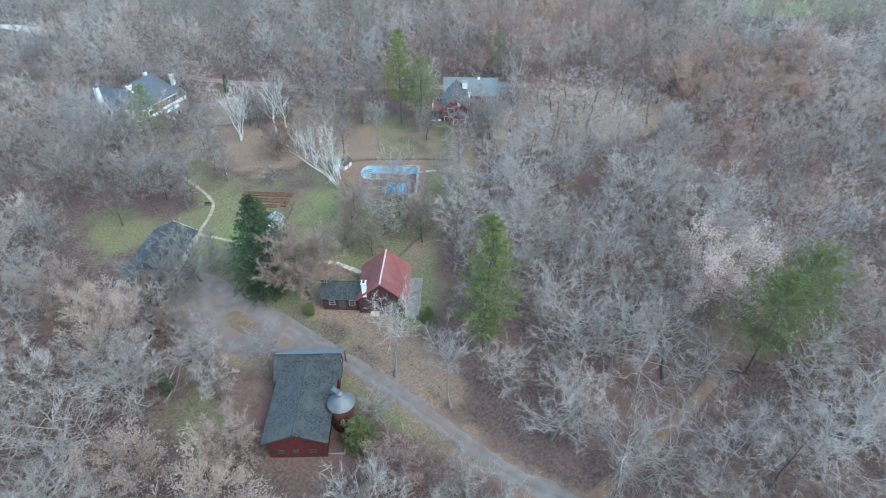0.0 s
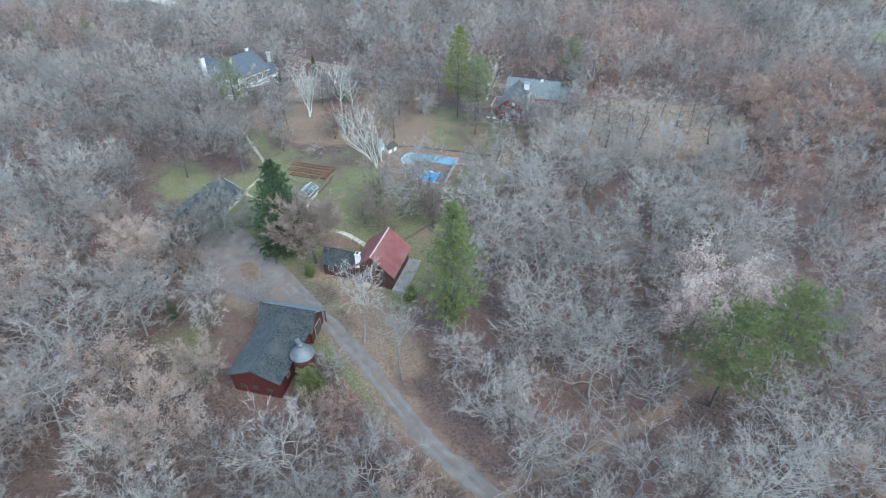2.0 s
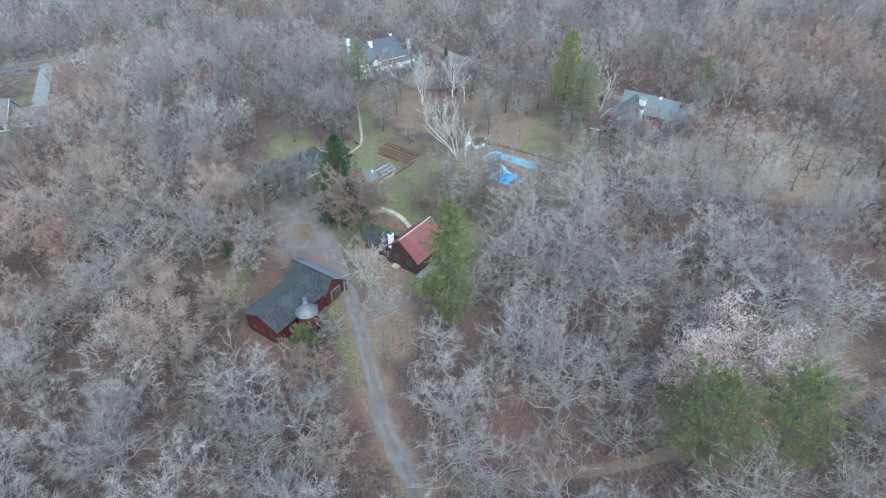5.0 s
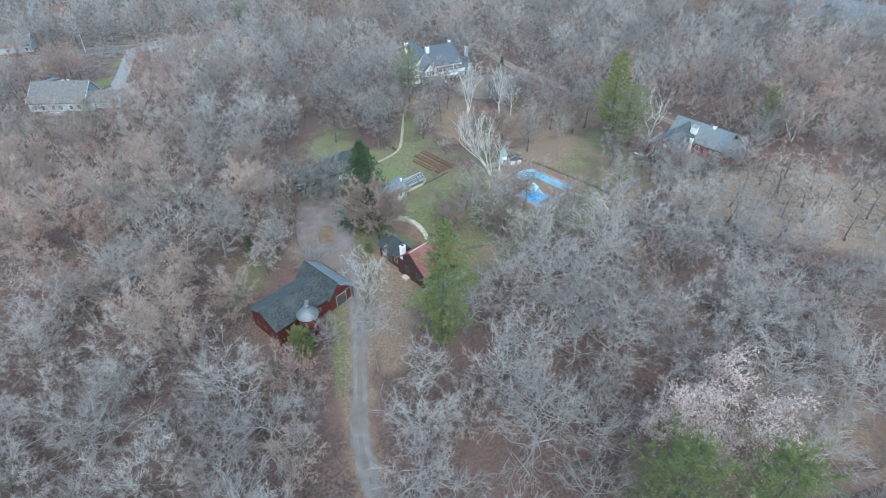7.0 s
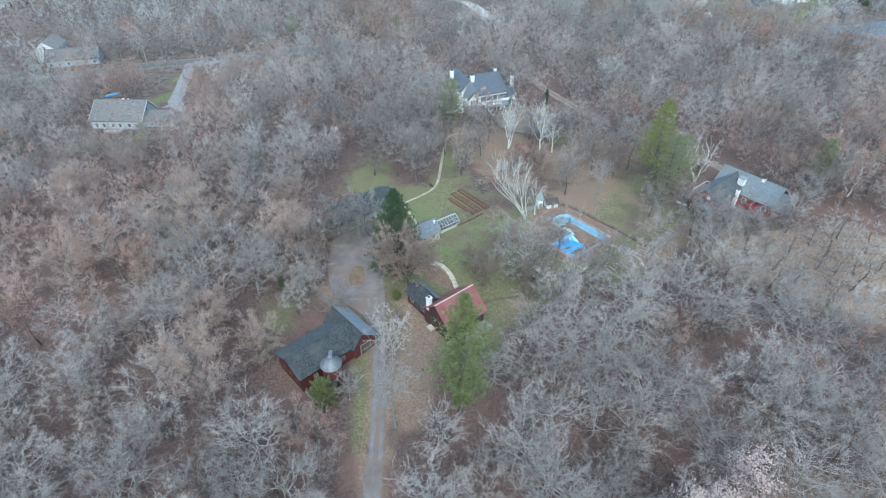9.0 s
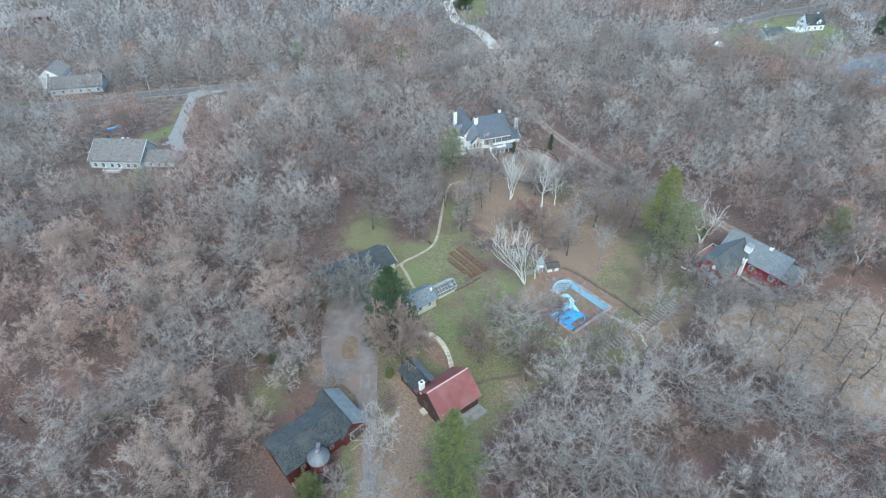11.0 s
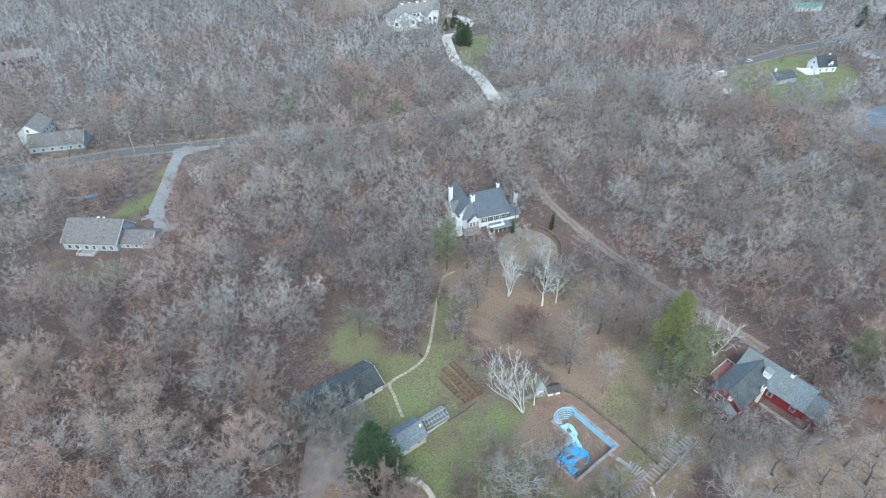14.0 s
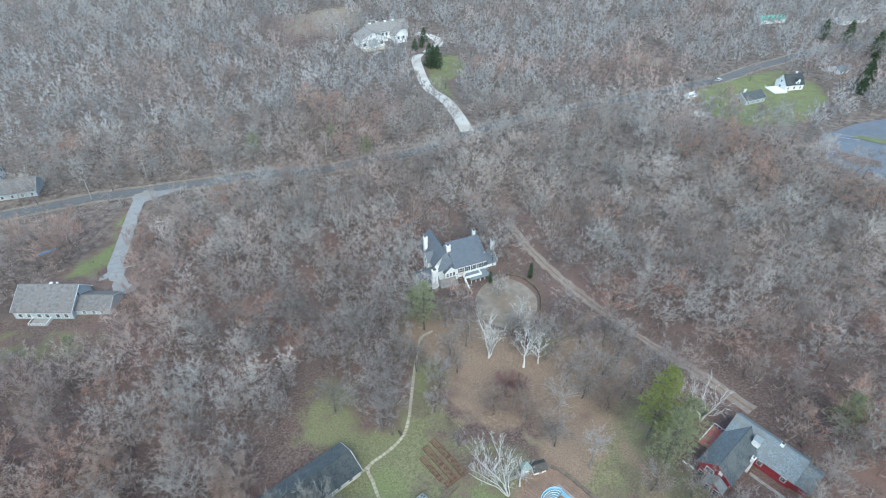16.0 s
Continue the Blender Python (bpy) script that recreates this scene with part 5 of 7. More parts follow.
woodland("undergrowth", "thin leafless brown undergrowth on the woodland floor", brush, BRUSH, [BARK_DARK, TWIG_BRUSH, TWIG_BRUSH], 14)


# ---- buildings ----
def window(parent, x, y, z, turn, w=0.9, h=1.3, shutters=False, trim=WHITE, name="window"):
    """A framed window on a wall that faces -y before the turn."""
    m = pose(x, y, z, 0, 0, turn)
    f = part(name, boxes((-w / 2 - 0.1, w / 2 + 0.1, -0.07, 0.02, -0.1, 0), (-w / 2 - 0.1, w / 2 + 0.1, -0.07, 0.02, h, h + 0.1), (-w / 2 - 0.1, -w / 2, -0.06, 0.02, 0, h), (w / 2, w / 2 + 0.1, -0.06, 0.02, 0, h), (-w / 2, w / 2, -0.05, 0.01, h / 2 - 0.03, h / 2 + 0.03)), trim, parent)
    f.matrix_basis = m
    part("pane", boxes((-w / 2, w / 2, -0.03, 0.01, 0, h)), PANE, f, "dark reflecting glass")
    if shutters:
        for s in (-1, 1):
            part("shutter", boxes(sorted((s * (w / 2 + 0.12), s * (w / 2 + 0.52))) + [-0.06, 0.01, -0.05, h + 0.05]), SHUTTER, f, "black louvred shutter")
    return f


def door(parent, x, y, z, turn, w=1.0, h=2.05, material=WHITE, trim=WHITE):
    d = part("door", boxes((-w / 2, w / 2, -0.06, 0.02, 0, h)), material, parent)
    d.matrix_basis = pose(x, y, z, 0, 0, turn)
    part("frame", boxes((-w / 2 - 0.1, -w / 2, -0.08, 0.02, 0, h + 0.1), (w / 2, w / 2 + 0.1, -0.08, 0.02, 0, h + 0.1), (-w / 2, w / 2, -0.08, 0.02, h, h + 0.1)), trim, d)
    return d


def gable(parent, u0, u1, v0, v1, z0, ze, zr, wall, roof, along="u", over=0.45, roof2=None, mid=None, thick=0.2, trim=None, hip=0.0):
    """A gabled block: walls to the eaves and up the gables, two slopes of roof, bargeboards."""
    if along == "v":
        u0, u1, v0, v1 = v0, v1, u0, u1
    vm = (v0 + v1) / 2 if mid is None else mid

    def put(u, v, z):
        return (u, v, z) if along == "u" else (v, u, z)

    bm = bmesh.new()
    loop = lambda u: [put(u, v0, z0), put(u, v1, z0), put(u, v1, ze), put(u, vm, zr), put(u, v0, ze)]
    solid(bm, loop(u0), loop(u1))
    part("wall", bm, wall, parent)
    for v, r in ((v0, roof), (v1, roof2 or roof)):
        drop = over * (zr - ze) / abs(vm - v)
        out = v + (over if v > vm else -over)
        bm = bmesh.new()
        slab(bm, [put(u0 - over, out, ze - drop + 0.01), put(u1 + over, out, ze - drop + 0.01), put(u1 + over - hip, vm, zr + 0.01), put(u0 - over + hip, vm, zr + 0.01)], thick)
        part("roof_slope", bm, r, parent)
        if trim:
            for u in (u0 - over - 0.08, u1 + over):
                bm = bmesh.new()
                solid(bm, [put(u, out, ze - drop - 0.06), put(u, vm, zr - 0.06), put(u, vm, zr + 0.22), put(u, out, ze - drop + 0.22)], [put(u + 0.08, out, ze - drop - 0.06), put(u + 0.08, vm, zr - 0.06), put(u + 0.08, vm, zr + 0.22), put(u + 0.08, out, ze - drop + 0.22)])
                part("bargeboard", bm, trim, parent)
    cap = bmesh.new()
    a, b = put(u0 - over + hip, vm - 0.12, zr + thick - 0.02), put(u1 + over - hip, vm + 0.12, zr + thick + 0.06)
    box(cap, min(a[0], b[0]), max(a[0], b[0]), min(a[1], b[1]), max(a[1], b[1]), a[2], b[2])
    part("ridge_cap", cap, roof, parent)


def chimney(parent, u, v, z0, z1, w=0.9, d=0.7, material=WHITE):
    c = part("chimney", boxes((u - w / 2, u + w / 2, v - d / 2, v + d / 2, z0, z1 - 0.15), (u - w / 2 - 0.08, u + w / 2 + 0.08, v - d / 2 - 0.08, v + d / 2 + 0.08, z1 - 0.15, z1)), material, parent, "white-painted brick chimney")
    part("flue", boxes((u - w / 4, u + w / 4, v - d / 4, v + d / 4, z1, z1 + 0.25)), DARK_WOOD, c)
    return c


def shed_roof(parent, quad, material, thick=0.14, name="roof_slope", label=""):
    bm = bmesh.new()
    slab(bm, quad, thick)
    return part(name, bm, material, parent, label)


def barn():
    """Old red barn with a shingled roof, a cross wing at its drive end and a lower bay behind."""
    b = thing("barn", pose(28.0, 48.3, -2.6, 0, 0, 41.5), "old dark red wooden barn with a slate-grey shingled roof", "barn")
    # Slopes differ in tone: light and shade are put into the shingle colours.
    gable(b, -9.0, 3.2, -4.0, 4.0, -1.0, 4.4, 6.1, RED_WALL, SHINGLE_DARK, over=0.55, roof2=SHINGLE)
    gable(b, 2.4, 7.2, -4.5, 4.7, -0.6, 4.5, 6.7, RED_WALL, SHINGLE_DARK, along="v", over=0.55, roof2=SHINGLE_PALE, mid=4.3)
    for v in (-2.2, 0.2, 2.3):
        window(b, -9.03, v, 1.6, -90, 0.6, 0.5, trim=DARK_WOOD)
    door(b, 4.9, -4.53, 1.2, 0, 2.2, 2.4, DARK_WOOD, GREY_WOOD)
    for u in (-6, -3, 0):
        window(b, u, -4.03, 2.2, 0, 0.7, 0.8, trim=GREY_WOOD)
    part("wall", boxes((7.4, 7.55, -5.0, -4.85, -0.5, 4.4)), DARK_WOOD, b, "dark corner post")
    part("foundation", boxes((-9.05, 3.1, -4.05, 4.05, -1.4, 0.1)), STONE_DARK, b)
    lean = part("lean_to", boxes((-8.8, -8.6, -6.5, -4.1, 0.0, 0.6), (-8.8, -4.5, -6.5, -6.3, 0.0, 0.55)), GREY_WOOD, b, "low grey plank fence")
    return b


def silo():
    s = thing("silo", pose(29.2, 41.6, -2.6), "small round silo with a galvanised cone roof beside the barn", "silo")
    part("wall", lathe([(1.7, 0), (1.7, 5.5)], 24), RED_WALL, s, smooth=True)
    for z in (1.0, 2.2, 3.4, 4.6):
        part("hoop", lathe([(1.75, z), (1.75, z + 0.08)], 24), DARK_WOOD, s)
    part("roof", lathe([(2.0, 5.3), (2.02, 5.4), (1.4, 6.1), (0.9, 6.6), (0.42, 6.95)], 24), STEEL, s, "pale galvanised cone roof")
    cap = part("cap", lathe([(0.42, 6.9), (0.42, 7.3), (0.5, 7.35), (0.05, 7.65)], 16), STEEL, s, "round vent cap")
    part("hood", boxes((-0.35, 0.35, 0.1, 1.5, 6.5, 7.35)), STEEL, s, "boxed grey vent hood")
    annex = part("annex", boxes((-0.9, 0.9, -3.2, -1.2, 0, 2.6)), RED_WALL, s, "small red wooden annex")
    part("roof", boxes((-1.1, 1.1, -3.4, -1.1, 2.6, 2.75)), DARK_WOOD, annex)
    return s


def cottage():
    """Red-roofed cottage with a lower grey-roofed wing at right angles."""
    c = thing("cottage", pose(52.1, 55.5, -0.4, 0, 0, 37.7), "cottage with a faded red sheet roof, grey wing and white chimney", "house")
    gable(c, -4.5, 4.5, -4.0, 4.0, -0.5, 3.2, 6.6, OLD_BOARDS, SEAM_ROOF, over=0.5)
    for side in (-1, 1):
        for k in range(17):
            u = -4.7 + k * 0.59
            bm = bmesh.new()
            slab(bm, [(u - 0.025, side * 4.5, 3.2 - 0.425 + 0.212), (u + 0.025, side * 4.5, 3.2 - 0.425 + 0.212), (u + 0.025, side * 0.15, 6.6 + 0.08), (u - 0.025, side * 0.15, 6.6 + 0.08)], 0.06)
            part("roof_seam", bm, SEAM_ROOF, c)
    part("ridge", boxes((-5.0, 5.0, -0.14, 0.14, 6.78, 6.88)), mat("pale_ridge_sheet", (0.55, 0.38, 0.34), (0.63, 0.46, 0.42), 1.5, rough=0.5), c, "pale pink ridge flashing")
    # The wing's darker slope has its shade in the shingle colour.
    gable(c, -3.9, 0.0, 4.0, 10.6, -0.4, 2.7, 4.5, OLD_BOARDS, SHINGLE_DARK, along="v", over=0.4, roof2=SHINGLE_BLUE)
    chimney(c, -4.1, 2.9, 3.4, 6.5, 0.95, 0.75)
    door(c, -3.93, 7.2, 0.0, -90, 1.0, 2.0, DARK_WOOD, DARK_WOOD)
    for v in (5.4, 9.0):
        window(c, -3.93, v, 0.9, -90, 0.9, 1.0, trim=GREY_WOOD)
    for u in (-3, 0, 3):
        window(c, u, -4.03, 1.1, 0, 1.0, 1.2, trim=DARK_WOOD)
    for v in (-2, 1.2):
        window(c, -4.53, v, 1.2, -90, 0.9, 1.2, trim=DARK_WOOD)
        window(c, 4.53, v, 1.2, 90, 0.9, 1.2, trim=DARK_WOOD)
    part("deck", boxes((-5.2, 4.8, -6.6, -4.05, -0.5, 0.15)), GREY_WOOD, c, "grey timber terrace")
    rail = part("rail", boxes((-5.2, 4.8, -6.6, -6.5, 0.95, 1.05), *[(u, u + 0.1, -6.58, -6.5, 0.15, 0.95) for u in np.arange(-5.2, 4.8, 1.25)]), GREY_WOOD, c, "grey timber railing")
    part("step", boxes((-5.6, -4.5, 0.5, 2.0, -0.4, 0.0)), STONE, c)
    return c


def potting_shed():
    s = thing("potting_shed", pose(45.7, 83.6, -0.3, 0, 0, 36), "cream stucco garden house with a blue-grey shingled roof", "garden shed")
    gable(s, -3.3, 3.1, -2.5, 2.6, -0.4, 2.5, 4.3, CREAM_WALL, SHINGLE_BLUE, over=0.4, roof2=SHINGLE_BLUE)
    door(s, 0.6, 2.63, 0, 180, 1.0, 2.0, GREY_WOOD)
    window(s, -1.5, -2.53, 1.0, 0, 0.9, 0.9)
    window(s, 1.2, -2.53, 1.0, 0, 0.9, 0.9)
    part("vent", lathe([(0.2, 3.6), (0.2, 4.3), (0.3, 4.32), (0.3, 4.5)], 12, 2.7, -0.9), WHITE, s, "white round roof vent")
    part("porch", boxes((-4.6, -3.3, -0.6, 1.2, 2.2, 2.35), (-4.55, -4.4, -0.55, -0.4, 0, 2.2), (-4.55, -4.4, 1.0, 1.15, 0, 2.2)), WHITE, s, "small white porch roof on posts")
    return s


def greenhouse():
    g = thing("greenhouse", pose(51.4, 88.4, -0.2, 0, 0, 36), "white-framed glass greenhouse on a low wall", "greenhouse")
    L, W, ze, zr = 2.9, 1.6, 1.5, 2.6
    part("base_wall", boxes((-L, L, -W, -W + 0.2, -0.3, 0.6), (-L, L, W - 0.2, W, -0.3, 0.6), (L - 0.2, L, -W + 0.2, W - 0.2, -0.3, 0.6)), CREAM_WALL, g)
    for side in (-1, 1):
        for k in range(8):
            u = -L + k * 2 * L / 7
            bm = bmesh.new()
            slab(bm, [(u - 0.035, side * W, ze), (u + 0.035, side * W, ze), (u + 0.035, 0, zr), (u - 0.035, 0, zr)], 0.07)
            box(bm, u - 0.05, u + 0.05, side * W - 0.05, side * W + 0.05, 0.6, ze + 0.04)
            part("rafter", bm, GLAZING_BAR, g)
        for k in range(7):
            u = -L + k * 2 * L / 7
            bm = bmesh.new()
            slab(bm, [(u + 0.05, side * W, ze + 0.02), (u + 2 * L / 7 - 0.05, side * W, ze + 0.02), (u + 2 * L / 7 - 0.05, side * 0.05, zr), (u + 0.05, side * 0.05, zr)], 0.012)
            part("pane", bm, CLEAR, g)
            part("pane", boxes((u + 0.05, u + 2 * L / 7 - 0.05, side * W - 0.01, side * W + 0.01, 0.6, ze)), CLEAR, g)
        part("purlin", boxes((-L, L, side * 0.82 - 0.03, side * 0.82 + 0.03, 2.06, 2.13)), GLAZING_BAR, g)
        part("gutter", boxes((-L, L, side * W - 0.06, side * W + 0.06, ze - 0.03, ze + 0.09)), GLAZING_BAR, g)
        part("bench", boxes((-L + 0.3, L - 0.3, side * 0.95 - 0.4, side * 0.95 + 0.4, 0.7, 0.78)), TIMBER, g, "brown slatted bench with soil")
    part("ridge", boxes((-L, L, -0.06, 0.06, zr - 0.02, zr + 0.14)), GLAZING_BAR, g)
    bm = bmesh.new()
    solid(bm, [(L, -W, 0.6), (L, W, 0.6), (L, W, ze), (L, 0, zr), (L, -W, ze)], [(L + 0.02, -W, 0.6), (L + 0.02, W, 0.6), (L + 0.02, W, ze), (L + 0.02, 0, zr), (L + 0.02, -W, ze)])
    part("gable_glass", bm, CLEAR, g)
    part("floor", boxes((-L, L, -W + 0.2, W - 0.2, -0.2, 0.02)), MULCH, g)
    return g


def garage():
    g = thing("garage", pose(27.7, 94.0, -0.7, 0, 0, 37.7), "long low garage with a weathered slate-grey roof", "garage")
    # Door-side slope darker than the back: shade painted with the darker shingles.
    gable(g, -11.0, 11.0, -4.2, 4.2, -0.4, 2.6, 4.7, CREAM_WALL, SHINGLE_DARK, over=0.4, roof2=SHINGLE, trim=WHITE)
    for u in (-8.6, -5.0, -1.4, 2.2):
        door(g, u, -4.23, 0, 0, 2.7, 2.2, GREY_WOOD)
    for u in (5.5, 8.5):
        window(g, u, -4.23, 0.9, 0, 1.0, 1.1)
    window(g, 11.03, 0, 1.0, 90, 1.0, 1.1)
    return g


def red_house():
    """Red house of two wings at right angles: a gable towards the lawn and a long wing behind it, decks and a terrace."""
    h = thing("red_house", pose(122.3, 95.4, 0.4, 0, 0, 37.5), "red-sided rambling house with blue-grey shingled roofs and white trim", "house")
    # One slope of the main wing is darker: shade put into its shingle colour.
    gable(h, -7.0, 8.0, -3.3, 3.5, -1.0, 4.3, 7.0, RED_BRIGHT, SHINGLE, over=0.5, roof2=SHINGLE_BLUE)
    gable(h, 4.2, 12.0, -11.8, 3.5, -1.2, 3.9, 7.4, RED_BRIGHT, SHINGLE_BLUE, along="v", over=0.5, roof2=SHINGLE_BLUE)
    gable(h, 4.8, 11.6, -15.2, -11.8, -1.2, 3.2, 5.9, RED_BRIGHT, SHINGLE_BLUE, along="v", over=0.45)
    gable(h, -9.2, -7.0, -2.9, 0.7, -1.0, 2.6, 3.7, RED_BRIGHT, SHINGLE_PALE, over=0.35)
    for v0, v1, z0, z1 in ((-3.9, 0.1, 3.95, 7.15), (4.1, 0.1, 3.95, 7.15)):
        bm = bmesh.new()
        solid(bm, [(-7.62, v0, z0 - 0.1), (-7.62, v1, z1 - 0.1), (-7.62, v1, z1 + 0.1), (-7.62, v0, z0 + 0.1)], [(-7.52, v0, z0 - 0.1), (-7.52, v1, z1 - 0.1), (-7.52, v1, z1 + 0.1), (-7.52, v0, z0 + 0.1)])
        part("bargeboard", bm, RED_BRIGHT, h)
    part("gable_vent", boxes((-7.75, -7.3, -1.4, -0.6, 5.2, 6.1)), WHITE, h, "white box vent under the gable")
    window(h, -7.04, 1.2, 2.9, -90, 1.7, 1.3)
    window(h, -7.04, 2.4, 0.4, -90, 1.3, 1.4)
    for v in (-2.1, -0.2):
        window(h, -9.24, v, 0.5, -90, 1.2, 1.5)
    window(h, -8.1, -2.94, 0.5, 0, 1.2, 1.5)
    for u in (-5.0, -2.4):
        window(h, u, -3.34, 1.2, 0, 1.1, 1.4)
    for v in (-10.2, -5.0):
        window(h, 4.16, v, 1.6, -90, 1.0, 1.2)
    for u in (-4, -1):
        window(h, u, 3.54, 1.2, 180, 1.2, 1.5)
    chimney(h, 1.6, -3.85, -1.0, 5.6, 0.8, 0.7)
    lantern = part("roof_lantern", boxes((4.6, 6.0, -3.3, -1.7, 5.4, 7.3)), WHITE, h, "white boxed roof lantern")
    part("lid", boxes((4.5, 6.1, -3.4, -1.6, 7.3, 7.38)), SHINGLE_PALE, lantern)
    part("grille", boxes((6.0, 6.3, -3.3, -1.7, 6.5, 7.4)), GREY_WOOD, lantern, "grey louvred grille")
    vent = part("roof_vent", boxes((7.5, 8.3, -7.0, -6.2, 7.0, 8.0)), WHITE, h, "white roof vent")
    part("cap", boxes((7.6, 8.2, -6.9, -6.3, 8.0, 8.12)), DARK_WOOD, vent)
    wall = part("terrace_wall", boxes((1.2, 1.5, -14.6, -4.6, -1.4, 1.0), (1.5, 4.6, -14.6, -14.3, -1.4, 1.0)), STEP_STONE, h, "low pale terrace parapet")
    part("terrace", boxes((1.5, 4.15, -14.3, -3.4, -1.4, 0.1)), GREY_WOOD, h, "grey terrace")
    for v in (-13.0, -11.0, -9.0, -7.0, -5.6):
        part("panel", boxes((1.12, 1.2, v - 0.8, v + 0.6, -0.9, 0.7)), GREY_WALL, wall)
    deck = part("deck", boxes((0.2, 7.2, 3.55, 7.0, -0.8, 0.5)), DECK_WOOD, h, "faded red timber deck")
    part("railing", boxes((0.2, 7.2, 6.9, 7.05, 1.3, 1.42), (7.1, 7.25, 3.9, 7.05, 1.3, 1.42), *[(u, u + 0.12, 6.92, 7.04, 0.5, 1.3) for u in np.arange(0.2, 7.2, 0.9)], *[(7.12, 7.24, v, v + 0.12, 0.5, 1.3) for v in np.arange(4.2, 6.9, 0.9)]), WHITE, deck, "white railing")
    part("lower_deck", boxes((-7.0, 0.2, 3.9, 5.9, -1.0, 0.1)), GREY_WOOD, h, "weathered lower deck")
    part("lawn_rail", boxes((-7.2, -7.05, 4.0, 5.0, 0.1, 0.9), (-7.2, -7.05, 5.6, 6.8, -0.4, 0.7)), WHITE, h, "white rail")
    return h


def white_house():
    """Large white colonial house on falling ground, with slate roofs and five chimneys."""
    h = thing("white_house", pose(64.9, 172.3, -5.0, 0, 0, 20.0) @ Matrix.Diagonal((1, 1, 1.2, 1)), "large white colonial house with dark slate roofs and black shutters", "house")
    gable(h, -1.4, 10.0, -5.0, 7.0, -2.0, 5.6, 9.2, WHITE_WALL, SLATE, over=0.4, mid=3.2)
    for k in range(13):
        u = -0.9 + k * 0.9
        shed_roof(h, [(u - 0.04, -5.4, 5.62), (u + 0.04, -5.4, 5.62), (u + 0.04, 3.1, 9.38), (u - 0.04, 3.1, 9.38)], SLATE, 0.05, "roof_seam")
    gable(h, -7.2, -0.6, -1.0, 12.4, -2.0, 5.4, 9.2, WHITE_WALL, SLATE, along="v", over=0.4, mid=-3.4)
    part("wall", boxes((-7.2, -0.7, -3.5, -1.0, -2.0, 5.35)), WHITE_WALL, h)
    shed_roof(h, [(-7.6, -4.0, 5.0), (-0.3, -4.0, 5.0), (-3.2, -1.1, 9.05), (-3.6, -1.1, 9.05)], SLATE, 0.2)
    gable(h, -4.8, -0.9, -4.6, -2.6, -2.0, 4.3, 5.9, WHITE_WALL, SLATE, along="v", over=0.3, trim=WHITE)
    gable(h, 10.0, 14.0, -4.4, 1.8, -2.0, 3.6, 5.5, WHITE_WALL, SLATE, over=0.3, trim=WHITE)
    gable(h, -14.2, -7.6, -6.2, 1.8, -2.5, 3.0, 4.9, WHITE_WALL, SLATE, over=0.35)
    gable(h, -8.4, -6.2, 1.8, 5.4, -2.0, 5.2, 7.4, WHITE_WALL, SLATE, over=0.25, trim=WHITE)
    window(h, -8.44, 3.6, 4.4, -90, 0.9, 1.3)
    window(h, -8.44, 3.6, 1.4, -90, 0.9, 1.3)
    part("wall", boxes((-7.0, -1.6, -9.0, -4.7, -2.5, 0.9)), WHITE_WALL, h)
    shed_roof(h, [(-7.4, -9.4, 0.8), (-1.3, -9.4, 0.8), (-1.3, -4.75, 2.4), (-7.4, -4.75, 2.4)], SHINGLE_BROWN, 0.16, label="low weathered porch roof")
    chimney(h, -6.9, 7.5, 0, 10.2, 1.3, 0.9)
    chimney(h, -1.6, 0.6, 4, 10.0, 1.4, 0.9)
    chimney(h, 10.0, 5.6, 2, 9.6, 0.9, 0.9)
    chimney(h, 14.1, -0.6, -1, 8.6, 1.0, 1.1)
    chimney(h, -9.2, -6.3, -1, 7.8, 1.9, 1.2)
    for u in (0.6, 2.9, 5.2, 7.5, 9.2):
        window(h, u, -5.04, 3.5, 0, 0.9, 1.4, True)
    for u in (0.4, 3.2, 5.8, 8.6):
        window(h, u, -5.04, 0.5, 0, 0.9, 1.6, True)
    for u in (-4.0, -2.85, -1.7):
        window(h, u, -4.64, 2.8, 0, 0.7, 1.2)
    for v in (0.4, 6.2, 9.0, 11.2):
        for z in (1.0, 3.6):
            window(h, -7.24, v, z, -90, 0.9, 1.4)
    for u in (-13.2, -11.6):
        window(h, u, -6.24, 0.5, 0, 0.8, 1.3)
    for v in (-4.4, -1.6):
        window(h, -14.24, v, 0.5, -90, 0.8, 1.3)
    for u in (11.2, 12.8):
        window(h, u, -4.44, 0.9, 0, 0.8, 1.4, True)
    porch = part("porch", boxes((0.9, 9.5, -9.6, -5.1, -2.2, 0.6)), GREY_WOOD, h, "grey porch floor")
    part("porch_roof", boxes((2.4, 9.5, -9.0, -5.1, 2.5, 2.7)), SHINGLE_BLUE, porch)
    for u in (2.6, 4.2, 5.8, 7.4, 9.1):
        part("post", boxes((u, u + 0.2, -8.95, -8.75, 0.6, 2.5)), WHITE, porch)
    part("railing", boxes((0.9, 7.0, -7.65, -7.4, 2.7, 3.35), (6.75, 7.0, -7.4, -5.2, 2.7, 3.35)), WHITE, porch, "white balustrade")
    bm = bmesh.new()
    solid(bm, [(0.7, -7.5, 2.3), (1.05, -7.5, 2.3), (1.05, -12.2, 0.6), (0.7, -12.2, 0.6)], [(0.7, -7.5, 3.2), (1.05, -7.5, 3.2), (1.05, -12.2, 1.5), (0.7, -12.2, 1.5)])
    part("stair_rail", bm, WHITE, porch, "white sloping stair balustrade")
    for k in range(8):
        part("stair_step", boxes((1.05, 2.6, -12.1 + k * 0.31, -11.75 + k * 0.31, -2.0, 0.55 + k * 0.15)), STEP_STONE, porch)
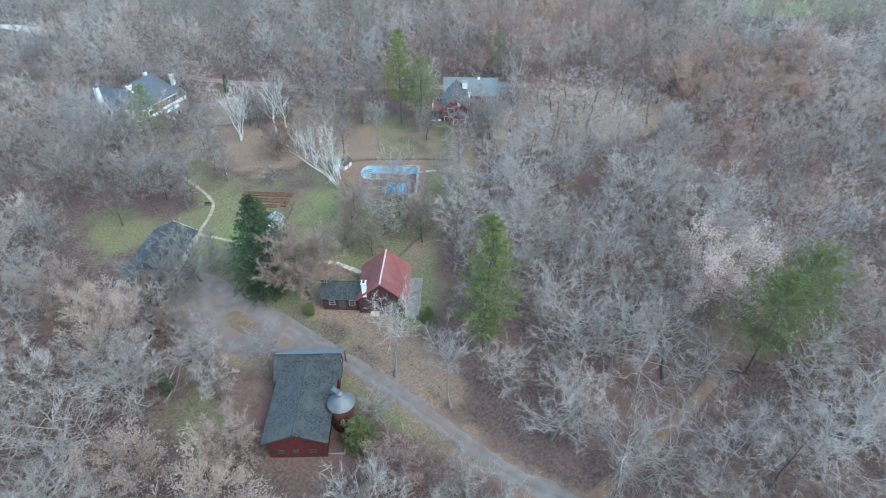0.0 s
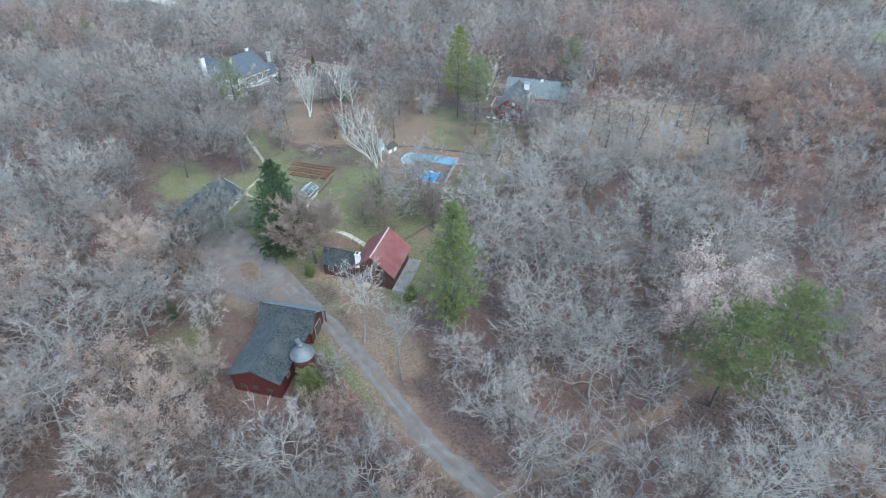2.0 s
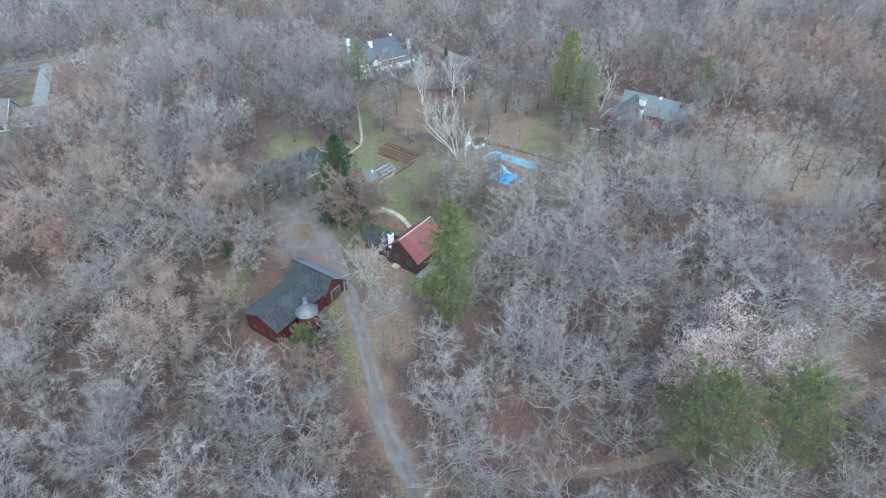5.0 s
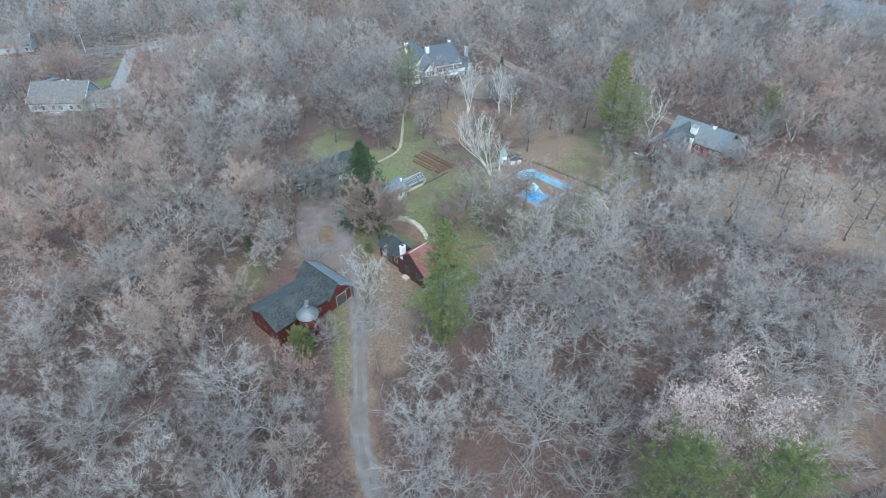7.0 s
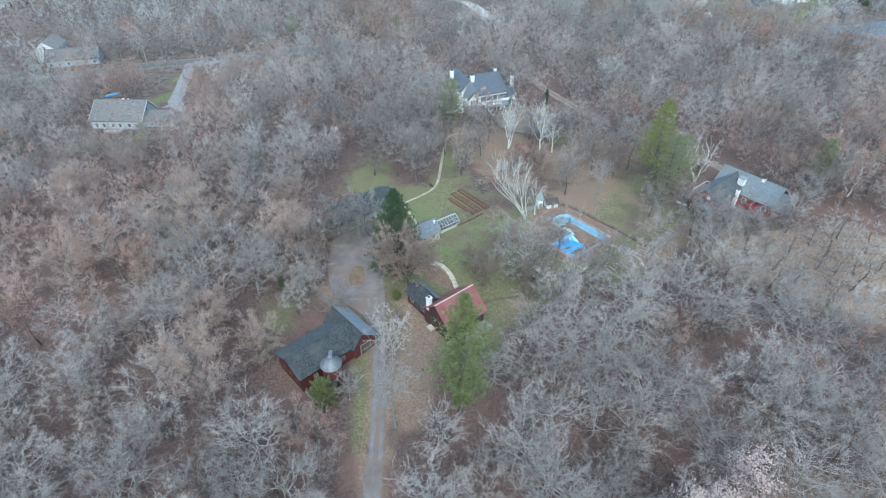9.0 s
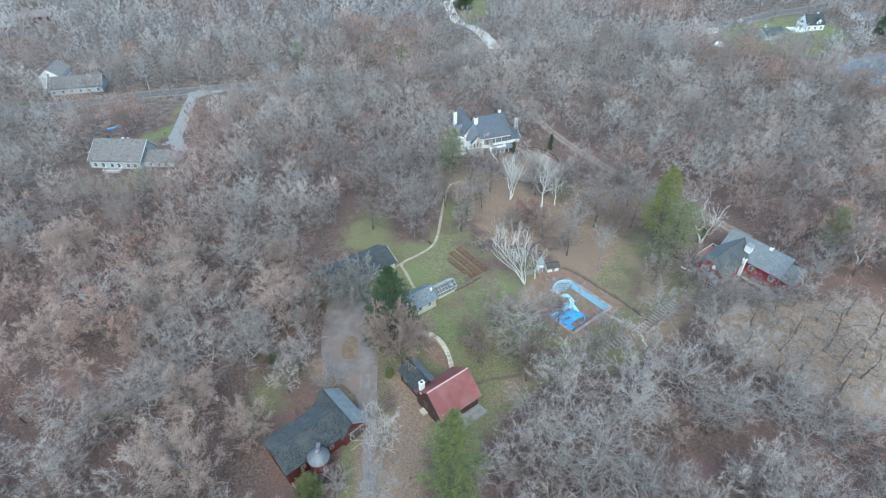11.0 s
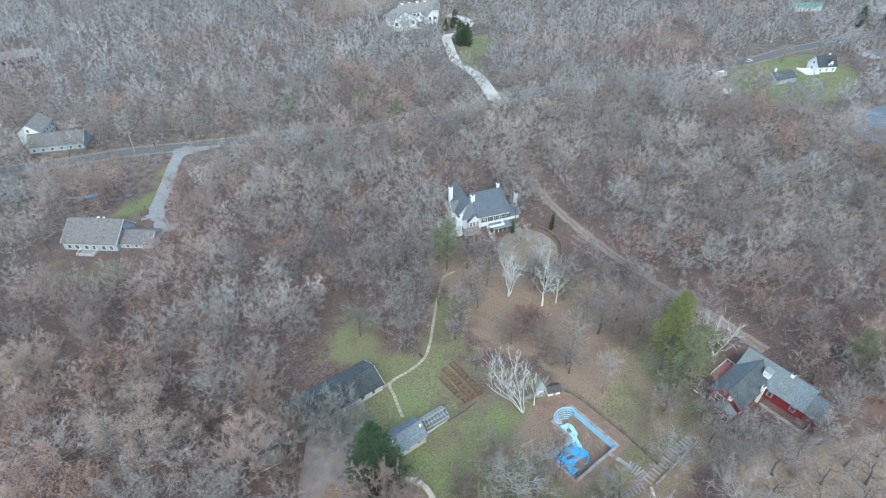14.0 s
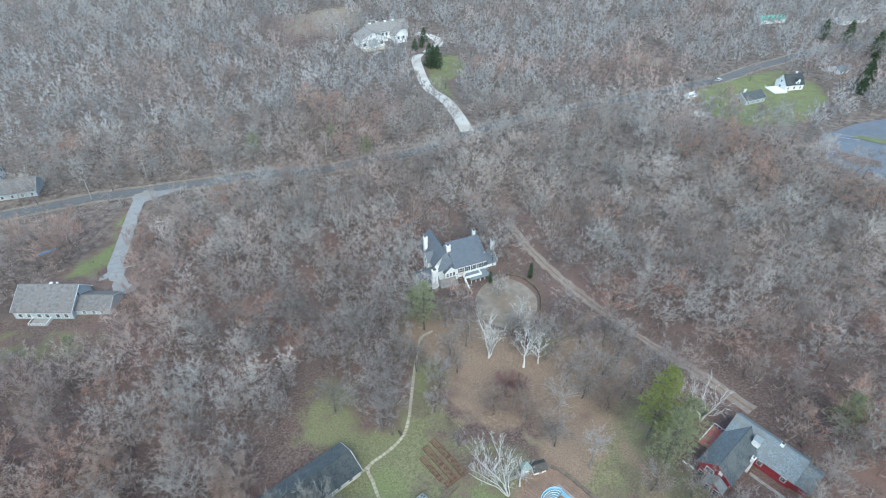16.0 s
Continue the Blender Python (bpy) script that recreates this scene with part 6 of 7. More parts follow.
    part("terrace", boxes((-8.0, 0.6, -15.6, -9.5, -3.4, 0.5 + 0.9)), STEP_STONE, h, "pale stone terrace before the house")
    part("garden_wall", boxes((0.6, 1.0, -15.6, -12.3, -3.4, 1.9), (-8.0, 0.6, -15.9, -15.6, -3.4, 1.75)), STONE, h, "pale stone terrace wall")
    return h


def side_house():
    """Grey-roofed house with a lower garage wing."""
    h = thing("side_house", pose(-61.6, 163.0, -5.3, 0, 0, -3), "pale blue-grey house with a broad taupe shingled roof", "house")
    gable(h, -9.0, 9.0, -6.0, 6.0, -0.5, 3.4, 7.8, GREY_WALL, SHINGLE_TAUPE, over=0.4, mid=1.5, trim=WHITE, roof2=SHINGLE_BROWN)
    gable(h, 9.0, 19.5, -4.2, 4.0, -0.5, 2.6, 4.8, GREY_WALL, SHINGLE_TAUPE, over=0.35, trim=WHITE)
    for u in (-7, -4.4, -1.2, 1.2, 4.5, 7):
        window(h, u, -6.04, 1.0, 0, 1.2, 1.4)
    for u in (11.5, 14.5, 17):
        window(h, u, -4.24, 0.9, 0, 1.0, 1.1)
    window(h, 9.04, -0.2, 4.6, 90, 1.0, 1.4)
    part("skylight", boxes((0.0, 0.8, 1.7, 2.6, 7.6, 8.0)), WHITE, h)
    part("roof_vent", boxes((2.0, 2.5, 2.0, 2.5, 7.5, 8.1)), WHITE, h)
    deck = part("deck", boxes((-3.2, 2.4, -9.2, -6.05, -0.4, 0.5)), GREY_WOOD, h, "pale grey timber deck")
    part("railing", boxes((-3.2, 2.4, -9.2, -9.1, 1.3, 1.4), (-3.2, -3.1, -9.1, -6.1, 1.3, 1.4), (2.3, 2.4, -9.1, -6.1, 1.3, 1.4), *[(u, u + 0.1, -9.2, -9.1, 0.5, 1.3) for u in np.arange(-3.2, 2.4, 0.8)]), WHITE, deck, "white railing")
    return h


def plain_house(name, x, y, turn, L, W, ze, zr, wall, roof, label, wins=3, chim=None, two=False):
    h = thing(name, pose(x, y, lz(x, y) - 0.3, 0, 0, turn), label, "house")
    gable(h, -L / 2, L / 2, -W / 2, W / 2, -1.0, ze, zr, wall, roof, over=0.4, trim=WHITE)
    for k in range(wins):
        u = -L / 2 + (k + 0.5) * L / wins
        window(h, u, -W / 2 - 0.04, 0.9, 0, 1.1, 1.3)
        if two:
            window(h, u, -W / 2 - 0.04, 3.3, 0, 1.0, 1.2)
    window(h, -L / 2 - 0.04, 0, 0.9, -90, 1.2, 1.4)
    if zr > 6:
        window(h, -L / 2 - 0.04, 0, ze + 0.3, -90, 1.1, 1.3)
    if chim:
        chimney(h, *chim)
    return h


def farm_house():
    h = thing("farm_house", scaled(pose(20.5, 463, lz(20, 455) + 1.0, 0, 0, 27), 1.08), "long white farmhouse with weathered grey-brown roofs", "house")
    gable(h, -9, 9, -7, 7, -6, 5.5, 9.5, WHITE_WALL, SHINGLE_BROWN, along="v", over=0.7, trim=WHITE)
    gable(h, 2, 32, 3, 14, -6, 6.5, 11.0, WHITE_WALL, SHINGLE_BROWN, over=0.7, trim=WHITE)
    gable(h, 18, 27, -5, 4, -6, 4.5, 8.0, WHITE_WALL, SHINGLE_BROWN, along="v", over=0.5, trim=WHITE)
    part("garage_door", boxes((-3.6, 3.4, -7.1, -7.0, 0.2, 4.6)), GREY_WALL, h, "wide dark glazed front")
    for u in (-6.5, 6.3):
        window(h, u, -7.04, 1.2, 0, 2.0, 2.2)
    for u in (20.5, 24.5):
        window(h, u, -5.04, 1.5, 0, 1.6, 2.0)
    for u in (8, 12, 15):
        window(h, u, 2.96, 3.0, 0, 1.6, 2.0)
    part("terrace", boxes((-9, 10, -12, -7.05, -7, -0.5)), STONE, h, "pale stone retaining terrace")
    for u, v in ((4, 9), (10, 9.5), (16, 9), (22, 9)):
        part("skylight", boxes((u, u + 1.6, v - 1, v + 1, 10.2, 11.4)), WHITE, h)
    return h


barn(), silo(), cottage(), potting_shed(), greenhouse(), garage(), red_house(), white_house(), side_house(), farm_house()
far_cottage = plain_house("cottage", 277, 340, 8, 12, 9, 3.6, 8.2, WHITE_WALL, SHINGLE_DARK, "white cottage with a steep dark roof on a lawn", 3, (3.5, 1.5, 3, 9.2))
deck = part("deck", boxes((-14.5, -6.1, -7.5, 2.0, -1.0, 0.7)), WHITE, far_cottage, "broad white timber deck")
part("railing", boxes((-14.5, -6.1, -7.5, -7.35, 1.5, 1.65), (-14.5, -14.35, -7.3, 2.0, 1.5, 1.65)), WHITE, deck)
gable(far_cottage, 0.2, 2.6, -4.6, -1.0, 3.4, 5.4, 6.8, WHITE_WALL, SHINGLE_DARK, along="v", over=0.25, trim=WHITE)
window(far_cottage, 1.4, -4.64, 3.9, 0, 0.9, 1.2)
plain_house("house", 243, 321, 22, 15, 9, 3.0, 5.6, GREY_WALL, SHINGLE, "low grey house with a grey roof and white chimney", 4, (-4, 1, 2, 7.5))
plain_house("house", -119, 240, 14, 22, 10, 3.4, 7.0, GREY_WALL, SHINGLE_TAUPE, "pale grey house with a taupe roof", 6)
plain_house("house", -134, 249, 100, 14, 9, 5.6, 9.0, WHITE_WALL, SHINGLE_BROWN, "white two-storey house with a taupe roof", 5, None, True)
plain_house("house", -205, 352, 30, 16, 9, 3.4, 6.5, RED_WALL, SHINGLE_BROWN, "brown-red house with a grey roof among trees", 4)
plain_house("house", -218, 342, 30, 14, 9, 3.0, 5.8, GREY_WALL, SHINGLE_BROWN, "low taupe-roofed house among trees", 4)
plain_house("house", 407, 480, 15, 24, 9, 3.0, 5.4, WHITE_WALL, SHINGLE_BROWN, "distant low white house", 6)
plain_house("barn", 342, 483, 10, 22, 9, 3.6, 5.6, WHITE_WALL, LEAN_GREEN, "distant shed with a bright green roof", 3)
plain_house("house", 330, 372, 20, 11, 8, 3.0, 5.2, WHITE_WALL, SHINGLE_BLUE, "distant small blue-roofed house", 3)
plain_house("shed", 16.8, 79.0, 30, 4.2, 3.4, 2.2, 3.4, GREY_WOOD, SHINGLE_TAUPE, "small weathered grey shed under the oaks", 2)


# ---- pool and garden ----
def loop_at(z, *uv):
    return [(*pool_at(u, v), z) for u, v in uv]


def pool():
    """A drained L-shaped pool with curved entry steps, a fallen tarp and leaves on its floor."""
    p = thing("swimming_pool", pose(0, 0, 0), "drained L-shaped swimming pool with sky-blue walls", "pool")
    z0, zt = -1.7, 0.36
    outline = ((0, 0), (12.4, 0), (12.4, 12.9), (5.5, 12.9), (5.5, 6.0), (0, 6.0))
    inner = outline
    bm = bmesh.new()
    solid(bm, loop_at(z0 - 0.2, *outline[:1], *outline[1:]), loop_at(z0, *outline))
    part("floor", bm, MULCH, p, "pool floor covered with brown leaves")
    edges = list(zip(inner, inner[1:] + inner[:1]))[:-1]
    for order_, (a, b) in enumerate(edges):
        d = Vector((b[0] - a[0], b[1] - a[1])).normalized()
        n = Vector((d.y, -d.x)) * 0.25
        q = (a, b, (b[0] + n.x, b[1] + n.y), (a[0] + n.x, a[1] + n.y))
        bm = bmesh.new()
        solid(bm, loop_at(z0 - 0.2, *q), loop_at(zt - 0.05, *q))
        part("pool_wall", bm, POOL_BLUE, p)
        a2, b2 = (a[0] - d.x * 0.5, a[1] - d.y * 0.5), (b[0] + d.x * 0.5, b[1] + d.y * 0.5)
        a2, b2 = a if order_ == 4 else a2, b if order_ == 3 else b2
        k = max(3, int(math.dist(a2, b2) / 1.1))
        for i in range(k):
            s0, s1 = i / k, (i + 1) / k - 0.004
            e = [(a2[0] + (b2[0] - a2[0]) * s, a2[1] + (b2[1] - a2[1]) * s) for s in (s0, s1)]
            m = Vector((d.y, -d.x)) * 0.62
            q = (e[0], e[1], (e[1][0] + m.x, e[1][1] + m.y), (e[0][0] + m.x, e[0][1] + m.y))
            bm = bmesh.new()
            solid(bm, loop_at(zt - 0.045, *q), loop_at(zt + 0.03 + 0.005 * order_, *q))
            part("coping_stone", bm, STEP_STONE, p)
    for k in range(5):
        arc = [math.pi * (0.5 + j / 14) for j in range(15)]
        r0, r1 = 3.0 - 0.42 * k - 0.42, 3.0 - 0.42 * k
        uv = lambda r: [(0.9 + r * math.cos(t) * 0.72, 3.0 + r * math.sin(t)) for t in arc]
        bm = bmesh.new()
        top = z0 + 1.55 - 0.32 * k
        solid(bm, loop_at(z0, *uv(r1), *uv(r0)[::-1]), loop_at(top, *uv(r1), *uv(r0)[::-1]))
        step = part("step", bm, POOL_STEP, p, "curved stained blue entry step")
        bm = bmesh.new()
        solid(bm, loop_at(top + 0.004, *uv(r0 + 0.12), *uv(r0)[::-1]), loop_at(top + 0.03, *uv(r0 + 0.12), *uv(r0)[::-1]))
        part("nosing", bm, WHITE, step, "white step edge")
    bm = bmesh.new()
    ring = [(0.9 + 3.05 * math.cos(t) * 0.75, 3.0 + 3.05 * math.sin(t)) for t in arc]
    out = [(0.9 + 3.22 * math.cos(t) * 0.76, 3.0 + 3.22 * math.sin(t)) for t in arc]
    solid(bm, loop_at(z0, *ring, *out[::-1]), loop_at(zt, *ring, *out[::-1]))
    part("end_wall", bm, POOL_BLUE, p)
    rng = np.random.default_rng(3)
    bare = [(3.1 + 2.2 * math.cos(t) * (1 + 0.12 * math.sin(5 * t)), 4.1 + 1.7 * math.sin(t) * (1 + 0.15 * math.cos(3 * t))) for t in np.linspace(0, 6.0, 22)]
    bare2 = [(4.0, 4.2), (5.2, 3.9), (7.2, 4.6), (8.2, 5.2), (7.8, 6.1), (5.6, 5.9), (4.2, 5.7)]
    for q in (bare, bare2):
        bm = bmesh.new()
        solid(bm, loop_at(z0 + 0.01, *q), loop_at(z0 + (0.05 if q is bare else 0.058), *q))
        part("bare_plaster", bm, POOL_TURQUOISE, p, "patch of bleached turquoise plaster")
    bm = bmesh.new()
    q = [(3.0 + 0.6 * math.cos(t), 4.0 + 0.5 * math.sin(t)) for t in np.linspace(0, 5.8, 10)]
    solid(bm, loop_at(z0 + 0.06, *q), loop_at(z0 + 0.12, *q))
    part("leaf_pile", bm, MULCH, p)
    return p


def tarp():
    """A crumpled sheet lying in the pool's shallow leg."""
    n = 22
    v, tris = [], []
    for i in range(n):
        for j in range(n):
            s, t = i / (n - 1), j / (n - 1)
            u = 5.9 + s * (3.6 + 1.4 * math.sin(2.2 * t + 0.4)) + 0.25 * math.sin(9 * t)
            w = 5.2 + t * 6.6 + 0.35 * math.sin(7 * s)
            z = -1.62 + 0.16 * noise.noise((s * 5, t * 7, 3)) + 0.22 * abs(math.sin(6 * s + 3 * t)) ** 4 + 0.5 * max(0, 0.18 - s) * 4
            v.append((*pool_at(u, w), z))
            if i < n - 1 and j < n - 1 and noise.noise((s * 3.1, t * 3.1, 8)) < 0.30 - 0.35 * t:
                k = i * n + j
                tris += [(k, k + 1, k + n + 1), (k, k + n + 1, k + n)]
    ob = new("tarp", mesh_np("tarp", np.array(v), np.array(tris), [TARP]))
    thick = ob.modifiers.new("thickness", "SOLIDIFY")
    thick.thickness = 0.02
    return tagged(ob, "crumpled bright blue tarp lying in the drained pool", "tarp")


pool()
tarp()
pad("pool_terrace", POOL_RIM, MULCH, "leaf-covered terrace round the pool", "terrace", 0.10, 0.6, hole=[pool_at(*q) for q in ((-1.45, 1.8), (-0.6, 0.45), (0.5, -0.1), (12.5, -0.1), (12.5, 13.0), (5.4, 13.0), (5.4, 6.1), (0.5, 6.1), (-0.6, 5.55), (-1.45, 4.2))])


def stones(name, label, category, line, wide, high, piece, material, seed, sink=0.15, kind="structure", piece_name="stone", snug=False):
    """A low wall or edging of single stones along a line."""
    rng = np.random.default_rng(seed)
    pts = np.array(smooth_line(line, piece))
    root = thing(name, pose(0, 0, 0), label, category, kind=kind)
    shapes = []
    for k in range(4):
        bm = bmesh.new()
        j = lambda a: a * (rng.uniform(0.97, 1.06) if snug else rng.uniform(0.86, 1.04))
        a, b, c = piece * (0.52 if snug else 0.47), wide / 2, high + sink
        solid(bm, [(-j(a), -j(b), 0), (j(a), -j(b), 0), (j(a), j(b), 0), (-j(a), j(b), 0)], [(-j(a) * 0.93, -j(b) * 0.92, j(c)), (j(a) * 0.93, -j(b) * 0.92, j(c)), (j(a) * 0.93, j(b) * 0.92, j(c)), (-j(a) * 0.93, j(b) * 0.92, j(c))])
        me = bpy.data.meshes.new(piece_name)
        bm.to_mesh(me)
        bm.free()
        me.materials.append(material)
        shapes.append(me)
    for p, q in zip(pts, pts[1:]):
        if np.hypot(*(q - p)) < 0.05:
            continue
        m = (p + q) / 2
        ob = new(piece_name, shapes[rng.integers(0, 4)])
        ob.parent = root
        ob.matrix_basis = pose(m[0], m[1], lz(*m) - sink, 0, 0, math.degrees(math.atan2(q[1] - p[1], q[0] - p[0])) + rng.normal(0, 2))
        ob.scale = (np.hypot(*(q - p)) / piece, rng.uniform(0.9, 1.1), rng.uniform(0.9, 1.1))
    return root


stones("curved_wall", "curved dry-stone retaining wall of pale fieldstone", "wall", [(45.4, 74.3), (47.8, 74.0), (50.2, 72.2), (52.2, 68.2), (53.3, 63.2)], 1.1, 0.8, 0.6, STONE, 21, snug=True)
pad("sunken_bed", [(45.6, 73.4), (48.6, 72.6), (51.0, 69.6), (52.4, 64.5), (50, 66), (47, 68.5)], MULCH, "leaf-filled bed inside the curved wall", "planting bed", 0.12, 1.0)
stones("garden_wall", "low dark mossy stone wall below the garden", "wall", [(54.2, 88.4), (57.5, 90.8), (60.9, 93.6)], 0.5, 0.45, 0.7, STONE_DARK, 22)
stones("pool_hedge_wall", "long low mossy stone edging above the pool", "wall", [(79.5, 97.5), (84, 96.0), (89, 90.5), (95, 83), (98.5, 77.5)], 0.8, 0.4, 0.8, STONE_DARK, 23, snug=True)
stones("forecourt_wall", "low dark stone wall round the forecourt", "wall", [(82, 167.5), (87, 165), (91, 157.5), (90.2, 149), (86.5, 142)], 0.6, 0.7, 1.0, STONE_DARK, 24)
stones("walkway", "narrow pale limestone walkway across the lawn", "path", WALKWAY, 0.85, 0.06, 0.9, FLAG, 25, sink=0.1, piece_name="flagstone")
stones("walk_link", "short limestone walk beside the garage", "path", WALK_LINK, 0.85, 0.06, 0.8, FLAG, 26, sink=0.1, piece_name="flagstone")
stones("terrace_path", "stone path from the pool to the steps", "path", [(88.5, 80.2), (91.3, 78.0), (92.6, 76.6)], 1.0, 0.05, 0.8, STEP_STONE, 29, sink=0.1, piece_name="flagstone", snug=True)


stones("yard_edging", "tumbled mossy stone edging of the barn yard", "wall", [(9.6, 59.0), (13.0, 55.1), (16.6, 50.9), (18.6, 49.4)], 0.6, 0.4, 0.7, STONE_DARK, 36)


def stair(name, label, line, wide, tread, seed):
    """Broad shallow stone steps with leaf-filled treads."""
    rng = np.random.default_rng(seed)
    pts = np.array(smooth_line(line, tread))
    root = thing(name, pose(0, 0, 0), label, "garden steps", kind="structure")
    bm = boxes((-0.17, 0.17, -0.5, 0.5, 0, 0.34))
    me = bpy.data.meshes.new("step")
    bm.to_mesh(me)
    bm.free()
    me.materials.append(STEP_STONE)
    for p, q in zip(pts, pts[1:]):
        ob = new("step", me)
        ob.parent = root
        ob.matrix_basis = pose(p[0], p[1], lz(*p) - 0.14, 0, 0, math.degrees(math.atan2(q[1] - p[1], q[0] - p[0])) + rng.normal(0, 3))
        ob.scale = (1, wide * rng.uniform(0.92, 1.06), 1)
    return root


stair("upper_steps", "flight of pale stone garden steps climbing to the red house", [(95.0, 73.6), (99, 77.2), (103.5, 80.8), (107.6, 83.8)], 2.0, 0.95, 31)
stair("curved_steps", "curved pale stone steps below the pool", [(92.2, 77.0), (93.6, 75.9), (94.9, 74.0)], 2.6, 0.55, 32)
stair("lower_steps", "pale stone garden steps going down to the lawn", [(84.0, 66.4), (87.4, 69.0), (91, 71.2), (94.6, 72.6)], 1.7, 0.95, 33)
stones("stair_wall", "pale timber-capped wall beside the garden steps", "wall", [(96.2, 72.6), (100.4, 76.0), (104.8, 79.8), (108.4, 82.6)], 0.35, 0.7, 1.4, GREY_WOOD, 34)
stones("spur_wall", "pale stone spur wall below the garden steps", "wall", [(95.1, 72.0), (95.3, 69.0), (95.9, 66.2)], 0.6, 0.9, 0.9, STONE, 35)


def raised_bed(u, v, length, wide, label):
    """A planted bed edged with timbers, laid square to the kitchen garden."""
    x, y = 56.0 + 0.605 * u - 0.796 * v, 105.9 - 0.796 * u - 0.605 * v
    b = thing("raised_bed", pose(x, y, lz(x, y), 0, 0, -52.8), label, "garden bed", "kitchen garden beds")
    part("soil", boxes((0.12, length - 0.12, -wide + 0.12, -0.12, -0.1, 0.16)), SOIL, b, "dark soil with withered plants")
    for r in ((0, length, -0.14, 0, -0.1, 0.32), (0, length, -wide, -wide + 0.14, -0.1, 0.32), (0, 0.14, -wide + 0.14, -0.14, -0.1, 0.32), (length - 0.14, length, -wide + 0.14, -0.14, -0.1, 0.32)):
        part("timber", boxes(r), TIMBER, b)
    rng = np.random.default_rng(int(u * 10 + v * 100 + 50))
    n = int(length * wide * 30)
    at = np.stack([rng.uniform(0.3, length - 0.3, n), rng.uniform(-wide + 0.25, -0.25, n), np.full(n, 0.15)], 1)
    stalks = slivers(at, unit(rng.normal(0, 0.45, (n, 3)) + np.array([0, 0, 1.0])), rng.uniform(0.2, 0.6, n), np.full(n, 0.06), rng)
    s = new("withered_plants", mesh_np("withered_plants", *stalks, [RUST_STALK]))
    s.parent = b
    tagged(s, kind="stuff")
    return b


raised_bed(0, 0, 11.8, 1.5, "long raised bed edged in dark timber along the lawn")
raised_bed(0.4, 2.5, 10.8, 1.6, "long raised bed with rusty withered plants")
raised_bed(2.0, 5.0, 7.5, 1.2, "narrow raised bed of dark soil")
raised_bed(10.2, 1.7, 1.4, 4.0, "short raised bed closing the kitchen garden")


def well_house():
    w = thing("well_house", pose(76.0, 95.6, lz(76, 95.6), 0, 0, 10), "round white well house with a verdigris cone roof", "garden building")
    part("wall", lathe([(0.85, -0.2), (0.85, 3.0)], 20), WHITE, w, smooth=True)
    part("roof", lathe([(1.1, 2.95), (1.05, 3.1), (0.5, 4.2), (0.06, 5.0)], 20), GREEN_CAP, w, "verdigris cone roof")
    part("door", boxes((-0.4, 0.4, -0.92, -0.8, 0, 2.0)), GREY_WOOD, w)
    return w


def pump_house():
    h = thing("pump_house", pose(79.2, 96.4, lz(79, 96.4), 0, 0, 14), "small white pump house with a dark roof", "shed")
    gable(h, -1.5, 1.5, -1.0, 1.0, -0.2, 1.5, 2.2, WHITE, DARK_WOOD, over=0.25)
    door(h, 0, -1.03, 0, 0, 0.8, 1.4, GREY_WOOD)
    return h


def garden_screen():
    s = thing("garden_screen", pose(73.2, 94.3, lz(73, 94.3), 0, 0, 20), "weathered pale grey garden screen among birches", "fence")
    for k in range(3):
        part("panel", boxes((-1.6 + k * 1.1, -0.6 + k * 1.1, -0.05, 0.05, 0.1, 1.5)), GREY_WOOD, s)
    for k in range(4):
        part("post", boxes((-1.72 + k * 1.1, -1.6 + k * 1.1, -0.08, 0.08, -0.1, 1.6)), GREY_WOOD, s)
    return s


def utility_pole(x, y, turn, lamp=True):
    p = thing("utility_pole", pose(x, y, lz(x, y) - 0.3, 0, 2, turn), "weathered wooden utility pole beside the road", "utility pole", "utility poles")
    part("pole", lathe([(0.19, 0), (0.13, 10.3)], 8), POLE_WOOD, p)
    part("crossarm", boxes((-0.9, 0.9, -0.08, 0.08, 9.4, 9.55)), POLE_WOOD, p)
    if lamp:
        arm = part("lamp_arm", boxes((-2.4, 0, -0.05, 0.05, 8.3, 8.4)), STEEL, p)
        part("lamp_head", boxes((-2.9, -2.3, -0.15, 0.15, 8.2, 8.4)), STEEL, arm)
    part("transformer", lathe([(0.25, 7.6), (0.28, 7.7), (0.28, 8.5), (0.2, 8.6)], 10, 0.4, 0), STEEL, p)
    return p


for px_, py_, r in ((-66.5, 250.8, 15), (-83.5, 234.2, 25), (236, 362, 30), (12, 262, 8)):
    utility_pole(px_, py_, r)


def car(x, y, turn, paint, label):
    c = thing("car", pose(x, y, lz(x, y) + 0.2, 0, 0, turn), label, "car", "parked cars")
    bm = bmesh.new()
    solid(bm, [(-2.2, -0.85, 0.3), (2.2, -0.85, 0.3), (2.2, 0.85, 0.3), (-2.2, 0.85, 0.3)], [(-2.15, -0.8, 0.85), (2.1, -0.78, 0.78), (2.1, 0.78, 0.78), (-2.15, 0.8, 0.85)])
    part("body", bm, paint, c)
    bm = bmesh.new()
    solid(bm, [(-2.0, -0.78, 0.84), (0.9, -0.78, 0.84), (0.9, 0.78, 0.84), (-2.0, 0.78, 0.84)], [(-1.6, -0.62, 1.42), (0.2, -0.62, 1.42), (0.2, 0.62, 1.42), (-1.6, 0.62, 1.42)])
    cabin = part("cabin", bm, PANE, c)
    part("roof", boxes((-1.62, 0.22, -0.63, 0.63, 1.42, 1.5)), paint, cabin)
    for u in (-1.35, 1.35):
        for v in (-0.86, 0.7):
            bm = lathe([(0.33, 0), (0.33, 0.18)], 12)
            bmesh.ops.transform(bm, matrix=pose(u, v + 0.18, 0.32, 90), verts=bm.verts[:])
            part("wheel", bm, TYRE, c)
    return c


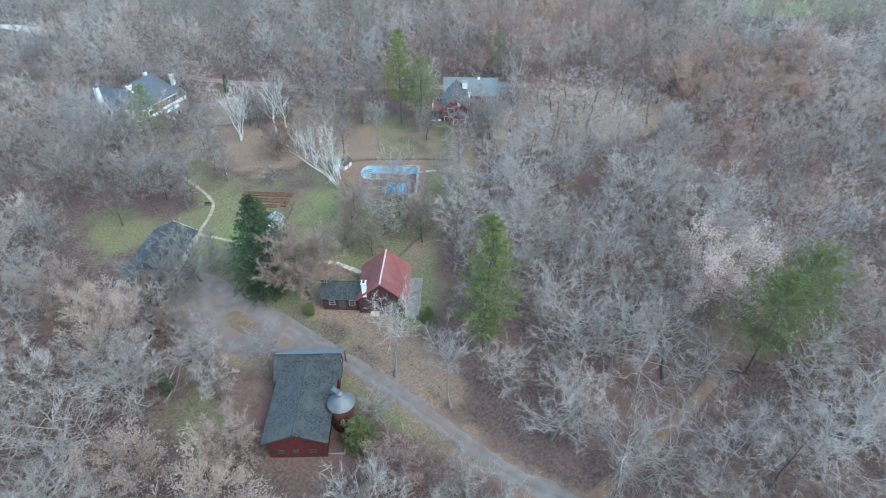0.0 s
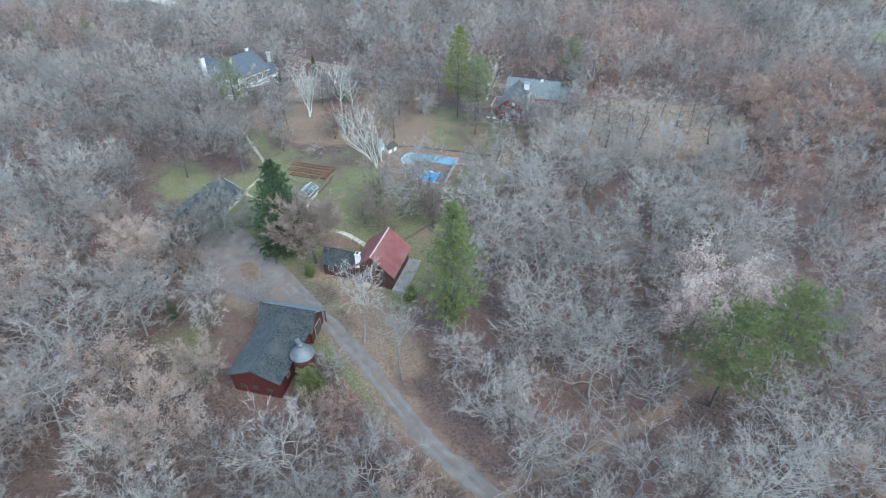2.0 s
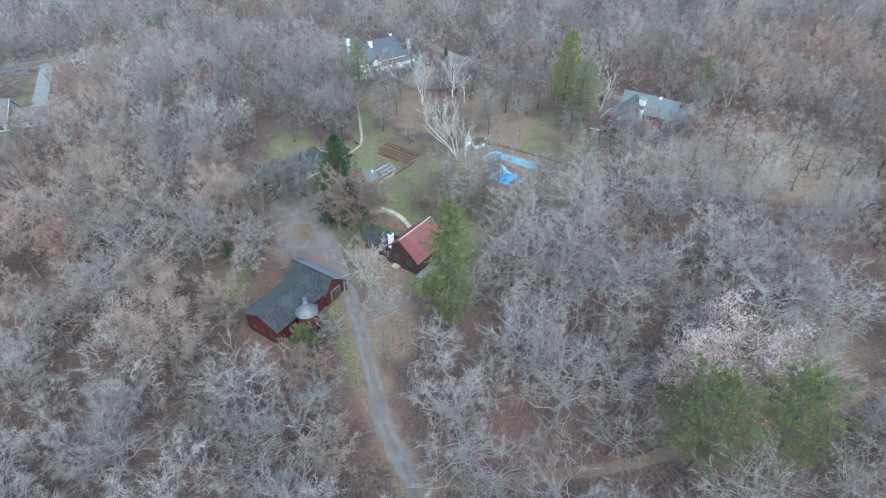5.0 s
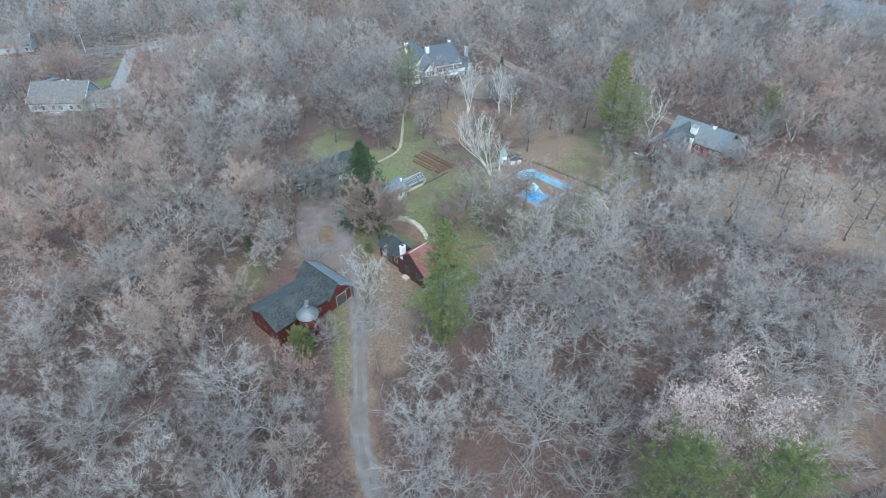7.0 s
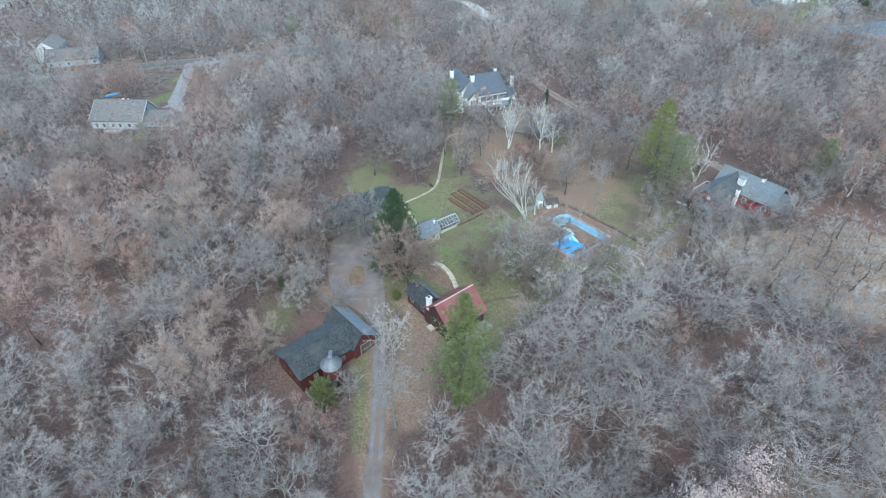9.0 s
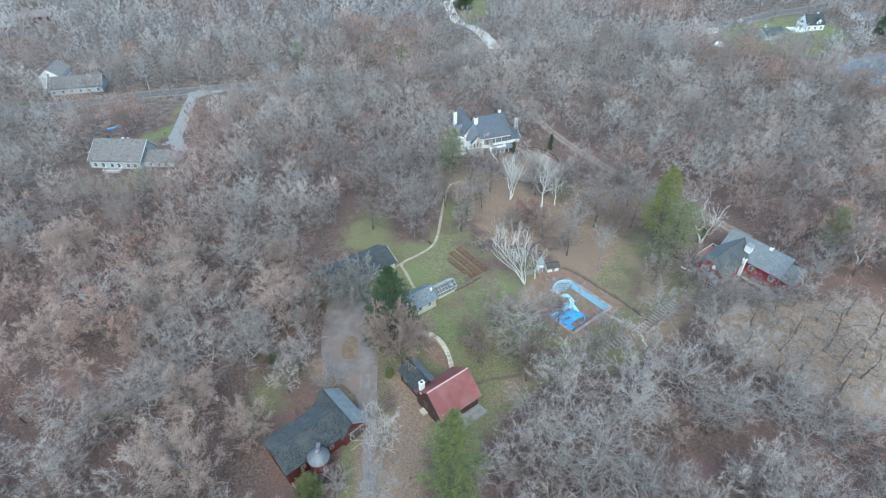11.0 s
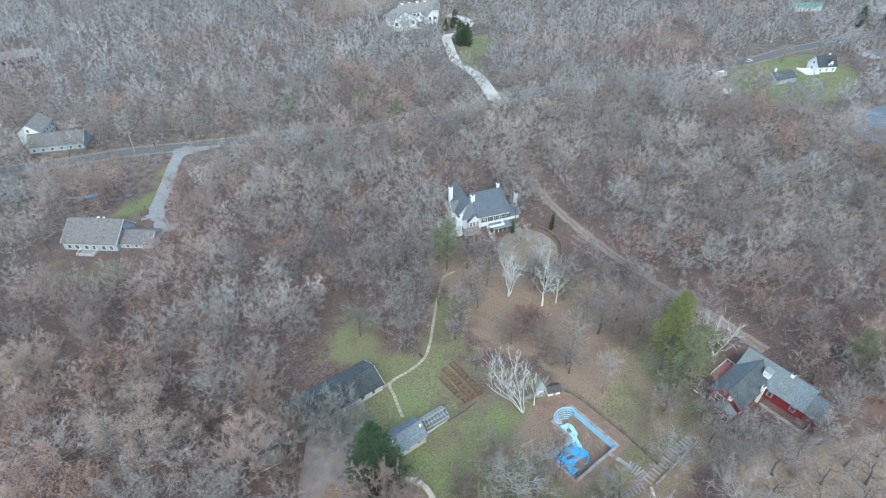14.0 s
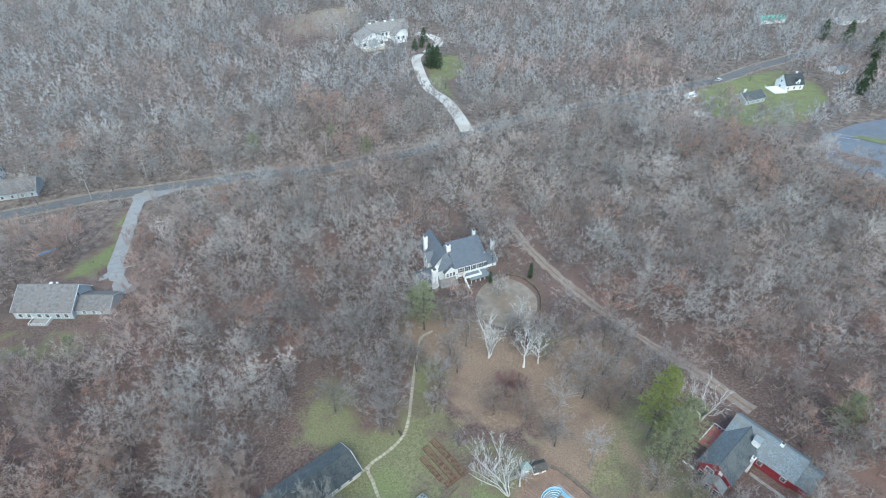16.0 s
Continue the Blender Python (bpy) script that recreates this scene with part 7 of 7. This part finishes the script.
car(-16, 499, 10, CAR_WHITE, "white car parked in the far yard")
car(221, 351, 25, CAR_DARK, "dark car standing on the road verge")
car(239, 350.5, 30, CAR_WHITE, "white car standing on the road")
car(-8, 510, 60, CAR_WHITE, "white car beside the farmyard")
car(24, 518, 80, CAR_DARK, "dark car parked in the farmyard")


def camper(x, y, turn):
    c = thing("camper", pose(x, y, lz(x, y), 0, 0, turn), "white camper trailer parked among trees", "trailer")
    bm = bmesh.new()
    solid(bm, [(-4, -1.2, 0.5), (4, -1.2, 0.5), (4, 1.2, 0.5), (-4, 1.2, 0.5)], [(-3.5, -1.1, 3.0), (3.7, -1.1, 3.0), (3.7, 1.1, 3.0), (-3.5, 1.1, 3.0)])
    part("body", bm, WHITE, c)
    for u in (-2.2, 0, 2.2):
        part("window", boxes((u - 0.5, u + 0.5, -1.22, -1.1, 1.6, 2.3)), PANE, c)
    for v in (-1.2, 1.0):
        part("wheel", boxes((-0.4, 0.4, v, v + 0.2, 0, 0.7)), TYRE, c)
    return c


camper(211, 325, 25)
round_tank = thing("tank", pose(205, 300, lz(205, 300)), "round white covered tank among trees", "tank")
part("body", lathe([(2.6, 0), (2.6, 1.4), (1.6, 2.2), (0.2, 2.5)], 20), WHITE, round_tank)


def canoe():
    c = thing("canoe", pose(-82.0, 195.5, lz(-82, 195.5), 0, 0, 38), "bright blue upturned canoe on bare ground", "boat")
    bm = bmesh.new()
    rings = []
    for k in range(9):
        s = -1 + k / 4
        w, h = 0.62 * (1 - abs(s) ** 2.4) + 0.04, 0.62 * (1 - 0.3 * abs(s) ** 3)
        rings.append([bm.verts.new((s * 3.0, w * math.cos(t), 0.05 + h * math.sin(t))) for t in np.linspace(0, math.pi, 7)])
    for a, b in zip(rings, rings[1:]):
        for i in range(6):
            bm.faces.new((a[i], a[i + 1], b[i + 1], b[i]))
        bm.faces.new((a[0], b[0], b[6], a[6]))
    bm.faces.new(rings[0])
    bm.faces.new(rings[-1][::-1])
    part("hull", bm, TARP, c, smooth=True)
    part("keel", boxes((-2.4, 2.4, -0.03, 0.03, 0.64, 0.72)), WHITE, c)
    return c


canoe()
def brush_pile(x, y):
    """A heap of dark brush with pale dead boughs lying on it."""
    rng = np.random.default_rng(77)
    heap = thing("brush_pile", pose(x, y, lz(x, y) - 0.1, 0, 0, 20), "heap of dark brush and bleached dead boughs", "brush pile")
    n = 700
    at = rng.normal(0, 1, (n, 3)) * (1.7, 1.1, 0.35)
    at[:, 2] = np.abs(at[:, 2]) + 0.05
    way = unit(rng.normal(0, 1, (n, 3)) * (1.2, 0.8, 0.35))
    new("tangle", mesh_np("tangle", *slivers(at, way, rng.uniform(0.8, 2.2, n), np.full(n, 0.07), rng), [TWIG_BRUSH])).parent = heap
    tagged(heap.children[0], "tangle of dark twigs", kind="stuff")
    for k in range(9):
        a = math.radians(rng.normal(35, 28))
        p = np.array([rng.uniform(-2.4, 0.6), rng.uniform(-1.6, 1.2), 0.15])
        d = np.array([math.cos(a), math.sin(a), rng.uniform(0.1, 0.35)]) * rng.uniform(2.5, 5.0)
        new("bough", mesh_np("bough", *tube([p, p + d * 0.5 + rng.normal(0, 0.15, 3), p + d], [0.09, 0.07, 0.03], 5), [BARK])).parent = heap


brush_pile(14.8, 66.8)
rail = new("fallen_pole", mesh_np("fallen_pole", *tube([(0, 0, 0.25), (3.3, 0.1, 0.3), (6.6, -0.1, 0.22)], [0.16, 0.15, 0.12], 8), [POLE_WOOD]))
rail.matrix_basis = pose(19.6, 46.6, lz(21.5, 44) - 0.1, 0, 0, -55)
tagged(rail, "bleached wooden pole lying beside the barn gable", "pole")
log = new("fallen_log", mesh_np("fallen_log", *tube([(0, 0, 0.3), (3, 0.4, 0.5), (7, 0.2, 0.9), (10, 0.9, 1.6)], [0.34, 0.3, 0.24, 0.12], 8), [BARK_DARK]))
log.matrix_basis = pose(66, 7.5, lz(66, 7.5) - 0.05, 0, 0, 22)
tagged(log, "fallen dark tree trunk lying in the woods", "log")


def garden_bench():
    b = thing("garden_bench", pose(47.9, 107.6, lz(47.9, 107.6), 0, 0, 120), "small dark weathered garden bench beside the walkway", "bench")
    for k in range(3):
        part("slat", boxes((-0.75, 0.75, -0.22 + k * 0.16, -0.08 + k * 0.16, 0.42, 0.46)), DARK_WOOD, b)
    part("backrest", boxes((-0.75, 0.75, 0.26, 0.30, 0.55, 0.9)), DARK_WOOD, b)
    for u in (-0.7, 0.6):
        part("leg", boxes((u, u + 0.08, -0.22, -0.14, 0, 0.42)), DARK_WOOD, b)
        part("leg", boxes((u, u + 0.08, 0.22, 0.3, 0, 0.9)), DARK_WOOD, b)
    return b


garden_bench()
well_house()
pump_house()
garden_screen()
